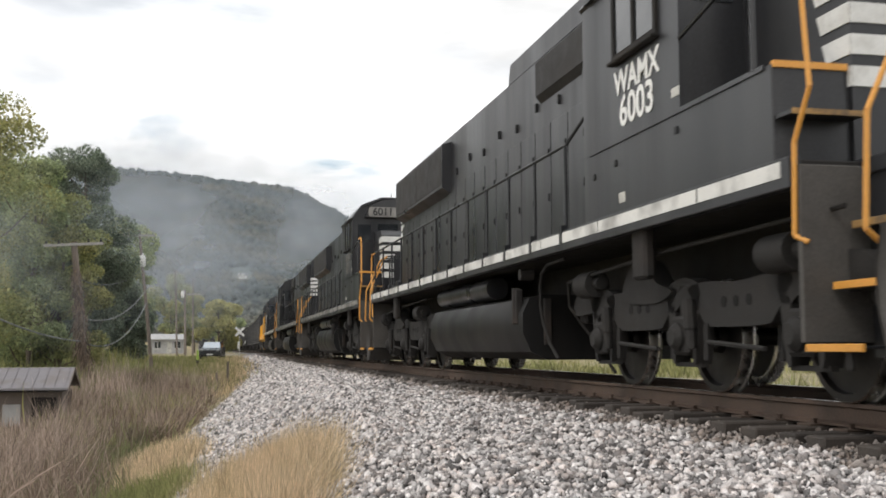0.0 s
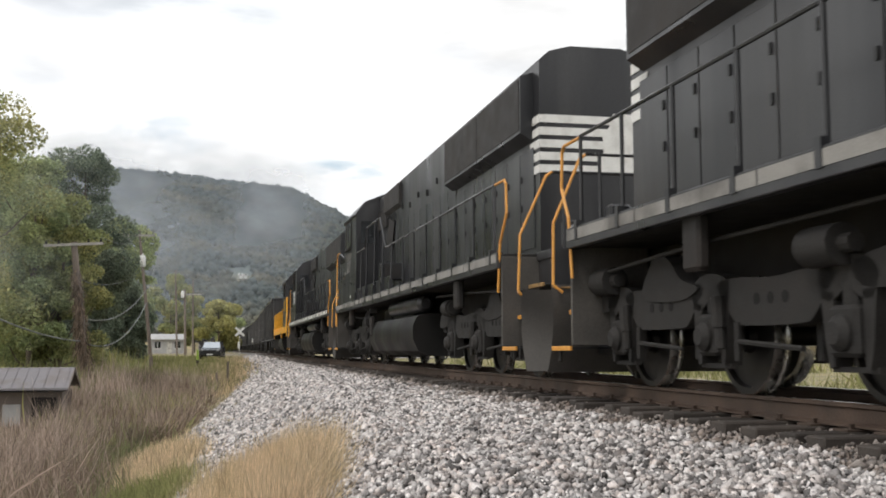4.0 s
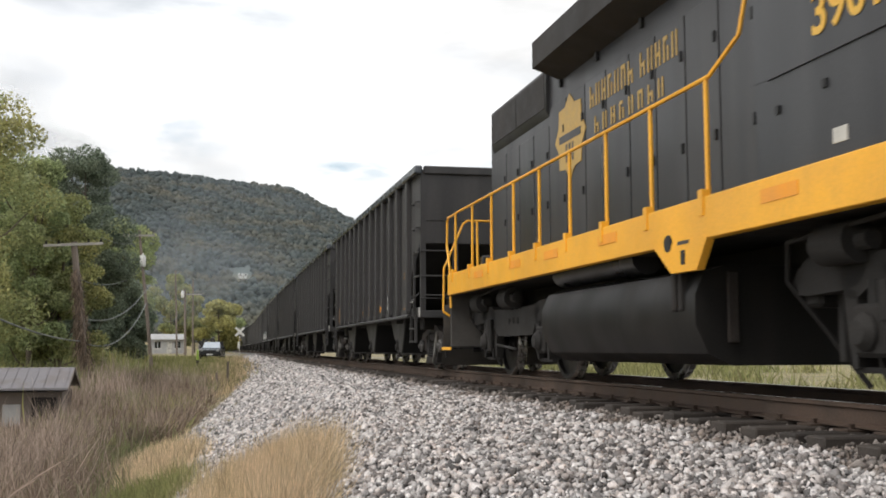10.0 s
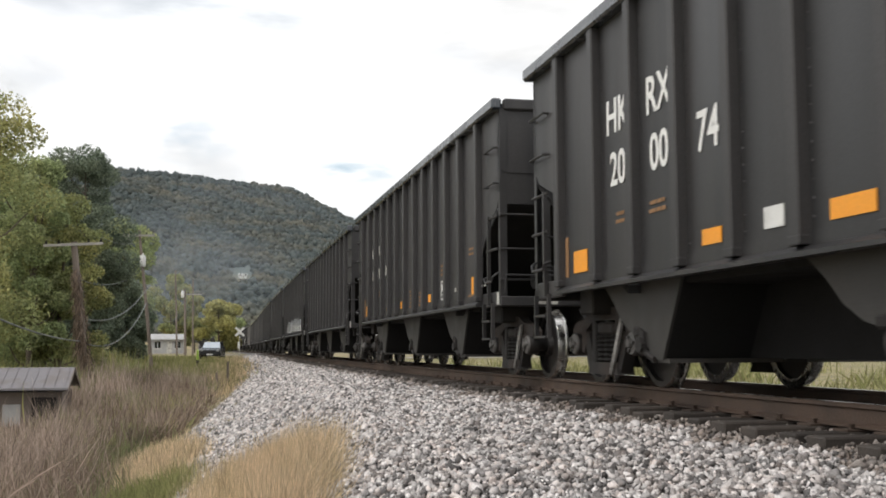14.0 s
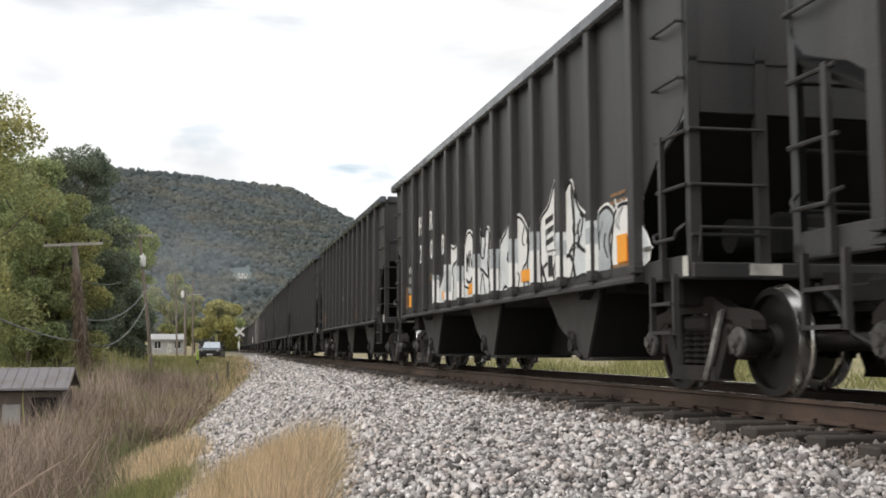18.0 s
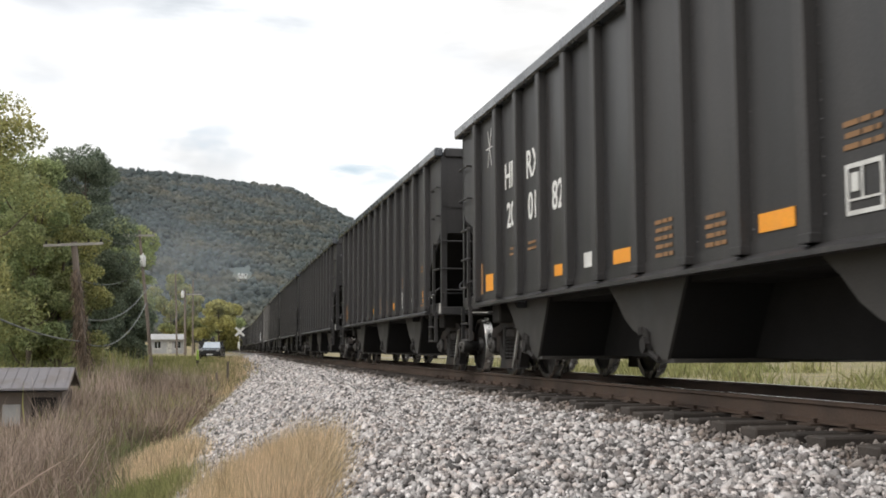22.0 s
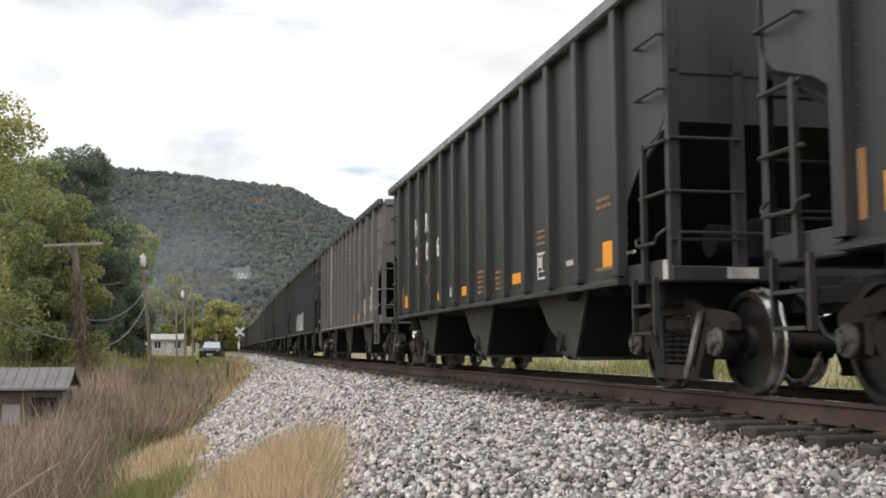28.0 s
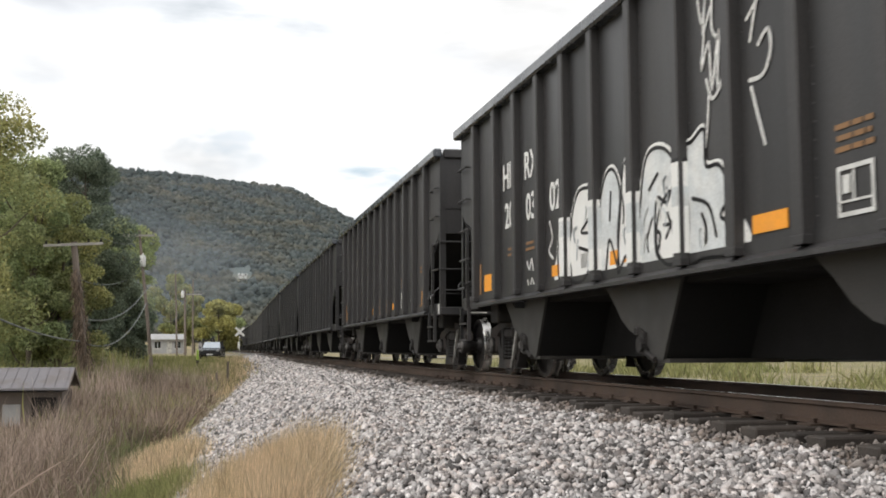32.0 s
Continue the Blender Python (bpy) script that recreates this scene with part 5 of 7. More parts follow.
def make_suv():
    car = thing("suv", "dark parked sport utility vehicle beside the crossing", "car")
    car.matrix_basis = pose(0.95, 91.0, -0.47, 0, 0, -97) @ Matrix.Diagonal((0.88, 0.9, 0.86, 1))
    paint = mat("car_paint", (0.03, 0.034, 0.04), 0.25, vary=0.1, bump=0)
    body = [(-2.25, 0.38), (2.2, 0.36), (2.3, 0.6), (2.25, 0.95), (1.1, 1.08), (-2.2, 1.1), (-2.32, 0.7)]
    part("body", Geo().prism(body, -0.92, 0.92), paint, car)
    vs = [(1.05, -0.86, 1.06), (1.05, 0.86, 1.06), (0.3, 0.72, 1.72), (0.3, -0.72, 1.72), (-2.15, -0.86, 1.06), (-2.15, 0.86, 1.06), (-1.95, 0.72, 1.74), (-1.95, -0.72, 1.74)]
    part("cabin", Geo().put(vs, [(0, 1, 2, 3), (4, 7, 6, 5), (3, 2, 6, 7), (0, 3, 7, 4), (1, 5, 6, 2)]), paint, car)
    part("windscreen", Geo().put([(1.02, -0.78, 1.12), (1.02, 0.78, 1.12), (0.36, 0.66, 1.69), (0.36, -0.66, 1.69)], [(0, 1, 2, 3)]), SCREEN, car, "windscreen, pale with reflected sky in its colour")
    for s in (-1, 1):
        part("side_window", Geo().put([(0.75, s * 0.872, 1.12), (-1.9, s * 0.872, 1.12), (-1.8, s * 0.752, 1.66), (0.3, s * 0.752, 1.66)], [(0, 1, 2, 3)]), GLASS, car)
        part("headlight", Geo().box(2.18, 2.29, s * 0.55, s * 0.86, 0.76, 0.92, 0.03), LAMP_GLASS, car)
        part("mirror", Geo().box(0.7, 0.85, s * 0.95, s * 1.14, 1.08, 1.26, 0.04), paint, car)
        for x in (-1.42, 1.45):
            w = part("wheel", Geo().lathe([(0.0, 0.08), (0.2, 0.1), (0.22, 0.1)], (0, 0, 0), 14), STEEL, car, at=pose(x, s * 0.8, 0.36, 0, 0, 0 if s > 0 else 180))
            part("tyre", Geo().lathe([(0.22, 0.1), (0.33, 0.12), (0.36, 0.08), (0.36, -0.08), (0.33, -0.12), (0.2, -0.1)], (0, 0, 0), 18), GRILLE, w)
    part("grille", Geo().box(2.24, 2.31, -0.5, 0.5, 0.66, 0.9, 0.02), GRILLE, car)
    part("bumper", Geo().box(2.15, 2.38, -0.9, 0.9, 0.42, 0.6, 0.04), UNDER, car)
    part("number_plate", Geo().box(2.38, 2.395, -0.26, 0.26, 0.46, 0.58), WHITE, car)


make_suv()


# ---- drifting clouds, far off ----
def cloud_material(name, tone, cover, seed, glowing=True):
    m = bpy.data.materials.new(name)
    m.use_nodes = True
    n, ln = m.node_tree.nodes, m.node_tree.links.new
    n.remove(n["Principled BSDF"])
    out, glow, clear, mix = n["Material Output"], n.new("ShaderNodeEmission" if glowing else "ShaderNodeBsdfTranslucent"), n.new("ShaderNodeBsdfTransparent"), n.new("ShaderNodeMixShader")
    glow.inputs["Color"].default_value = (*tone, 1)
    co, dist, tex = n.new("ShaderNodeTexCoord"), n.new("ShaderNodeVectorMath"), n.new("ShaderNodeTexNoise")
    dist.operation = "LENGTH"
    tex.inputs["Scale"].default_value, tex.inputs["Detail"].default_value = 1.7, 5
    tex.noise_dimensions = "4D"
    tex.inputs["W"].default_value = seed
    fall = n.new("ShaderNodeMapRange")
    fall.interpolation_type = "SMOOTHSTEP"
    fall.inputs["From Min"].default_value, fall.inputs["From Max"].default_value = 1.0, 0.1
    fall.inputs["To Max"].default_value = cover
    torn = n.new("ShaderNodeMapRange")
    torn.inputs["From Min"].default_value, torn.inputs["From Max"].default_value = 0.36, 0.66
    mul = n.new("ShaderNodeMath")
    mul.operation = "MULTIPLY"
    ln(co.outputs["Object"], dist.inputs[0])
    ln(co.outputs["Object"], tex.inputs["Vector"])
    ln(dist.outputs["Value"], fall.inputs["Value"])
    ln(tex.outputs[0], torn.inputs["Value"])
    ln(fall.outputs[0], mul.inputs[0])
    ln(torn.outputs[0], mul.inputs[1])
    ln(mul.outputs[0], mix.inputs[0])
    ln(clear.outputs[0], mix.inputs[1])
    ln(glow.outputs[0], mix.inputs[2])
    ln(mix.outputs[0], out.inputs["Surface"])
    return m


CLOUDS = []


def make_cloud(label, px, top, wide, tall, tone, cover, seed, drift):
    """A shallow shell of cloud two kilometres off; px, top: metres across and up there."""
    k = 20
    vs, fs = [], []
    for i in range(k + 1):
        for j in range(k + 1):
            a, b = 2 * i / k - 1, 2 * j / k - 1
            vs.append((a, 0.12 * (a * a + b * b), b))
    for i in range(k):
        for j in range(k):
            q = i * (k + 1) + j
            fs.append((q, q + k + 1, q + k + 2, q + 1))
    me = bpy.data.meshes.new("cloud")
    me.from_pydata(vs, [], fs)
    me.materials.append(cloud_material("cloud", tone, cover, seed))
    ob = tagged(new("cloud", me), label, "cloud", "clouds", "structure")
    ob.scale = (wide, 200, tall)
    CLOUDS.append((ob, px, top, drift))


make_cloud("soft grey cloud over the ridge", -95, 402, 165, 66, (0.52, 0.585, 0.65), 1.05, 1.3, 130)
make_cloud("high grey cloud bank", -60, 640, 330, 90, (0.5, 0.54, 0.58), 1.0, 4.1, 120)
make_cloud("pale blue break in the cloud", 250, 340, 130, 30, (0.5, 0.6, 0.67), 1.1, 7.7, 60)


def make_veil(label, wide, tall, cover, seed, rows):
    """A thin veil: engine smoke that drifts off over the low ground, and added distance haze."""
    k = 12
    vs = [(2 * i / k - 1, 0.3 * ((2 * i / k - 1) ** 2 + (2 * j / k - 1) ** 2), 2 * j / k - 1) for i in range(k + 1) for j in range(k + 1)]
    fs = [(i * (k + 1) + j, (i + 1) * (k + 1) + j, (i + 1) * (k + 1) + j + 1, i * (k + 1) + j + 1) for i in range(k) for j in range(k)]
    me = bpy.data.meshes.new("smoke")
    me.from_pydata(vs, [], fs)
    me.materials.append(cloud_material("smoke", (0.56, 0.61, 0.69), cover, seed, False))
    ob = tagged(new("smoke", me), label, "smoke", "engine smoke")
    ob.scale = (wide, 3, tall)
    ob.visible_shadow = False
    VEILS.append((ob, rows))


VEILS = []
make_veil("thin blue-grey engine smoke drifting by the trees", 13, 9, 0.5, 2.2, [(0, -2, 150, 14), (3.5, -6, 148, 16), (8, -16, 146, 22), (32, -60, 140, 60)])
make_veil("thin engine smoke over the thicket", 5, 4.5, 0.32, 9.4, [(0, -5, 36, 4.0), (4, -6.5, 36, 5.0), (9, -13, 36, 8), (32, -40, 36, 30)])
make_veil("broad bluish engine smoke hanging before the hillside", 75, 42, 0.85, 5.6, [(0, 2, 330, 38), (3.5, -8, 330, 42), (7, -40, 330, 52), (11, -110, 330, 70), (32, -420, 330, 160)])
make_veil("bluish engine smoke among the near trees", 16, 9, 0.4, 3.1, [(0, -5, 66, 7), (3.5, -12, 66, 8), (8, -45, 66, 12), (32, -100, 66, 40)])
# two near-still veils added for the blue haze of distance
make_veil("thin blue haze veil added before the hillside", 95, 46, 0.2, 6.4, [(0, 8, 370, 42), (32, -6, 370, 46)])
make_veil("thin blue haze veil added behind the poles", 13, 8, 0.25, 1.7, [(0, -1.5, 140, 9), (32, -3.5, 140, 10)])


# ---- locomotives ----
def arch(w, z0, z1, rise, n=4):
    """The outline of a cab or hood across the car: straight walls and a cambered roof."""
    top = [(w, z1), (w * 0.82, z1 + rise * 0.62), (w * 0.45, z1 + rise), (-w * 0.45, z1 + rise), (-w * 0.82, z1 + rise * 0.62), (-w, z1)]
    return [(-w, z0), (w, z0)] + top


def make_loco_truck(car, x, axles, r, key):
    """A locomotive truck: cast side frames with pedestals, brake cylinders and rods, and its wheelsets."""
    lo, hi = min(axles) - 0.95, max(axles) + 0.95
    truck = part("truck", shared(key + "bolster", lambda: Geo().box(lo + 0.5, hi - 0.5, -0.6, 0.6, 0.62, 0.95, 0.04).box(lo, lo + 0.25, -1.1, 1.1, 0.7, 0.92, 0.03).box(hi - 0.25, hi, -1.1, 1.1, 0.7, 0.92, 0.03), UNDER), UNDER, car, at=pose(x, 0, 0))
    for s in (-1, 1):
        y = s * 1.08
        def frame_side(s=s, y=y):
            g = Geo()
            a, b = y - s * 0.09, y + s * 0.07
            for p, q in zip(axles, axles[1:]):
                m = (p + q) / 2
                g.prism(smooth_ring([(p + 0.12, 0.94), (p + 0.45, 0.99), (m, 0.96), (q - 0.45, 0.99), (q - 0.12, 0.94), (q - 0.26, 0.80), (q - 0.42, 0.64), (q - 0.6, 0.59), (p + 0.6, 0.59), (p + 0.42, 0.64), (p + 0.26, 0.80)], 3), a, b)
            for end, q, k in ((lo, axles[0], -1), (hi, axles[-1], 1)):
                g.prism(smooth_ring([(end, 0.80), (end - k * 0.04, 0.98), (end - k * 0.32, 1.08), (q + k * 0.1, 1.0), (q + k * 0.14, 0.84), (q + k * 0.42, 0.80)], 3), a, b)
            for q in axles:
                g.prism(smooth_ring([(q - 0.36, 0.94), (q - 0.15, 1.04), (q + 0.15, 1.04), (q + 0.36, 0.94), (q + 0.30, 0.76), (q + 0.18, 0.74), (q, 0.82), (q - 0.18, 0.74), (q - 0.30, 0.76)], 3), a, b)
                for k in (-1, 1):
                    g.prism([(q + k * 0.17, 0.80), (q + k * 0.33, 0.80), (q + k * 0.29, 0.46), (q + k * 0.24, 0.26), (q + k * 0.19, 0.27)], a, b)
                g.box(q - 0.27, q + 0.27, y - s * 0.04, y + s * 0.03, 0.235, 0.275)
            return g
        part("side_frame", shared(key + "side%d" % s, frame_side, LOCO_TRUCK), LOCO_TRUCK, truck, "dusty cast steel side frame")
        for p, q in zip(axles, axles[1:]):
            for k in (-0.22, 0.0, 0.22):
                # flat black discs stand in for the shaded depth of the holes
                part("casting_hole", shared(key + "hole%d" % s, lambda: Geo().cyl((0, y + s * 0.06, 0), (0, y + s * 0.074, 0), 0.05, 10), SHADE_BLACK), SHADE_BLACK, truck, at=pose((p + q) / 2 + k, 0, 0.80))
        if len(axles) == 3:
            part("saddle", shared(key + "saddle%d" % s, lambda: Geo().prism(smooth_ring([(-1.4, 0.9), (-1.32, 1.14), (-1.05, 1.30), (-0.78, 1.22), (-0.55, 1.04), (-0.2, 0.94), (-0.6, 0.84)], 4), y - s * 0.12, y + s * 0.09), LOCO_TRUCK), LOCO_TRUCK, truck)
        for q in axles:
            def box_of(q=q, s=s, y=y):
                g = Geo().box(q - 0.17, q + 0.17, y - s * 0.1, y + s * 0.12, 0.34, 0.70, 0.03)
                g.lathe([(0.0, s * 0.2), (0.08, s * 0.2), (0.13, s * 0.15), (0.14, 0.0)], (q, y, 0.508), 12)
                g.cyl((q, y, 0.7), (q, y, 0.86), 0.09, 10)
                return g
            part("journal_box", shared(key + "box%.1f%d" % (q, s), box_of, LOCO_TRUCK), LOCO_TRUCK, truck)
        for q in (lo + 0.7, (axles[0] + axles[-1]) / 2 + (1.9 if len(axles) == 3 else 0.0)):
            part("brake_cylinder", shared(key + "cyl%.2f%d" % (q, s), lambda q=q: Geo().cyl((q - 0.2, s * 1.2, 1.12), (q + 0.22, s * 1.2, 1.12), 0.15, 14).cyl((q + 0.22, s * 1.2, 1.12), (q + 0.36, s * 1.2, 1.12), 0.07, 10).cyl((q - 0.27, s * 1.2, 1.12), (q - 0.2, s * 1.2, 1.12), 0.11, 12), LOCO_TRUCK), LOCO_TRUCK, truck)
        for q in axles[:-1]:
            part("brake_rod", shared(key + "rod%.1f%d" % (q, s), lambda q=q: Geo().cyl((q + 0.5, s * 1.16, 0.46), (q + 1.5, s * 1.16, 0.40), 0.022, 6).cyl((q + 0.5, s * 1.16, 0.30), (q + 0.5, s * 1.16, 0.62), 0.03, 6), LOCO_TRUCK), LOCO_TRUCK, truck)
            part("damper", shared(key + "damper%.1f%d" % (q, s), lambda q=q: Geo().cyl((q + 0.28, s * 1.2, 0.40), (q + 0.24, s * 1.2, 0.78), 0.045, 8).cyl((q + 0.26, s * 1.2, 0.58), (q + 0.23, s * 1.2, 0.84), 0.06, 8), LOCO_TRUCK), LOCO_TRUCK, truck, "grey shock absorber")
        part("sand_pipe", shared(key + "sand%d" % s, lambda: Geo().tube([(lo + 0.1, s * 1.26, 1.18), (lo - 0.02, s * 1.2, 0.9), (lo + 0.12, s * 0.95, 0.5), (lo + 0.35, s * 0.78, 0.12)], 0.022, 6).tube([(lo + 0.1, s * 1.26, 1.18), (0, s * 1.3, 1.3), (hi - 0.2, s * 1.26, 1.36)], 0.02, 6), UNDER), UNDER, truck)
        for q in axles:
            part("brake_shoe", shared(key + "shoe%.1f%d" % (q, s), lambda q=q: Geo().box(q - 0.62, q - 0.54, s * 0.66, s * 0.86, 0.3, 0.72, 0.02).box(q - 0.68, q - 0.6, s * 0.9, s * 0.98, 0.3, 0.95, 0.01), LOCO_TRUCK), LOCO_TRUCK, truck)
    for q in axles:
        w = part("wheelset", shared("loco_wheel", lambda: wheelset_mesh(0.508), WHEEL), WHEEL, truck, "wheels and axle, dull with bright treads", at=pose(q, 0, 0.508))
        SPIN.append((w, x + q, 0.508))


def stripes(car, x, out, z0, z1, w, corner, seen):
    """Five white bands round a hood end whose face stands at x and looks along out, with a white figure patch."""
    n = 5
    step = (z1 - z0) / n
    for k in range(n):
        a, b = z0 + k * step + step * 0.22, z0 + k * step + step * 0.86
        g = Geo().box(x, x + out * 0.012, *((-0.3 * w, w) if seen > 0 else (-w, 0.3 * w)), a, b)
        for s in (-1, 1):
            g.prism([(x, a), (x, b), (x - out * (corner + 0.06 * k), b), (x - out * (corner + 0.06 * k - 0.05), a)], s * (w + 0.002), s * (w + 0.012))
        part("stripe", g, WHITE, car, "white band")
    f = -1 if seen > 0 else 1
    g = Geo().prism([(f * w * y, z) for y, z in ((-0.02, z0 + 0.04), (0.97, z0 + 0.04), (0.97, z1 + 0.02), (0.3, z1 + 0.02), (0.22, z0 + (z1 - z0) * 0.8), (0.1, z0 + (z1 - z0) * 0.7), (0.12, z0 + (z1 - z0) * 0.4))], x + out * 0.012, x + out * 0.02, "x")
    part("emblem_patch", g, WHITE, car, "white emblem patch")


def number_board(car, x, out, y, z, text, w=0.78, h=0.27, worn=False):
    a, c, q = w / 2, h / 2, 0.07
    ring = [(-a + q, -c), (a - q, -c), (a - q * 0.3, -c + q * 0.3), (a, -c + q), (a, c - q), (a - q * 0.3, c - q * 0.3), (a - q, c), (-a + q, c), (-a + q * 0.3, c - q * 0.3), (-a, c - q), (-a, -c + q), (-a + q * 0.3, -c + q * 0.3)]
    b = part("number_board", Geo().prism([(y + p, z + r) for p, r in ring], x, x + out * 0.03, "x"), DUSTY_STRIPE if worn else WHITE, car, "worn grey number board" if worn else "white number board")
    lettering(text, h * 1.05, GRILLE, b, x + out * 0.034, y, z, 90 if out > 0 else -90, bold=0.004, name="road_number")


def headlight(car, x, out, y, z):
    lamp = part("headlight", Geo().cyl((x, y, z + 0.12), (x + out * 0.06, y, z + 0.1), 0.085, 14).cyl((x, y, z - 0.1), (x + out * 0.06, y, z - 0.1), 0.085, 14), LOCO_BLACK, car, "twin headlight housing")
    for k in (-0.1, 0.1):
        part("lens", Geo().lathe([(0.0, out * 0.04), (0.04, out * 0.046), (0.066, out * 0.064)], (x, y, z + k), 12, "x"), LAMP_GLASS, lamp)


def plough_mesh(e, x, w):
    """A curved snow plough, hollow towards the front, its middle ahead of its ends."""
    g, n = Geo(), 8
    vs, fs = [], []
    for i in range(n + 1):
        y = w * (2 * i / n - 1)
        v = 0.05 * (1 - (y / w) ** 2)
        for d, z in ((0.12, 1.16), (0.05, 0.9), (0.06, 0.62), (0.14, 0.36), (0.28, 0.12)):
            vs.append((e * (x + d + v), y, z))
    for i in range(n):
        for j in range(4):
            q = i * 5 + j
            fs.append((q, q + 5, q + 6, q + 1))
    k = len(vs)
    vs += [(x0 - e * 0.03, y, z) for x0, y, z in vs]
    fs += [tuple(v + k for v in reversed(f)) for f in fs]
    return g.put(vs, fs)


def end_gear(car, c, e, rail, walk_rail):
    """Steps, pilot plate, coupler, hoses and grab irons of one end (e = 1 front, -1 rear)."""
    half, deck = c["half"], c["deck"]
    early = e > 0 and "front_steps" in c
    xs = c["front_steps"] if early else half - 1.14      # back plate of the steps
    xp = xs + 0.62                                       # pilot plate
    part("pilot", Geo().prism([(-0.98, 0.5), (-0.98, deck - 0.1), (0.98, deck - 0.1), (0.98, 0.5)], e * (xp - 0.04), e * xp, "x"), LOCO_BLACK, car, "dark pilot plate")
    part("plough", plough_mesh(e, xp + 0.1, 1.45), PLOUGH, car, "grimy curved snow plough")
    part("anticlimber", Geo().box(e * xp, e * (xp + 0.18), -0.75, 0.75, deck - 0.16, deck + 0.02, 0.02), DIRTY_WHITE if c["sill"] != YELLOW else LOCO_BLACK, car, "pale buffer beam edge")
    part("end_platform", Geo().box(e * (xs - 0.2), e * xp, -1.0, 1.0, deck - 0.12, deck, 0.01), LOCO_BLACK, car)
    part("coupler", Geo().box(e * (xp - 0.1), e * (half - 0.3), -0.11, 0.11, 0.76, 0.96, 0.02).box(e * (half - 0.36), e * (half - 0.01), -0.17, 0.15, 0.72, 1.02, 0.06), UNDER, car, "steel knuckle coupler")
    for y in (-0.62, -0.48, 0.48, 0.62):
        part("air_hose", Geo().tube([(e * (xp + 0.02), y, 1.3), (e * (xp + 0.16), y, 1.22), (e * (xp + 0.24), y, 1.1), (e * (xp + 0.2), y * 0.85, 0.9)], 0.026, 6), GRILLE, car)
    for y in (-0.55, -0.25, 0.25, 0.55):
        part("hose_bracket", Geo().tube([(e * (xp + 0.1), y, deck - 0.16), (e * (xp + 0.2), y * 1.15, deck - 0.22), (e * (xp + 0.24), y * 1.3, deck - 0.42)], 0.017, 6), DIRTY_WHITE if c["sill"] != YELLOW else YELLOW, car, "thin pale bracket")
    for s in (-1, 1):
        part("step_panel", Geo().box(e * xs, e * (xs - 0.05), s * 0.6, s * 1.5, 0.44, deck - 0.06, 0.006), PLOUGH, car, "dusty plate behind the steps")
        part("step_side", Geo().box(e * xs, e * (xp - 0.045), s * 0.94, s * 0.97, 0.34, deck - 0.12), LOCO_BLACK, car)
        for k, (z, a, b) in enumerate(((0.42, 1.0, 1.48), (0.84, 0.97, 1.26), (1.26, 0.97, 1.10))):
            tread = part("step", Geo().box(e * (xs + 0.02), e * (xp + 0.04), s * a, s * b, z - 0.02, z, 0.004), LOCO_BLACK, car)
            part("step_edge", Geo().box(e * (xs + 0.02), e * (xp + 0.04), s * b, s * (b + 0.03), z - 0.04, z + 0.012, 0.004), rail if k < 2 else OLD_YELLOW, tread, "yellow painted step edge" if k < 2 else "worn yellow step edge")
            if k < 2:
                part("step_hanger", Geo().box(e * (xs + 0.44), e * (xs + 0.5), s * (b - 0.03), s * (b + 0.0), z - 0.16, z - 0.04, 0.006), UNDER, tread)
        if early:
            knee = [(e * (xs - 0.55), s * 1.5, deck + 1.55), (e * (xs - 0.18), s * 1.5, deck + 1.55), (e * (xs - 0.1), s * 1.5, deck + 1.47), (e * (xs + 0.05), s * 1.5, deck + 0.5), (e * (xs - 0.08), s * 1.53, deck + 0.12), (e * (xs - 0.1), s * 1.53, deck - 0.55)]
        elif e > 0:
            knee = [(e * (xs - 0.5), s * 1.5, deck + 1.62), (e * (xs - 0.06), s * 1.5, deck + 1.62), (e * (xs + 0.06), s * 1.5, deck + 1.5), (e * (xs + 0.16), s * 1.5, deck + 0.44), (e * (xs - 0.02), s * 1.52, deck + 0.09), (e * (xs - 0.05), s * 1.52, deck - 0.55), (e * (xs + 0.02), s * 1.46, deck - 0.6)]
        else:
            knee = [(e * (xs - 0.34), s * 1.5, deck + 0.97), (e * (xs + 0.16), s * 1.5, deck + 0.97), (e * (xs + 0.23), s * 1.5, deck + 0.9), (e * (xs + 0.26), s * 1.5, deck + 0.5), (e * (xs - 0.02), s * 1.52, deck + 0.12), (e * (xs - 0.12), s * 1.52, deck - 0.55)]
        part("corner_handrail", Geo().tube(knee, 0.019, 8), rail, car, "yellow corner handrail")
        if early:
            continue
        far = [(e * (xp + 0.16), s * 1.02, deck + 1.0), (e * (xp + 0.14), s * 1.10, deck + 0.94), (e * (xp + 0.10), s * 1.45, deck + 0.16), (e * (xp + 0.07), s * 1.47, deck - 0.58), (e * (xp + 0.05), s * 1.36, deck - 0.66)]
        part("corner_handrail", Geo().tube(far, 0.019, 8), rail, car, "yellow corner handrail")
        part("end_rail_post", Geo().cyl((e * (xp + 0.10), s * 0.85, deck), (e * (xp + 0.14), s * 0.85, deck + 1.02), 0.024, 6), walk_rail, car)
        lamp = part("ditch_light", Geo().box(e * (xp - 0.12), e * (xp + 0.08), s * 0.55, s * 0.82, deck + 0.02, deck + 0.38, 0.03), LOCO_BLACK, car, "ditch light housing")
        part("lens", Geo().lathe([(0.0, e * 0.03), (0.06, e * 0.026), (0.1, e * 0.008), (0.115, -e * 0.02)], (e * (xp + 0.08), s * 0.68, deck + 0.22), 14, "x"), LAMP_GLASS, lamp)
    if not early:
        part("end_rail", Geo().tube([(e * (xp + 0.14), -1.02, deck + 1.0), (e * (xp + 0.14), 1.02, deck + 1.0)], 0.02, 6), walk_rail, car)
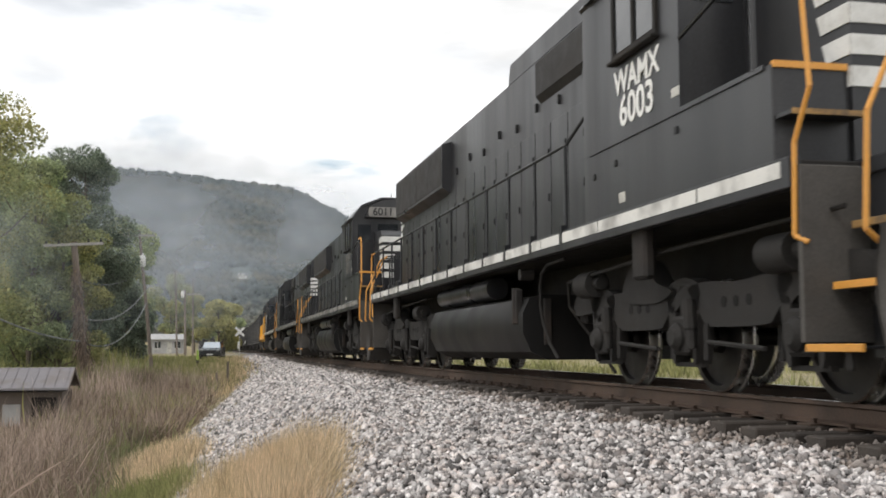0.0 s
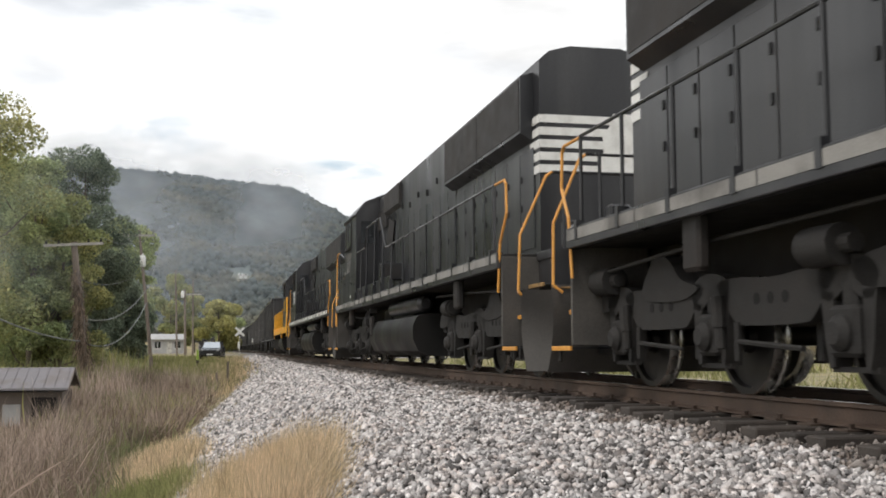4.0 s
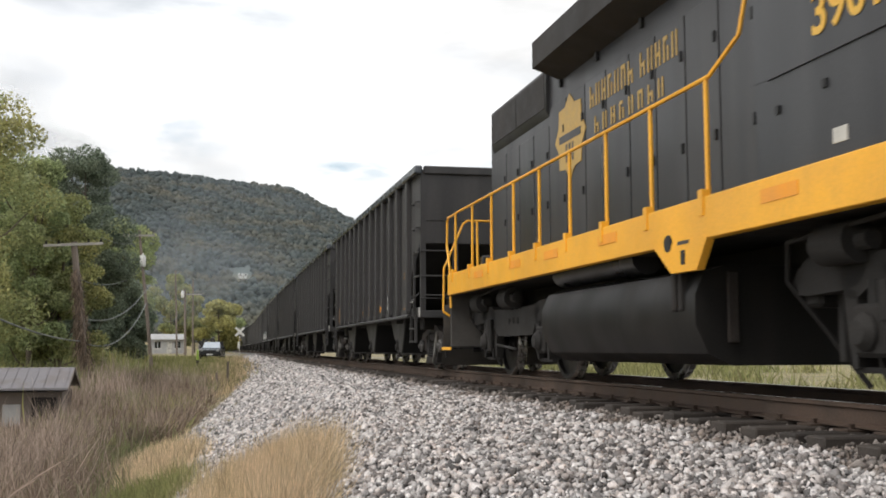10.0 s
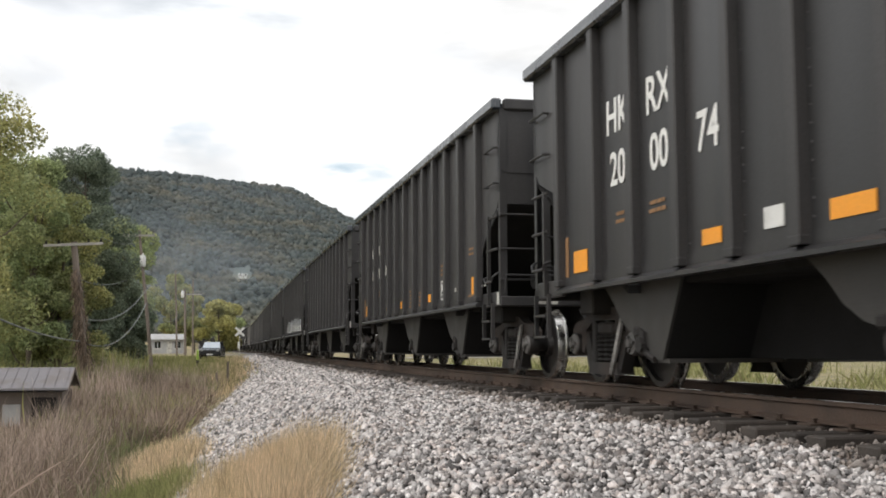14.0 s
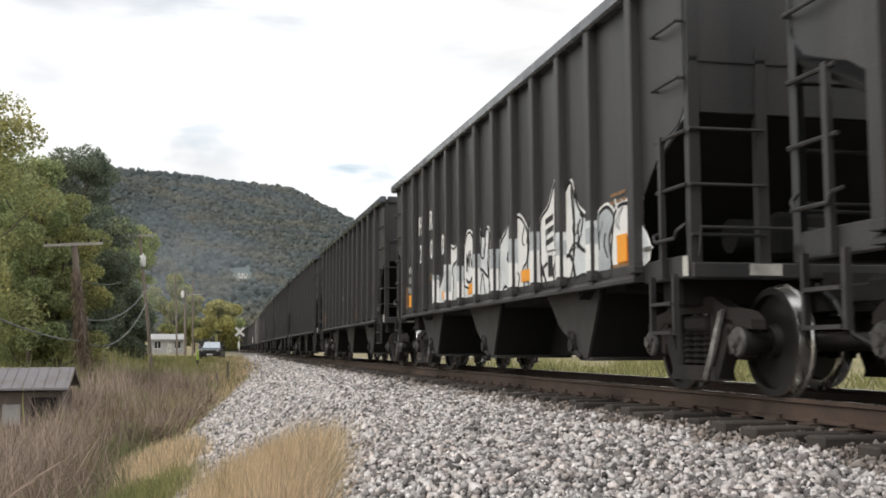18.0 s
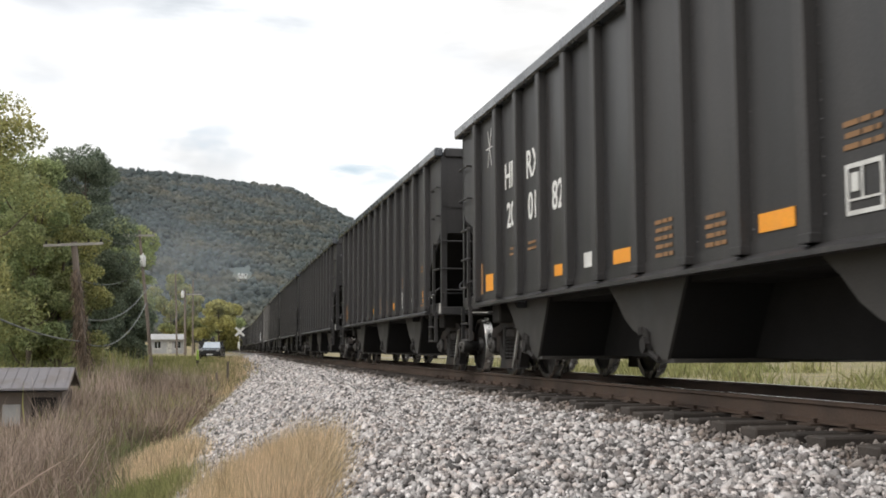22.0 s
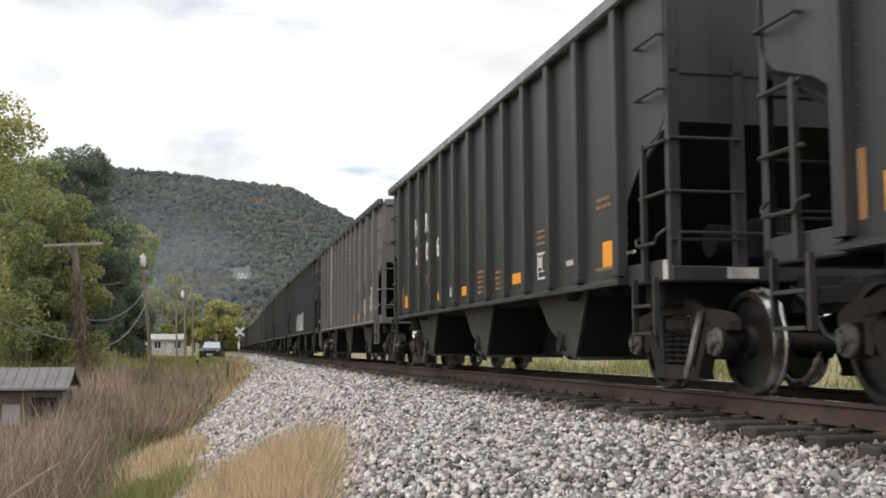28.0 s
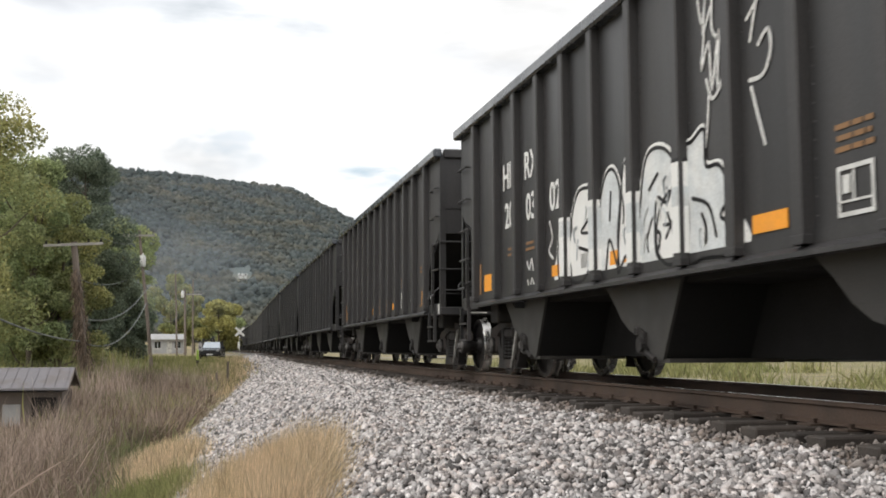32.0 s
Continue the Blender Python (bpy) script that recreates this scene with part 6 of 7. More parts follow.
    part("cut_lever", Geo().tube([(e * (xp + 0.16), -1.35, 1.12), (e * (xp + 0.18), -0.3, 1.14), (e * (xp + 0.28), -0.1, 1.04)], 0.013, 6), OLD_YELLOW, car, "thin uncoupling lever")


def make_loco(c):
    """A road-switcher diesel locomotive, its cab towards +x."""
    car = thing("locomotive", c["label"], "locomotive", "locomotives of the train")
    half, deck = c["half"], c["deck"]
    L, sill0 = half - 1.18, c["sill0"]
    LF = c["front_steps"] - 0.04 if "front_steps" in c else L
    paint, rail, wrail = LOCO_BLACK, c["rail"], c["walk_rail"]
    c0, c1 = c["cab"]
    hr = c["hood_rear"]
    part("frame", Geo().box(-L, LF, -1.46, 1.46, sill0 - 0.06, deck - 0.02, 0.01).box(-half + 1.0, half - 1.0, -0.5, 0.5, 0.95, sill0, 0.03), UNDER, car, "dark underframe")
    for s in (-1, 1):
        part("side_sill", Geo().box(-L, LF, s * 1.46, s * 1.56, sill0 - 0.08, deck, 0.008), paint if c["sill"] != YELLOW else YELLOW, car)
        if c["sill"] != YELLOW:
            x = -L + 0.05
            k = 0
            while x < L - 0.1:
                w = min(1.9 + 0.35 * ((k * 7) % 3), L - 0.1 - x)
                part("sill_stripe", Geo().box(x, x + w, s * 1.56, s * 1.566, sill0 + 0.0, deck - 0.025), c.get("stripe", STRIPE), car, "dusty worn reflective stripe" if "stripe" in c else "chipped white reflective stripe")
                x += w + 0.03
                k += 1
        else:
            for k, x in enumerate((-5.6, -3.7, -2.2, -0.4, 2.9, 4.8)):
                part("reflector", Geo().box(x, x + 0.5, s * 1.56, s * 1.566, sill0 + 0.08, deck - 0.08), ORANGE, car)
            part("jacking_pad", Geo().prism([(1.0, sill0 - 0.07), (2.05, sill0 - 0.07), (1.85, 1.04), (1.35, 1.04)], s * 1.5, s * 1.57), YELLOW, car, "yellow lifting bracket")
            part("bracket_hole", Geo().cyl((1.3, s * 1.56, 1.3), (1.3, s * 1.574, 1.3), 0.075, 16), GRILLE, car, "dark round hole in the bracket")
            part("bracket_slot", Geo().box(1.56, 1.64, s * 1.57, s * 1.574, 1.1, 1.22), GRILLE, car, "dark slot in the bracket")
            part("stencil_bar", Geo().box(1.5, 1.72, s * 1.57, s * 1.573, 1.27, 1.3), PLOUGH, car, "tiny unreadable stencil")
    # hood
    w, top = 0.85, c["hood_top"]
    part("long_hood", Geo().prism(arch(w, deck, top - 0.22, 0.22), hr, c0, "x"), paint, car)
    rz0, rz1 = c["rad_z"]
    r0, r1 = c["rad"]
    for s in (-1, 1):
        rad = part("radiator_intake", Geo().prism([(s * 0.8, rz0 - 0.1), (s * c["rad_w"], rz0 + 0.05), (s * c["rad_w"], rz1 - 0.05), (s * 0.62, rz1 + 0.07)], r0, r1, "x"), paint, car, "flared radiator intake")
        part("mesh_screen", Geo().box(r0 + 0.06, (r0 + r1) / 2 - 0.02, s * c["rad_w"], s * (c["rad_w"] + 0.008), rz0 + 0.1, rz1 - 0.09), SCREEN_BLACK, rad, "matt black mesh screen")
        part("mesh_screen", Geo().box((r0 + r1) / 2 + 0.02, r1 - 0.06, s * c["rad_w"], s * (c["rad_w"] + 0.008), rz0 + 0.1, rz1 - 0.09), SCREEN_BLACK, rad, "matt black mesh screen")
        f0, f1 = c["filter"]
        fz0, fz1 = c["filter_z"]
        blow = part("filter_housing", Geo().prism([(s * 0.8, fz0 - 0.02), (s * c["filter_w"], fz0 + 0.14), (s * c["filter_w"], fz1 - 0.08), (s * (c["filter_w"] - 0.2), fz1 + 0.02), (s * 0.6, fz1 + 0.05)], f0, f1, "x"), SCREEN_BLACK, car, "flared dark intake housing")
        n = int((c["door_end"] - hr - 0.3) / 0.72)
        for k in range(n):
            x = hr + 0.25 + k * 0.72
            z1 = (rz0 - 0.16) if x + 0.7 < r1 + 0.3 else c["door_top"]
            door = part("hood_door", Geo().box(x, x + 0.69, s * 0.848, s * 0.866, deck + 0.12, z1, 0.006), paint, car)
            if s == c["seen"]:
                for z in (deck + 0.7, z1 - 0.45):
                    part("latch", Geo().box(x + 0.60, x + 0.64, s * 0.866, s * 0.884, z, z + 0.1), GRILLE, door)
        for k in range(8):
            x = r1 + 0.5 + k * (c["door_end"] - r1 - 0.9) / 8
            part("lifting_eye", Geo().box(x, x + 0.06, s * 0.85, s * 0.885, c["door_top"] + 0.18 + 0.1 * (k % 2), c["door_top"] + 0.3 + 0.1 * (k % 2)), GRILLE, car)
        # walkway handrail
        a, b = -L + 0.35, c["rail_end"]
        raised = c["key"] == "sd" and s > 0 and c["seen"] > 0
        if raised:
            part("handrail", Geo().tube([(a, s * 1.5, deck + 0.98), (0.3, s * 1.5, deck + 0.98), (1.1, s * 1.5, deck + 1.76), (3.3, s * 1.5, deck + 1.76), (3.55, s * 1.5, deck + 1.28), (5.3, s * 1.5, deck + 1.28), (5.42, s * 1.46, deck + 1.75), (5.46, s * 1.2, deck + 1.75)], 0.02, 6), wrail, car, "long walkway handrail stepping up and down")
            part("toe_board", Geo().box(-0.4, 5.4, s * 1.46, s * 1.5, deck, deck + 0.3, 0.008), paint, car, "low plate along the walkway edge")
            for x, top in ((-0.6, 0.98), (0.63, 1.3), (1.84, 1.76), (3.18, 1.76), (4.25, 1.28), (5.18, 1.28)):
                part("stanchion", Geo().cyl((x, s * 1.53, deck - 0.15), (x, s * 1.5, deck + top), 0.024, 6).box(x - 0.05, x + 0.05, s * 1.5, s * 1.575, deck - 0.15, deck + 0.2), wrail, car)
            b = -1.6
        else:
            part("handrail", Geo().tube([(a, s * 1.5, deck + 0.98), (b - 0.3, s * 1.5, deck + 0.98), (b, s * 1.38, deck + 1.25), (b + 0.12, s * 1.3, deck + 1.9)], 0.02, 6), wrail, car, "long walkway handrail")
        n = int((b - a) / 1.12)
        for k in range(n + 1):
            x = a + (b - 0.35 - a) * k / n
            part("stanchion", Geo().cyl((x, s * 1.5, deck - 0.15), (x, s * 1.5, deck + 0.98), 0.022, 6).box(x - 0.04, x + 0.04, s * 1.5, s * 1.575, deck - 0.15, deck + 0.06), wrail, car)
        # tank
        t0, t1 = c["tank"]
        prof = [(0.0, 0.26), (1.15, 0.26), (1.36, 0.36), (1.47, 0.6), (1.47, 0.86), (1.38, 1.05), (1.2, 1.1), (0.0, 1.1)]
        if s > 0:
            part("fuel_tank", Geo().prism([(-y, z) for y, z in prof[1:-1]][::-1] + prof[1:-1], t0, t1, "x"), TANK, car, "black rounded fuel tank")
        part("air_reservoir", Geo().cyl((t0 + 0.1, s * 1.2, 1.3), (t0 + (t1 - t0) * 0.62, s * 1.2, 1.3), 0.17, 16).cyl((t0 + 0.0, s * 1.2, 1.3), (t0 + 0.1, s * 1.2, 1.3), 0.1, 14, 0.17), paint, car, "long air reservoir")
        part("filler", Geo().box(t1 - 0.42, t1 - 0.34, s * 1.4, s * 1.5, 0.72, 1.2, 0.015).box(t1 - 0.28, t1 - 0.22, s * 1.4, s * 1.5, 0.72, 1.18, 0.015).cyl((t1 - 0.1, s * 1.3, 1.36), (t1 - 0.1, s * 1.48, 1.36), 0.075, 12), TRUCK, car, "fuel filler with sight gauges")
        part("gauge_bar", Geo().box(t1 + 0.02, t1 + 0.06, s * 1.1, s * 1.2, 0.45, 1.05, 0.01), TRUCK, car)
        for x in c["sanders"]:
            part("sand_valve", Geo().box(x, x + 0.32, s * 1.36, s * 1.48, 1.05, sill0 - 0.04, 0.03), TRUCK, car)
        if c["key"] == "sd":
            part("drain_pipe", Geo().tube([(t1 + 1.5, s * 1.4, 1.44), (t1 + 0.85, s * 1.4, 1.42), (t1 + 0.62, s * 1.4, 1.34), (t1 + 0.5, s * 1.39, 1.16), (t1 + 0.47, s * 1.38, 0.95), (t1 + 0.52, s * 1.36, 0.72), (t1 + 0.66, s * 1.33, 0.48), (t1 + 0.92, s * 1.3, 0.28)], 0.022, 7), UNDER, car)
    part("hood_cap", Geo().prism([(c["dyn"][0], top - 0.2), (c["dyn"][0] + 0.12, top + 0.1), (c["dyn"][1] - 0.1, top + 0.12), (c["dyn"][1], top - 0.2)], -c["cap_w"], c["cap_w"]), paint, car)
    for x in (r0 + 0.9, r0 + 2.2):
        part("radiator_fan", Geo().lathe([(0.0, 0.03), (0.5, 0.03), (0.55, 0.0), (0.55, -0.1)], (x, 0, top), 20, "z"), GRILLE, car)
    part("exhaust_stack", Geo().box(-0.9, -0.3, -0.2, 0.2, top - 0.05, top + 0.22, 0.03), GRILLE, car)
    # cab and nose
    part("cab", Geo().prism(arch(1.5, c["sub"] - 0.02, 4.08, 0.6), c0, c1, "x"), paint, car)
    part("cab_roof_edge", Geo().prism([(y * 1.02, z + 0.02) for y, z in arch(1.5, 0, 4.05, 0.6)[2:]] + [(y * 0.99, z - 0.03) for y, z in arch(1.5, 0, 4.05, 0.6)[:1:-1]], c0 - 0.03, c1 + 0.12, "x"), paint, car, "roof overhang")
    part("sub_base", Geo().box(c0, c["sub_front"], -1.5, 1.5, deck, c["sub"], 0.01), paint, car)
    n0, n1 = c1, c["nose_front"]
    part("nose", Geo().prism([(n0, c["sub"] - 0.4), (n0, c["nose_top"]), (n1 - 0.3, c["nose_top"] - 0.08), (n1 - 0.06, c["nose_top"] - 0.24), (n1, 2.9), (n1, deck)], -c["nose_w"], c["nose_w"]), c["nose"], car, "low short hood")
    part("nose_door", Geo().box(n1, n1 + 0.02, -0.55, 0.05, deck + 0.1, 3.0, 0.008), c["nose"], car)
    for s in (-1, 1):
        w0, w1 = c["win"]
        win = part("side_window", Geo().box(w0, w1, s * 1.494, s * 1.512, 3.3, 3.98), GLASS, car)
        for p, q, z, t in ((w0 - 0.06, w1 + 0.06, 3.24, 3.3), (w0 - 0.06, w1 + 0.06, 3.98, 4.03), (w0 - 0.06, w0, 3.3, 3.98), ((w0 + w1) / 2 - 0.03, (w0 + w1) / 2 + 0.03, 3.3, 3.98), (w1, w1 + 0.06, 3.3, 3.98)):
            part("window_frame", Geo().box(p, q, s * 1.5, s * 1.53, z, t), UNDER, win, "thin dark window frame")
        part("arm_rest", Geo().box(w0 - 0.08, w1 + 0.08, s * 1.5, s * 1.58, 3.2, 3.24, 0.01), UNDER, win)
        if c["key"] == "sd":
            part("walkway_step", Geo().box(c["sub_front"] + 0.001, c["sub_front"] + 0.22, s * 0.9, s * 1.48, 2.04, 2.07), LOCO_BLACK, car)
            part("step_nosing", Geo().box(c["sub_front"] + 0.22, c["sub_front"] + 0.235, s * 0.9, s * 1.48, 2.035, 2.075), OLD_YELLOW, car, "worn brownish step edge")
            part("step_nosing", Geo().box(c["sub_front"] - 0.03, c["sub_front"] + 0.02, s * 0.9, s * 1.49, 2.42, 2.47), RAIL_YELLOW, car, "yellow step edge")
            part("front_sill_stripe", Geo().box(c["sub_front"] + 0.2, c["sub_front"] + 0.206, s * 0.98, s * 1.5, 1.6, deck - 0.02), c.get("stripe", STRIPE), car, "chipped white stripe across the platform edge")
        part("front_window", Geo().box(c1 - 0.006, c1 + 0.012, s * 0.98, s * 1.34, 3.42, 3.9), GLASS, car)
        part("front_window", Geo().box(c1 - 0.006, c1 + 0.012, s * 0.2, s * 0.78, 3.58, 3.92), GLASS, car)
        part("rear_window", Geo().box(c0 - 0.012, c0 + 0.006, s * 0.95, s * 1.36, 3.3, 3.9), GLASS, car)
        part("rain_gutter", Geo().box(c0 + 0.2, c1 - 0.1, s * 1.5, s * 1.56, 4.05, 4.09), paint, car)
        part("belt_moulding", Geo().box(c0 + 0.2, c["sub_front"] - 0.1, s * 1.5, s * 1.515, c["sub"] - 0.03, c["sub"] + 0.01), paint, car)
        part("cab_handrail", Geo().tube([(c1 + 0.02, s * 1.5, deck + 1.35), (LF - 0.7, s * 1.5, deck + 1.57), (LF - 0.28, s * 1.5, deck + 1.55)], 0.022, 6).cyl((LF - 0.54, s * 1.5, c["sub"]), (LF - 0.54, s * 1.5, deck + 1.56), 0.024, 6), wrail, car)
        for x, z in ((c0 + 0.3, c["sub"] - 0.3), (c0 + 0.9, c["sub"] - 0.25), (c1 - 0.1, c["sub"] - 0.2)):
            part("access_latch", Geo().box(x, x + 0.05, s * 1.5, s * 1.515, z, z + 0.06), GRILLE, car)
        part("number_plate_small", Geo().box(c0 + 1.0, c0 + 1.16, s * 1.5, s * 1.508, deck + 0.1, deck + 0.2), DIRTY_WHITE, car)
    part("number_board_box", Geo().prism([(-1.15, 4.1), (1.15, 4.1), (1.0, 4.42), (0.6, 4.6), (-0.6, 4.6), (-1.0, 4.42)], c1, c1 + 0.16, "x"), paint, car)
    for y in (-0.62, 0.62):
        number_board(car, c1 + 0.162, 1, y * 1.05, 4.24, c["number"], 0.82, 0.28, "stripe" in c)
    headlight(car, c1 + 0.16, 1, 0, 4.3)
    part("horn", Geo().cyl((c0 + 0.6, 0.2, 4.78), (c0 + 1.2, 0.2, 4.78), 0.04, 8, 0.1).cyl((c0 + 0.6, 0.35, 4.74), (c0 + 1.1, 0.35, 4.74), 0.04, 8, 0.09).box(c0 + 0.5, c0 + 0.7, 0.1, 0.45, 4.62, 4.75), GRILLE, car)
    part("antenna", Geo().cyl((c0 + 1.3, -0.2, 4.65), (c0 + 1.3, -0.2, 4.95), 0.012, 5), GRILLE, car)
    # rear hood end
    number_board(car, hr, -1, 0.12 * c["seen"], top - 0.86, c["number"], 0.92, 0.27, "stripe" in c)
    headlight(car, hr, -1, -0.4 * c["seen"], top - 0.4)
    if c["striped"]:
        stripes(car, n1, 1, 2.25, 3.44, c["nose_w"], 0.3, c["seen"])
        stripes(car, hr, -1, 2.85, 3.75, 0.85, 0.34, c["seen"])
    for e in (-1, 1):
        end_gear(car, c, e, rail, wrail)
        make_loco_truck(car, e * c["bogie"], c["axles"], 0.508, c["key"])
    # lettering on the cab side that the camera sees
    s = c["seen"]
    turn = 0 if s < 0 else 180
    for text, z, size in (("WAMX", c["text_z"] + 0.17, 0.34), (c["number"], c["text_z"] - 0.13, 0.42)):
        lettering(text, size, c["text"], car, c["text_x"], s * 1.505, z, turn, bold=0.007, width=1.0)
    part("stencil_bar", Geo().box(c1 - 0.16, c1 - 0.0, s * 1.5, s * 1.506, c["text_z"] - 0.25, c["text_z"] - 0.17), DIRTY_WHITE, car, "tiny unreadable stencil")
    if c["key"] == "sd" and s > 0:
        box = part("blower_housing", Geo().box(1.6, 2.12, 0.85, 1.37, 2.06, 2.46, 0.02), paint, car, "boxy blower housing")
        for k in range(5):
            part("slat", Geo().box(1.66, 2.06, 1.37, 1.385, 2.13 + 0.066 * k, 2.155 + 0.066 * k), SCREEN_BLACK, box)
        part("mesh_screen", Geo().box(1.588, 1.6, 0.93, 1.31, 2.12, 2.41), SCREEN_BLACK, box, "matt black mesh screen")
        vent = part("vent_box", Geo().prism([(2.72, 2.2), (2.72, 2.58), (3.86, 2.62), (3.86, 2.24)], 0.85, 1.1), paint, car)
        for x in (2.82, 3.4):
            part("vent_opening", Geo().prism([(x, 2.3), (x + 0.02, 2.52), (x + 0.36, 2.54), (x + 0.24, 2.3)], 1.1, 1.106), GRILLE, vent)
        part("grey_panel", Geo().prism([(3.0, 2.92), (3.92, 3.12), (3.5, 3.75), (2.7, 3.6)], 0.886, 0.894), LOCO_TRUCK, car, "dusty grey slanted panel")
        grille = part("side_grille", Geo().box(3.9, 5.55, 0.866, 0.89, 3.6, 4.12), SCREEN_BLACK, car, "dark mesh grille")
        for k in range(7):
            part("grille_bar", Geo().box(3.95 + 0.25 * k, 3.98 + 0.25 * k, 0.89, 0.9, 3.62, 4.1), paint, grille)
        part("bell", Geo().lathe([(0.0, 0.16), (0.05, 0.15), (0.08, 0.05), (0.12, -0.08), (0.17, -0.14), (0.16, -0.16)], (5.0, 1.2, 1.28), 14, "z"), TRUCK, car, "bell under the walkway")
    if c["key"] == "gp":
        part("cab_wedge", Geo().prism([(5.12, deck), (6.38, deck), (6.38, 2.36), (5.5, 2.36)], s * 1.5, s * 1.512), YELLOW, car, "yellow slanted panel")
        for k in range(2):
            for q in range(4):
                part("stencil_bar", Geo().box(5.94 + 0.1 * q, 6.02 + 0.1 * q, s * 1.512, s * 1.516, deck + 0.1 + 0.12 * k, deck + 0.18 + 0.12 * k), UNDER, car)
        for e in (-1, 1):
            part("nose_shade", Geo().prism([(n0 + 0.004, c["sub"] - 0.3), (n0 + 0.004, c["nose_top"] - 0.004), (n0 + 1.5, c["nose_top"] - 0.075), (n0 + 0.85, c["sub"] - 0.3)], e * c["nose_w"], e * (c["nose_w"] + 0.008)), LOCO_BLACK, car, "black slanted paint on the nose side")
        for y in (-0.95, 0.95):
            box = part("ditch_light", Geo().box(n1 - 0.1, n1 + 0.1, y - 0.13, y + 0.13, deck, deck + 0.48, 0.02), LOCO_BLACK, car, "black ditch light box")
            part("lens", Geo().lathe([(0.0, 0.03), (0.06, 0.025), (0.095, 0.005), (0.1, -0.02)], (n1 + 0.1, y, deck + 0.3), 14, "x"), LAMP_GLASS, box)
        part("front_rail", Geo().tube([(6.98, -1.45, deck - 0.62), (7.0, -1.45, deck + 0.1), (7.0, -1.2, deck + 0.95), (7.0, 1.2, deck + 0.95), (7.0, 1.45, deck + 0.1), (6.98, 1.45, deck - 0.62)], 0.022, 7), YELLOW, car, "yellow front handrail")
        part("rerail_hook", Geo().tube([(7.16, -1.1, 1.15), (7.16, -0.95, 1.5), (7.16, -0.7, 1.5), (7.16, -0.8, 1.28)], 0.02, 6), YELLOW, car)
        part("toolbox_grab", Geo().tube([(6.44, -1.38, 2.12), (6.5, -1.38, 2.12), (6.5, -1.0, 2.12), (6.44, -1.0, 2.12)], 0.016, 6), UNDER, car)
        gold = DULL_GOLD
        for x, z, h, row in ((-2.45, 3.34, 0.27, (7, 5)), (-2.3, 3.0, 0.21, (8,))):
            for count in row:
                for k in range(count):
                    g = Geo().box(x, x + 0.035, s * 0.868, s * 0.874, z, z + h)
                    if k % 3 != 1:
                        g.box(x + 0.035, x + 0.10, s * 0.868, s * 0.873, z + h * (0.82 if k % 2 else 0.4), z + h * (1.0 if k % 2 else 0.55))
                    g.box(x + 0.10, x + 0.128, s * 0.868, s * 0.874, z, z + h * (1.0 if k % 3 else 0.6))
                    part("name_bar", g, gold, car, "dull gold bar lettering")
                    x += 0.205 if h > 0.25 else 0.27
                x += 0.14
        em = part("emblem", Geo().prism([(-3.2 + r * 0.6 * math.cos(a), 3.15 + r * 0.56 * math.sin(a)) for k in range(16) for a, r in [(k * math.pi / 8, 1.0 if k % 2 == 0 else 0.8)]], s * 0.868, s * 0.876), gold, car, "gold sunburst emblem")
        part("emblem_bar", Geo().box(-3.62, -2.78, s * 0.876, s * 0.88, 3.1, 3.2), LOCO_BLACK, em)
        for k in range(3):
            part("emblem_bar", Geo().box(-3.36 + 0.12 * k, -3.3 + 0.12 * k, s * 0.876, s * 0.88, 2.82, 3.06), LOCO_BLACK, em)
    return car


STRIPE = mat("reflective_stripe", (0.74, 0.73, 0.7), 0.5, vary=0.12, scale=2.5, bump=0.03, tint=(0.16, 0.15, 0.14), tint_amount=0.75, tint_scale=2.2)
GOLD = mat("gold_lettering", (0.75, 0.44, 0.06), 0.5, vary=0.12, scale=8, bump=0)
DULL_GOLD = mat("dull_gold_lettering", (0.5, 0.33, 0.1), 0.55, vary=0.2, scale=8, bump=0)
DUSTY_STRIPE = mat("dusty_stripe", (0.26, 0.25, 0.235), 0.65, vary=0.25, scale=2.5, bump=0.03, tint=(0.08, 0.075, 0.07), tint_amount=0.8, tint_scale=1.6)
GREY_TEXT = mat("faded_white_lettering", (0.17, 0.165, 0.155), 0.6, vary=0.25, scale=9, bump=0)
SD = dict(key="sd", nose_top=3.68, half=10.85, deck=1.72, sill0=1.58, bogie=7.05, axles=(-2.06, 0.0, 2.06), cab=(5.42, 7.84), sub=2.45, sub_front=9.38, nose_front=9.42, nose_w=0.88,
          cap_w=0.84, hood_rear=-9.42, hood_top=4.74, rad=(-9.1, -3.9), rad_z=(3.46, 4.4), rad_w=1.04, filter=(1.86, 4.12), filter_z=(3.82, 4.52), filter_w=0.93, dyn=(0.15, 4.6), door_end=5.1, door_top=3.5,
          rail_end=5.15, tank=(-2.92, 2.95), sanders=(6.64, -6.9), sill=WHITE, rail=RAIL_YELLOW, walk_rail=LOCO_BLACK, nose=LOCO_BLACK, striped=True, text=LETTER, text_z=2.83, seen=-1, win=(6.4, 7.36), text_x=6.89)
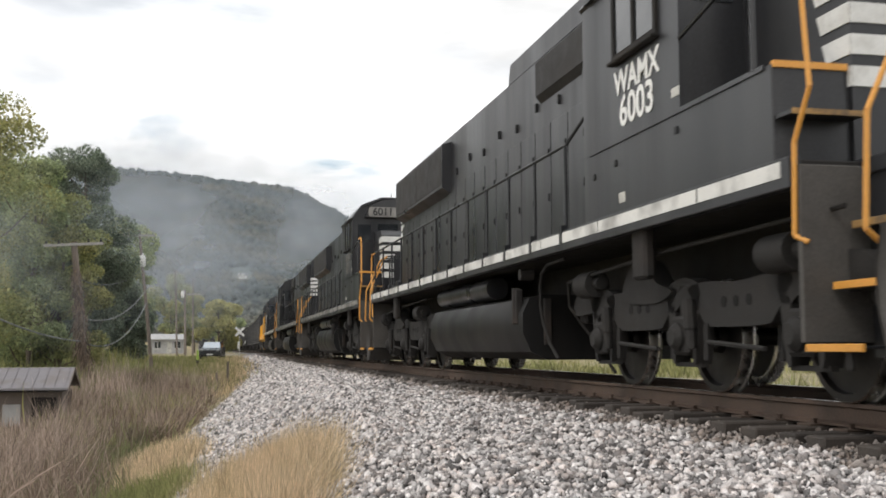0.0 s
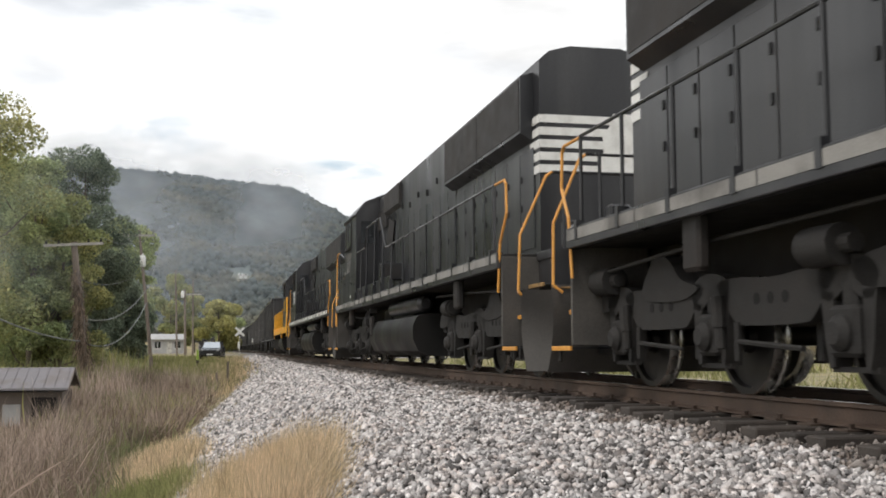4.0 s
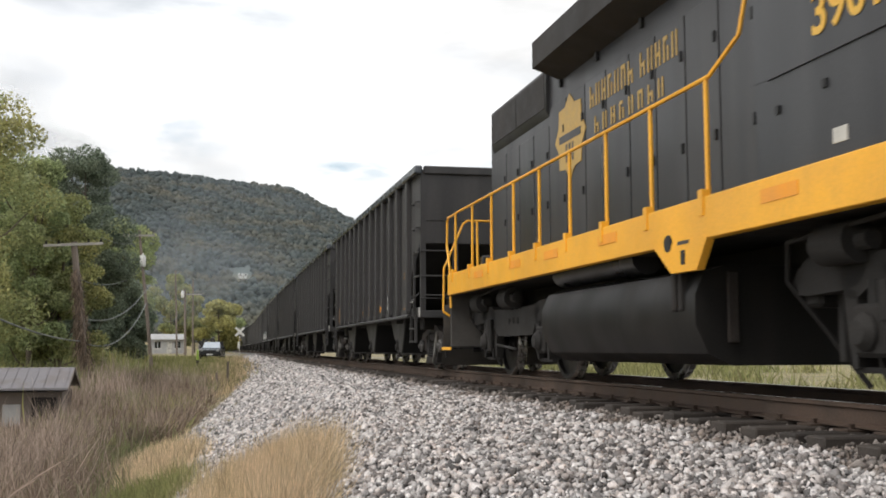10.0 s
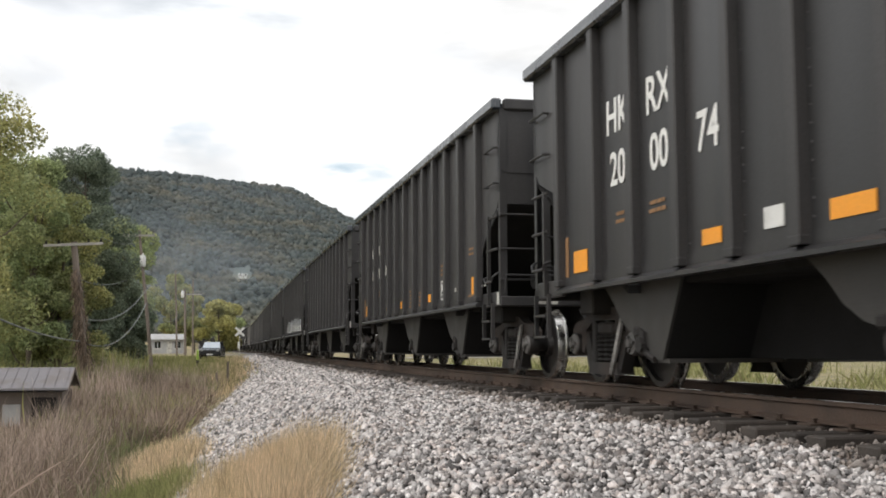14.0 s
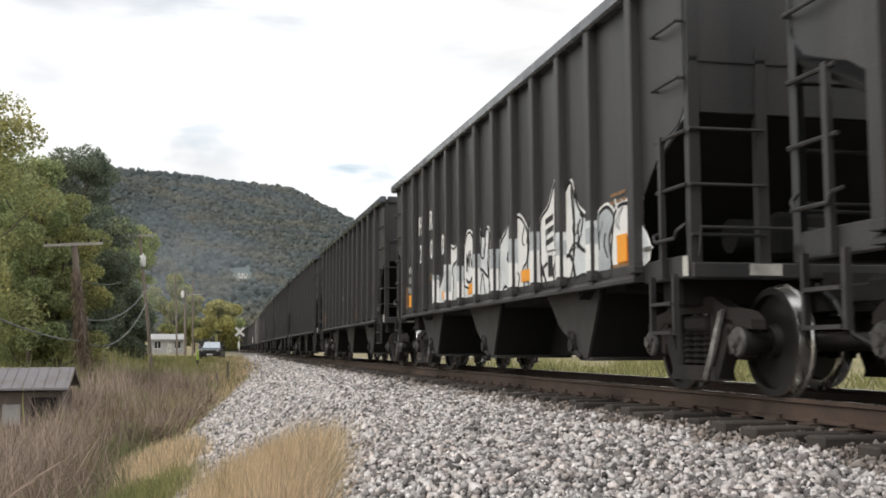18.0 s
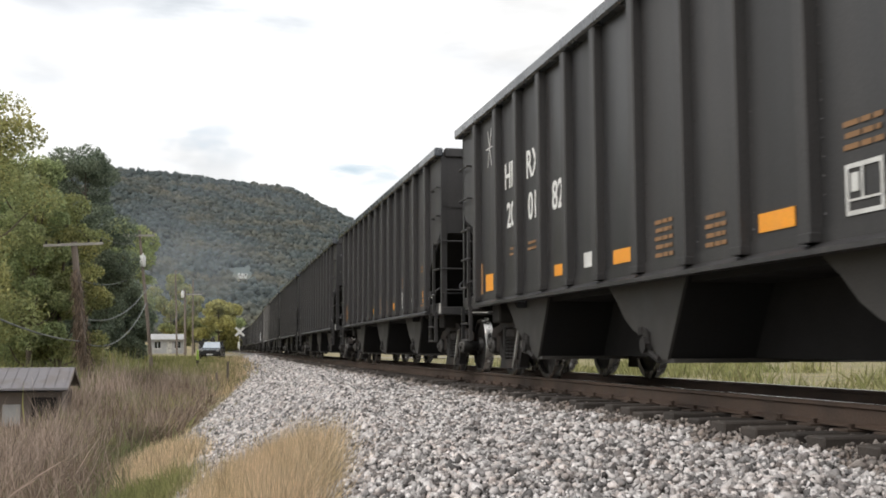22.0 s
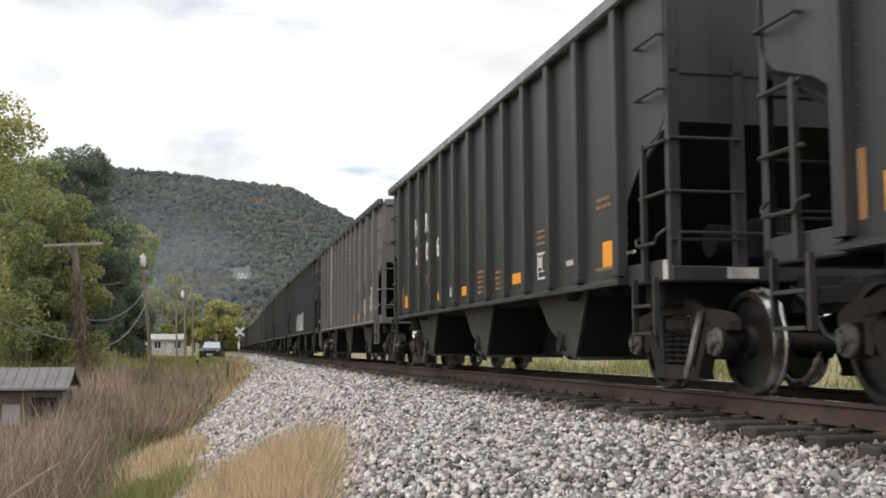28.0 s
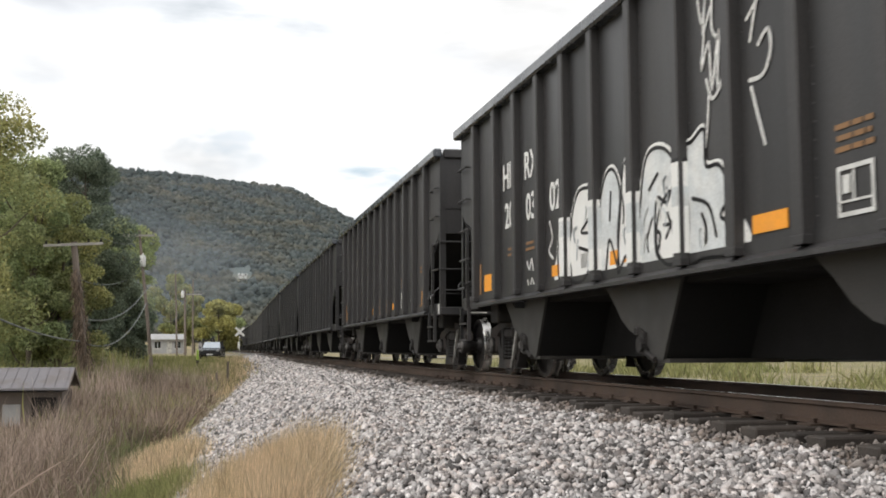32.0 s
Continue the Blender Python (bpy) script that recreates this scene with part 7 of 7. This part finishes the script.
GP = dict(key="gp", nose_top=3.52, half=8.6, deck=1.62, sill0=1.36, bogie=4.95, axles=(-1.37, 1.37), cab=(2.75, 4.9), sub=2.36, sub_front=6.4, front_steps=6.52, nose_front=6.95, nose_w=0.95,
          cap_w=0.7, hood_rear=-7.2, hood_top=4.5, rad=(-7.0, -4.1), rad_z=(3.62, 4.3), rad_w=0.9, filter=(-3.6, 0.1), filter_z=(3.98, 4.55), filter_w=1.25, dyn=(-4.0, 0.6), door_end=2.3, door_top=3.7,
          win=(3.25, 4.58), text_x=3.95, rail_end=2.3, tank=(-2.6, 1.6), sanders=(6.0,), sill=YELLOW, rail=YELLOW, walk_rail=YELLOW, nose=YELLOW, striped=False, text=GOLD, text_z=2.75, seen=-1)


# ---- the train: every vehicle with the place of its middle along the line at 13 s ----
TRAIN = []


def hitch(ob, centre, bogie, back=False):
    spins = list(SPIN)
    SPIN.clear()
    TRAIN.append((ob, centre, bogie, back, spins))


for number, centre, back, kind, more in (
        ("6003", -103.12, False, SD, dict(label="black six-axle diesel locomotive with white lettering and white nose bands")),
        ("6011", -81.5, False, SD, dict(label="dusty black six-axle diesel locomotive with faded lettering", text=GREY_TEXT, stripe=DUSTY_STRIPE)),
        ("6012", -59.26, True, SD, dict(label="black six-axle diesel locomotive running long hood first, faded number", text=GREY_TEXT, stripe=DUSTY_STRIPE, seen=1)),
        ("6009", -37.33, True, SD, dict(label="black six-axle diesel locomotive running long hood first, white lettering", seen=1)),
        ("3901", -18.38, False, GP, dict(label="black and yellow four-axle diesel locomotive with gold lettering"))):
    hitch(make_loco(dict(kind, number=number, **more)), centre, kind["bogie"], back)
FIRST_HOPPER = -0.95
HKRX = [("20", "00", "94"), ("20", "00", "74"), None, ("20", "03", "89"), ("20", "03", "08"), ("20", "02", "02"), ("20", "01", "82"), ("20", "01", "36"), ("20", "00", "65"), ("20", "05", "00"), ("20", "02", "69"), None, ("20", "03", "02")]


def strokes(car, lines, w, m, depth=0.010):
    for line in lines:
        paint_stroke(car, smooth_ring(line, 4, False), w, m, -(HOP_PANEL + depth))


def mural_long(car):
    """Silver letters with black outlines along the whole lower side."""
    sprayed(car, [(-3.12, 1.13), (-3.06, 1.42), (-2.68, 1.5), (-2.2, 1.85), (-1.9, 2.0), (-0.5, 2.05), (0.3, 2.0), (1.2, 1.6), (2.6, 1.75), (3.1, 1.8), (4.6, 1.6), (5.9, 1.68), (6.02, 1.13), (1.5, 1.12)], PAINT_PALE, 0.0, halo=0.04, width=0)
    sprayed(car, [(-2.2, 1.14), (-2.16, 1.6), (-2.08, 2.1), (-1.7, 2.04), (-1.33, 2.12), (-1.42, 1.86), (-1.8, 1.74), (-1.72, 1.5), (-1.84, 1.15)], LETTER, 0.002)
    sprayed(car, [(-1.5, 1.15), (-1.3, 1.6), (-1.16, 2.2), (-1.02, 1.7), (-0.98, 1.16), (-1.2, 1.3)], PAINT_PALE, 0.004)
    sprayed(car, [(-0.95, 1.45), (-0.9, 2.0), (-0.68, 2.2), (-0.42, 2.12), (-0.26, 1.8), (-0.3, 1.5), (-0.56, 1.36), (-0.8, 1.36)], LETTER, 0.005)
    strokes(car, [[(-0.78, 1.62), (-0.76, 1.86), (-0.68, 1.7), (-0.62, 1.9), (-0.58, 1.66)], [(-0.52, 1.9), (-0.45, 1.66), (-0.36, 1.92)], [(-0.8, 1.48), (-0.6, 1.42), (-0.36, 1.52)]], 0.045, GRILLE, 0.013)
    sprayed(car, [(-0.22, 1.14), (-0.2, 2.1), (-0.1, 2.2), (0.14, 2.1), (0.1, 1.8), (0.3, 1.75), (0.42, 2.12), (0.6, 2.05), (0.5, 1.6), (0.66, 1.2), (0.4, 1.14), (0.2, 1.5), (0.02, 1.14)], PAINT_PALE, 0.003)
    sprayed(car, [(0.62, 1.14), (0.6, 1.75), (0.72, 2.16), (0.92, 2.04), (1.05, 1.7), (0.9, 1.45), (1.1, 1.14), (0.85, 1.3)], LETTER, 0.005)
    sprayed(car, [(1.14, 1.14), (1.2, 1.8), (1.5, 1.98), (1.76, 2.18), (1.8, 1.9), (1.55, 1.62), (1.85, 1.5), (1.75, 1.14), (1.45, 1.25)], PAINT_PALE, 0.003)
    sprayed(car, [(1.8, 1.14), (1.86, 2.0), (2.1, 2.12), (2.4, 1.98), (2.58, 1.74), (2.46, 1.5), (2.3, 1.42), (2.34, 1.14), (2.06, 1.16)], LETTER, 0.005)
    sprayed(car, [(2.5, 1.3), (2.56, 1.9), (2.7, 2.08), (2.76, 1.75), (3.0, 1.62), (3.08, 1.14), (2.7, 1.14)], PAINT_PALE, 0.003)
    sprayed(car, [(3.1, 1.16), (3.06, 1.6), (3.08, 1.96), (3.4, 2.1), (3.66, 2.36), (3.68, 2.1), (3.95, 2.16), (4.2, 2.26), (4.3, 1.95), (4.3, 1.5), (4.1, 1.16), (3.5, 1.13)], LETTER, 0.004)
    sprayed(car, [(4.28, 1.22), (4.3, 1.7), (4.22, 2.2), (4.45, 1.94), (4.8, 1.72), (4.86, 1.4), (4.9, 1.14), (4.6, 1.2)], PAINT_PALE, 0.006)
    sprayed(car, [(4.9, 1.3), (4.86, 1.6), (5.0, 1.76), (5.3, 1.84), (5.5, 1.7), (5.36, 1.5), (5.42, 1.14), (5.05, 1.14)], PAINT_GREY, 0.004)
    sprayed(car, [(5.44, 1.14), (5.46, 1.6), (5.6, 1.8), (5.94, 1.76), (5.98, 1.4), (6.0, 1.14)], LETTER, 0.003)
    y = -(HOP_PANEL + 0.012)
    for k in range(3):
        for a, b in ((3.26, 3.56), (3.64, 3.94)):
            part("bar", Geo().prism([(a, 1.62 + 0.13 * k), (b, 1.66 + 0.13 * k), (b, 1.73 + 0.13 * k), (a, 1.69 + 0.13 * k)], y - 0.002, y), GRILLE, car)
    for a in (3.36, 3.6):
        part("bar", Geo().box(a, a + 0.16, y - 0.002, y, 1.26, 1.5), GRILLE, car)
    strokes(car, [[(3.62, 1.6), (3.64, 2.3)], [(4.0, 1.44), (4.2, 1.42), (4.34, 1.16)], [(2.78, 1.5), (3.04, 1.46), (3.3, 1.14)], [(-0.1, 1.6), (0.2, 1.56), (0.5, 1.44)], [(4.36, 1.56), (4.6, 1.46), (4.78, 1.44)]], 0.045, GRILLE, 0.013)
    rnd = random.Random(4)
    for k in range(46):
        x = rnd.uniform(-2.1, 5.9)
        z = rnd.uniform(1.2, 1.78)
        strokes(car, [[(x, z), (x + rnd.uniform(-0.1, 0.1), z + rnd.uniform(0.05, 0.14)), (x + rnd.uniform(-0.06, 0.16), z + rnd.uniform(0.12, 0.26))]], rnd.uniform(0.018, 0.034), (PAINT_GREY, GRILLE, HOPPER_BLACK, LETTER)[k % 4], 0.0135 + 0.0001 * k)
    rib_cover(car, -3.0, 6.05, 1.9, 1.95, 6, (LETTER, PAINT_GREY, PAINT_PALE, GRILLE, LETTER))
    for x, z, w, h in ((5.72, 1.38, 0.25, 0.27), (2.45, 1.33, 0.4, 0.15), (-0.42, 1.33, 0.36, 0.14), (-2.36, 1.32, 0.32, 0.13)):
        plate(car, x, z, w, h, ORANGE, y=-(HOP_PANEL + 0.02))


def mural_short(car):
    """Fat white letters with blue-grey shading and dark outlines on four panels."""
    sprayed(car, [(-2.35, 1.13), (-2.28, 1.6), (-2.0, 1.8), (-1.3, 1.95), (-0.1, 1.95), (0.8, 2.0), (1.6, 1.8), (1.92, 1.5), (1.95, 1.13), (-0.4, 1.12)], LETTER, 0.0, halo=0.05, width=0)
    sprayed(car, [(-2.3, 1.14), (-2.34, 1.6), (-2.1, 1.9), (-1.86, 1.8), (-1.96, 1.5), (-1.9, 1.15)], PAINT_PALE, 0.003)
    sprayed(car, [(-1.95, 1.2), (-1.9, 1.75), (-1.66, 2.1), (-1.3, 2.12), (-1.06, 2.08), (-1.3, 1.8), (-1.55, 1.66), (-1.1, 1.6), (-1.25, 1.35), (-1.5, 1.14)], LETTER, 0.004)
    sprayed(car, [(-1.1, 1.14), (-1.02, 1.7), (-0.86, 2.12), (-0.6, 2.2), (-0.42, 1.95), (-0.5, 1.5), (-0.46, 1.14), (-0.72, 1.5), (-0.86, 1.14)], PAINT_PALE, 0.003)
    sprayed(car, [(-0.5, 1.16), (-0.4, 1.8), (-0.3, 2.2), (-0.06, 2.16), (0.02, 1.8), (-0.06, 1.4), (0.0, 1.14), (-0.28, 1.3)], LETTER, 0.005)
    sprayed(car, [(0.04, 1.14), (0.1, 1.8), (0.26, 2.18), (0.6, 2.2), (0.86, 2.0), (0.7, 1.7), (0.46, 1.75), (0.42, 1.3), (0.56, 1.14)], PAINT_PALE, 0.003)
    sprayed(car, [(0.46, 1.3), (0.5, 1.6), (0.74, 1.78), (1.0, 1.7), (1.1, 1.44), (0.96, 1.2), (0.68, 1.14)], LETTER, 0.006)
    sprayed(car, [(1.02, 1.14), (1.08, 1.8), (1.0, 2.12), (1.2, 2.14), (1.44, 2.2), (1.46, 1.9), (1.7, 1.86), (1.86, 1.62), (1.7, 1.45), (1.92, 1.36), (1.94, 1.14), (1.4, 1.14)], PAINT_PALE, 0.004)
    strokes(car, [[(0.66, 1.38), (0.88, 1.6)], [(0.7, 1.6), (0.84, 1.36)], [(0.62, 1.5), (0.94, 1.48)], [(-1.62, 1.5), (-1.3, 1.44)], [(-0.7, 1.7), (-0.66, 1.98)], [(1.2, 1.66), (1.5, 1.56), (1.62, 1.3)], [(0.3, 1.86), (0.5, 1.98)]], 0.035, GRILLE, 0.014)
    rnd = random.Random(9)
    for k in range(26):
        x, z = rnd.uniform(-2.1, 1.8), rnd.uniform(1.2, 1.8)
        strokes(car, [[(x, z), (x + rnd.uniform(-0.05, 0.05), z + 0.12), (x + rnd.uniform(-0.08, 0.1), z + rnd.uniform(0.15, 0.3))]], rnd.uniform(0.02, 0.04), (PAINT_GREY, LETTER, PAINT_PALE, HOPPER_BLACK)[k % 4], 0.0145 + 0.0001 * k)
    rib_cover(car, -2.3, 1.9, 1.95, 2.15, 8, (LETTER, PAINT_PALE, LETTER, GRILLE))
    strokes(car, [[(1.38, 3.3), (1.44, 3.1), (1.52, 3.28), (1.46, 3.0), (1.6, 3.18)], [(1.48, 2.98), (1.42, 2.7), (1.56, 2.9), (1.6, 2.5), (1.74, 2.95), (1.7, 2.5), (1.84, 2.62)], [(1.66, 3.36), (1.62, 3.0), (1.78, 2.86)], [(1.5, 2.6), (1.6, 2.42), (1.76, 2.5)], [(1.54, 2.45), (1.5, 2.2), (1.46, 2.05)]], 0.032, LETTER, 0.008)
    strokes(car, [[(2.2, 2.9), (2.36, 3.0), (2.56, 3.08)], [(2.34, 2.98), (2.24, 2.72)], [(2.36, 2.66), (2.5, 2.74), (2.54, 2.58), (2.42, 2.42), (2.22, 2.42)], [(2.24, 2.36), (2.34, 2.1), (2.42, 1.9)]], 0.034, LETTER, 0.008)
    strokes(car, [[(-3.6, 1.5), (-3.5, 1.4), (-3.4, 1.52), (-3.34, 1.38)], [(-3.58, 1.26), (-3.48, 1.16), (-3.4, 1.28), (-3.3, 1.18)], [(-2.66, 1.9), (-2.56, 1.7), (-2.7, 1.56), (-2.54, 1.46)]], 0.034, LETTER, 0.008)


def patched_wagon():
    """The grey wagon with dark paint patches, a white end and one white rib."""
    ob = make_hopper(HOPPER_GREY, True, "patched grey hopper wagon with a white end panel, on the track", OLD_RIBS)
    y, ribs = -(HOP_PANEL + 0.004), OLD_RIBS
    low = (2.02, 2.02, 1.21, 1.21, 1.21, 1.21, 1.21, 1.21, 1.21, 1.21, 1.5, 1.72)
    high = (2.4, 2.4, 2.5, 2.3, 2.2, 2.2, 2.28, 2.3, 2.45, 1.95, 2.15, 2.3)
    for k, (a, b) in enumerate(zip(ribs, ribs[1:])):
        part("paint_patch", Geo().prism([(a + 0.1, low[k]), (b - 0.1, low[k]), (b - 0.1, high[k] + 0.04), (a + 0.1, high[k] - 0.04)], y - 0.002, y + 0.002), PATCH_BLUE if k == 4 else HOPPER_BLACK, ob, "dark painted patch")
    for a, b, z0, z1 in ((-6.16, -5.24, 1.22, 1.9), (-5.0, -4.1, 1.22, 1.98), (-6.1, -5.3, 2.52, 2.96), (-4.95, -4.15, 2.52, 2.96)):
        part("paint_patch", Geo().box(a, b, y - 0.002, y + 0.002, z0, z1), HOPPER_BLACK, ob)
    for x, upper, lower in ((-5.68, "MV", "450"), (-4.55, "NX", "012")):
        lettering(upper, 0.46, LETTER, ob, x, y - 0.006, 2.73, bold=0.007, width=0.85, name="reporting_mark")
        lettering(lower, 0.44, LETTER, ob, x, y - 0.006, 2.2, bold=0.007, width=0.8, name="car_number")
    part("end_panel", Geo().prism([(-HOP_HALF + 0.02, 2.62), (-HOP_HALF + 0.02, 3.72), (-6.36, 3.72), (-6.36, 1.98), (-6.8, 2.33), (-7.02, 2.4)], y - 0.003, y), WHITE, ob, "bright white end panel")
    white = part("white_rib", Geo().box(-2.97, -2.83, -HOP_W - 0.005, -HOP_W, 1.2, 3.72), WHITE, ob, "chipped white rib")
    part("white_strip", Geo().box(-2.82, -2.66, y - 0.003, y, 1.2, 3.70), DIRTY_WHITE, ob, "white strip with bolts")
    for n in range(15):
        part("bolt", Geo().cyl((-2.74, -HOP_PANEL, 1.28 + 0.165 * n), (-2.74, -HOP_PANEL - 0.03, 1.28 + 0.165 * n), 0.025, 6), UNDER, white)
    for r in ribs:
        for q in range(15):
            part("bolt", shared("rib_bolt", lambda: Geo().cyl((0, -HOP_PANEL, 0), (0, -HOP_PANEL - 0.025, 0), 0.024, 6), HOPPER_GREY), HOPPER_GREY, ob, at=pose(r + 0.125, 0, 1.28 + 0.17 * q))
    for x, z, w, h in ((-5.72, 1.8, 0.5, 0.24), (-3.45, 1.26, 0.5, 0.15), (-2.4, 1.26, 0.44, 0.15), (0.48, 1.26, 0.5, 0.14), (1.45, 1.26, 0.6, 0.14), (2.4, 1.26, 0.62, 0.15), (3.4, 1.26, 0.6, 0.15)):
        plate(ob, x, z, w, h, ORANGE, y=y - 0.004)
    for x, z in ((-5.6, 1.58), (-5.6, 1.44), (-4.55, 1.78), (-4.55, 1.6), (-3.45, 1.6), (-3.45, 1.52), (-3.45, 1.44), (-2.3, 1.62), (-2.3, 1.52), (0.4, 1.52), (2.5, 1.7), (2.5, 1.58), (5.6, 1.9), (5.8, 1.8)):
        plate(ob, x, z, 0.4, 0.05, WHITE, "stencil_line", y - 0.006)
    for n in range(4):
        plate(ob, 1.0, 3.25 - 0.13 * n, 0.3, 0.05, DIRTY_WHITE, "stencil_line", y - 0.004)
    a, b = 4.28, 4.8
    part("load_box", Geo().box(a, b, y - 0.008, y, 1.62, 1.66).box(a, b, y - 0.008, y, 1.28, 1.32).box(a, a + 0.04, y - 0.008, y, 1.32, 1.62).box(b - 0.04, b, y - 0.008, y, 1.32, 1.62).box(a + 0.12, a + 0.18, y - 0.008, y, 1.4, 1.58).box(a + 0.28, a + 0.36, y - 0.008, y, 1.4, 1.6), LETTER, ob, "white outlined stencil box")
    strokes(ob, [[(5.3, 1.62), (5.5, 1.7), (5.52, 1.4), (5.32, 1.42)]], 0.14, ORANGE)
    strokes(ob, [[(5.3, 1.7), (5.36, 1.36), (5.5, 1.4), (5.56, 1.74), (5.66, 1.4), (5.74, 1.8), (5.84, 1.42), (5.92, 1.74), (6.04, 1.5), (6.12, 1.8)], [(5.4, 1.22), (5.7, 1.9), (5.84, 1.34), (6.14, 1.54)]], 0.035, PAINT_PALE, 0.016)
    return ob


for k in range(36):
    if k == 11:
        ob = patched_wagon()
    else:
        ob = make_hopper(HOPPER_BLACK, k < 14, "black open-top hopper wagon covered in white graffiti, on the track" if k in (4, 12) else "black open-top hopper wagon with vertical ribs, on the track")
        if k < 14:
            number = HKRX[k] if k < len(HKRX) else None
            side_marks(ob, (("HK", "RX"), number) if number else None)
            if k == 2 or k > 12:
                for x, z in ((-4.5, 2.72), (-3.5, 2.72), (-4.5, 2.18), (-3.5, 2.18), (-2.5, 2.18)):
                    plate(ob, x, z, 0.4, 0.22, DIRTY_WHITE, "mark_bar")
    if k == 4:
        mural_long(ob)
        strokes(ob, [[(-5.75, 2.02 - 0.2 * q), (-5.66, 1.9 - 0.2 * q), (-5.58, 2.02 - 0.2 * q), (-5.5, 1.9 - 0.2 * q), (-5.42, 2.02 - 0.2 * q), (-5.34, 1.9 - 0.2 * q), (-5.26, 2.0 - 0.2 * q)] for q in range(3)], 0.035, WHITE, 0.008)
    if k == 5:
        strokes(ob, [[(-5.75, 2.1 - 0.2 * q), (-5.7, 1.96 - 0.2 * q), (-5.6, 2.1 - 0.2 * q), (-5.54, 1.96 - 0.2 * q), (-5.46, 2.1 - 0.2 * q), (-5.4, 1.96 - 0.2 * q), (-5.3, 2.08 - 0.2 * q)] for q in range(3)], 0.032, WHITE, 0.008)
        strokes(ob, [[(-0.84, 1.95), (-0.74, 1.75), (-0.65, 2.0), (-0.58, 1.72), (-0.48, 2.02), (-0.42, 1.72), (-0.3, 2.05), (-0.22, 1.7)], [(-0.62, 1.68), (-0.42, 1.62), (-0.2, 1.66)]], 0.035, WHITE, 0.008)
    if k == 6:
        for a in range(5):
            c, s = math.cos(1.25 * a + 0.5), math.sin(1.25 * a + 0.5)
            strokes(ob, [[(4.2, 2.0), (4.2 + 0.16 * c - 0.07 * s, 2.0 + 0.28 * s + 0.07 * c), (4.2 + 0.2 * c + 0.06 * s, 2.0 + 0.33 * s - 0.05 * c), (4.2, 2.0)]], 0.022, WHITE, 0.008)
        strokes(ob, [[(4.22, 1.95), (4.46, 1.4)]] + [[(-5.5, 3.3), (-5.5 + 0.2 * math.cos(a * 1.05), 3.3 + 0.3 * math.sin(a * 1.05))] for a in range(6)], 0.026, WHITE, 0.008)
    if k == 12:
        mural_short(ob)
    hitch(ob, FIRST_HOPPER + k * HOP_PITCH, 6.15)


# the train gathers speed while it passes: seconds and metres a second
SPEED = [(0.0, 9.05), (8.0, 9.12), (12.0, 9.5), (18.0, 9.55), (32.0, 9.66)]


def gone(t):
    d = 0.0
    for (t0, v0), (t1, v1) in zip(SPEED, SPEED[1:]):
        if t > t0:
            u = min(t, t1)
            d += (v0 + (v1 - v0) * (u - t0) / (t1 - t0) / 2) * (u - t0)
    return d


def run(t):
    """How far the train has come at t seconds, from its place at 13 s."""
    return gone(t) - gone(13.0)


def vehicle_pose(y, bogie, back):
    (xf, _), (xr, _) = track(y - bogie), track(y + bogie)
    turn = math.degrees(math.atan2(-2 * bogie, xf - xr))
    return pose((xf + xr) / 2, y, 0, 0, 0, turn + (180 if back else 0))


def motions():
    """Keys for all that moves: the vehicles along the line, and the wheels that roll under them while they pass."""
    for ob, centre, bogie, back, spins in TRAIN:
        walk(ob, [(t, vehicle_pose(centre - run(t), bogie, back)) for t in [k * 1.0 for k in range(33)]])
        lo = max(0.0, 13.0 + (centre - 48) / 9.4)
        hi = min(32.0, 13.0 + (centre + 7) / 9.0)
        if hi <= lo:
            continue
        times = [0.0] if lo > 0 else []
        k0, k1 = math.ceil(lo * 15), math.floor(hi * 15)
        times += [k / 15 for k in range(k0, k1 + 1)]
        if times[-1] < 32.0:
            times.append(32.0)
        for w, a, r in spins:
            rows = []
            at = w.matrix_basis.translation.copy()
            for t in times:
                tt = min(max(t, k0 / 15), k1 / 15)
                ang = math.degrees(run(tt) / r) * (-1 if back else 1)
                rows.append((t, pose(at.x, at.y, at.z, 0, ang % 360, 0)))
            walk(w, rows)
    for ob, rows in VEILS:
        walk(ob, [(t, pose(x, y, z)) for t, x, y, z in rows])
    for ob, x, z, drift in CLOUDS:
        walk(ob, [(0.0, pose(x, 2000, z)), (32.0, pose(x + drift, 2000, z - 0.2 * drift))])


motions()
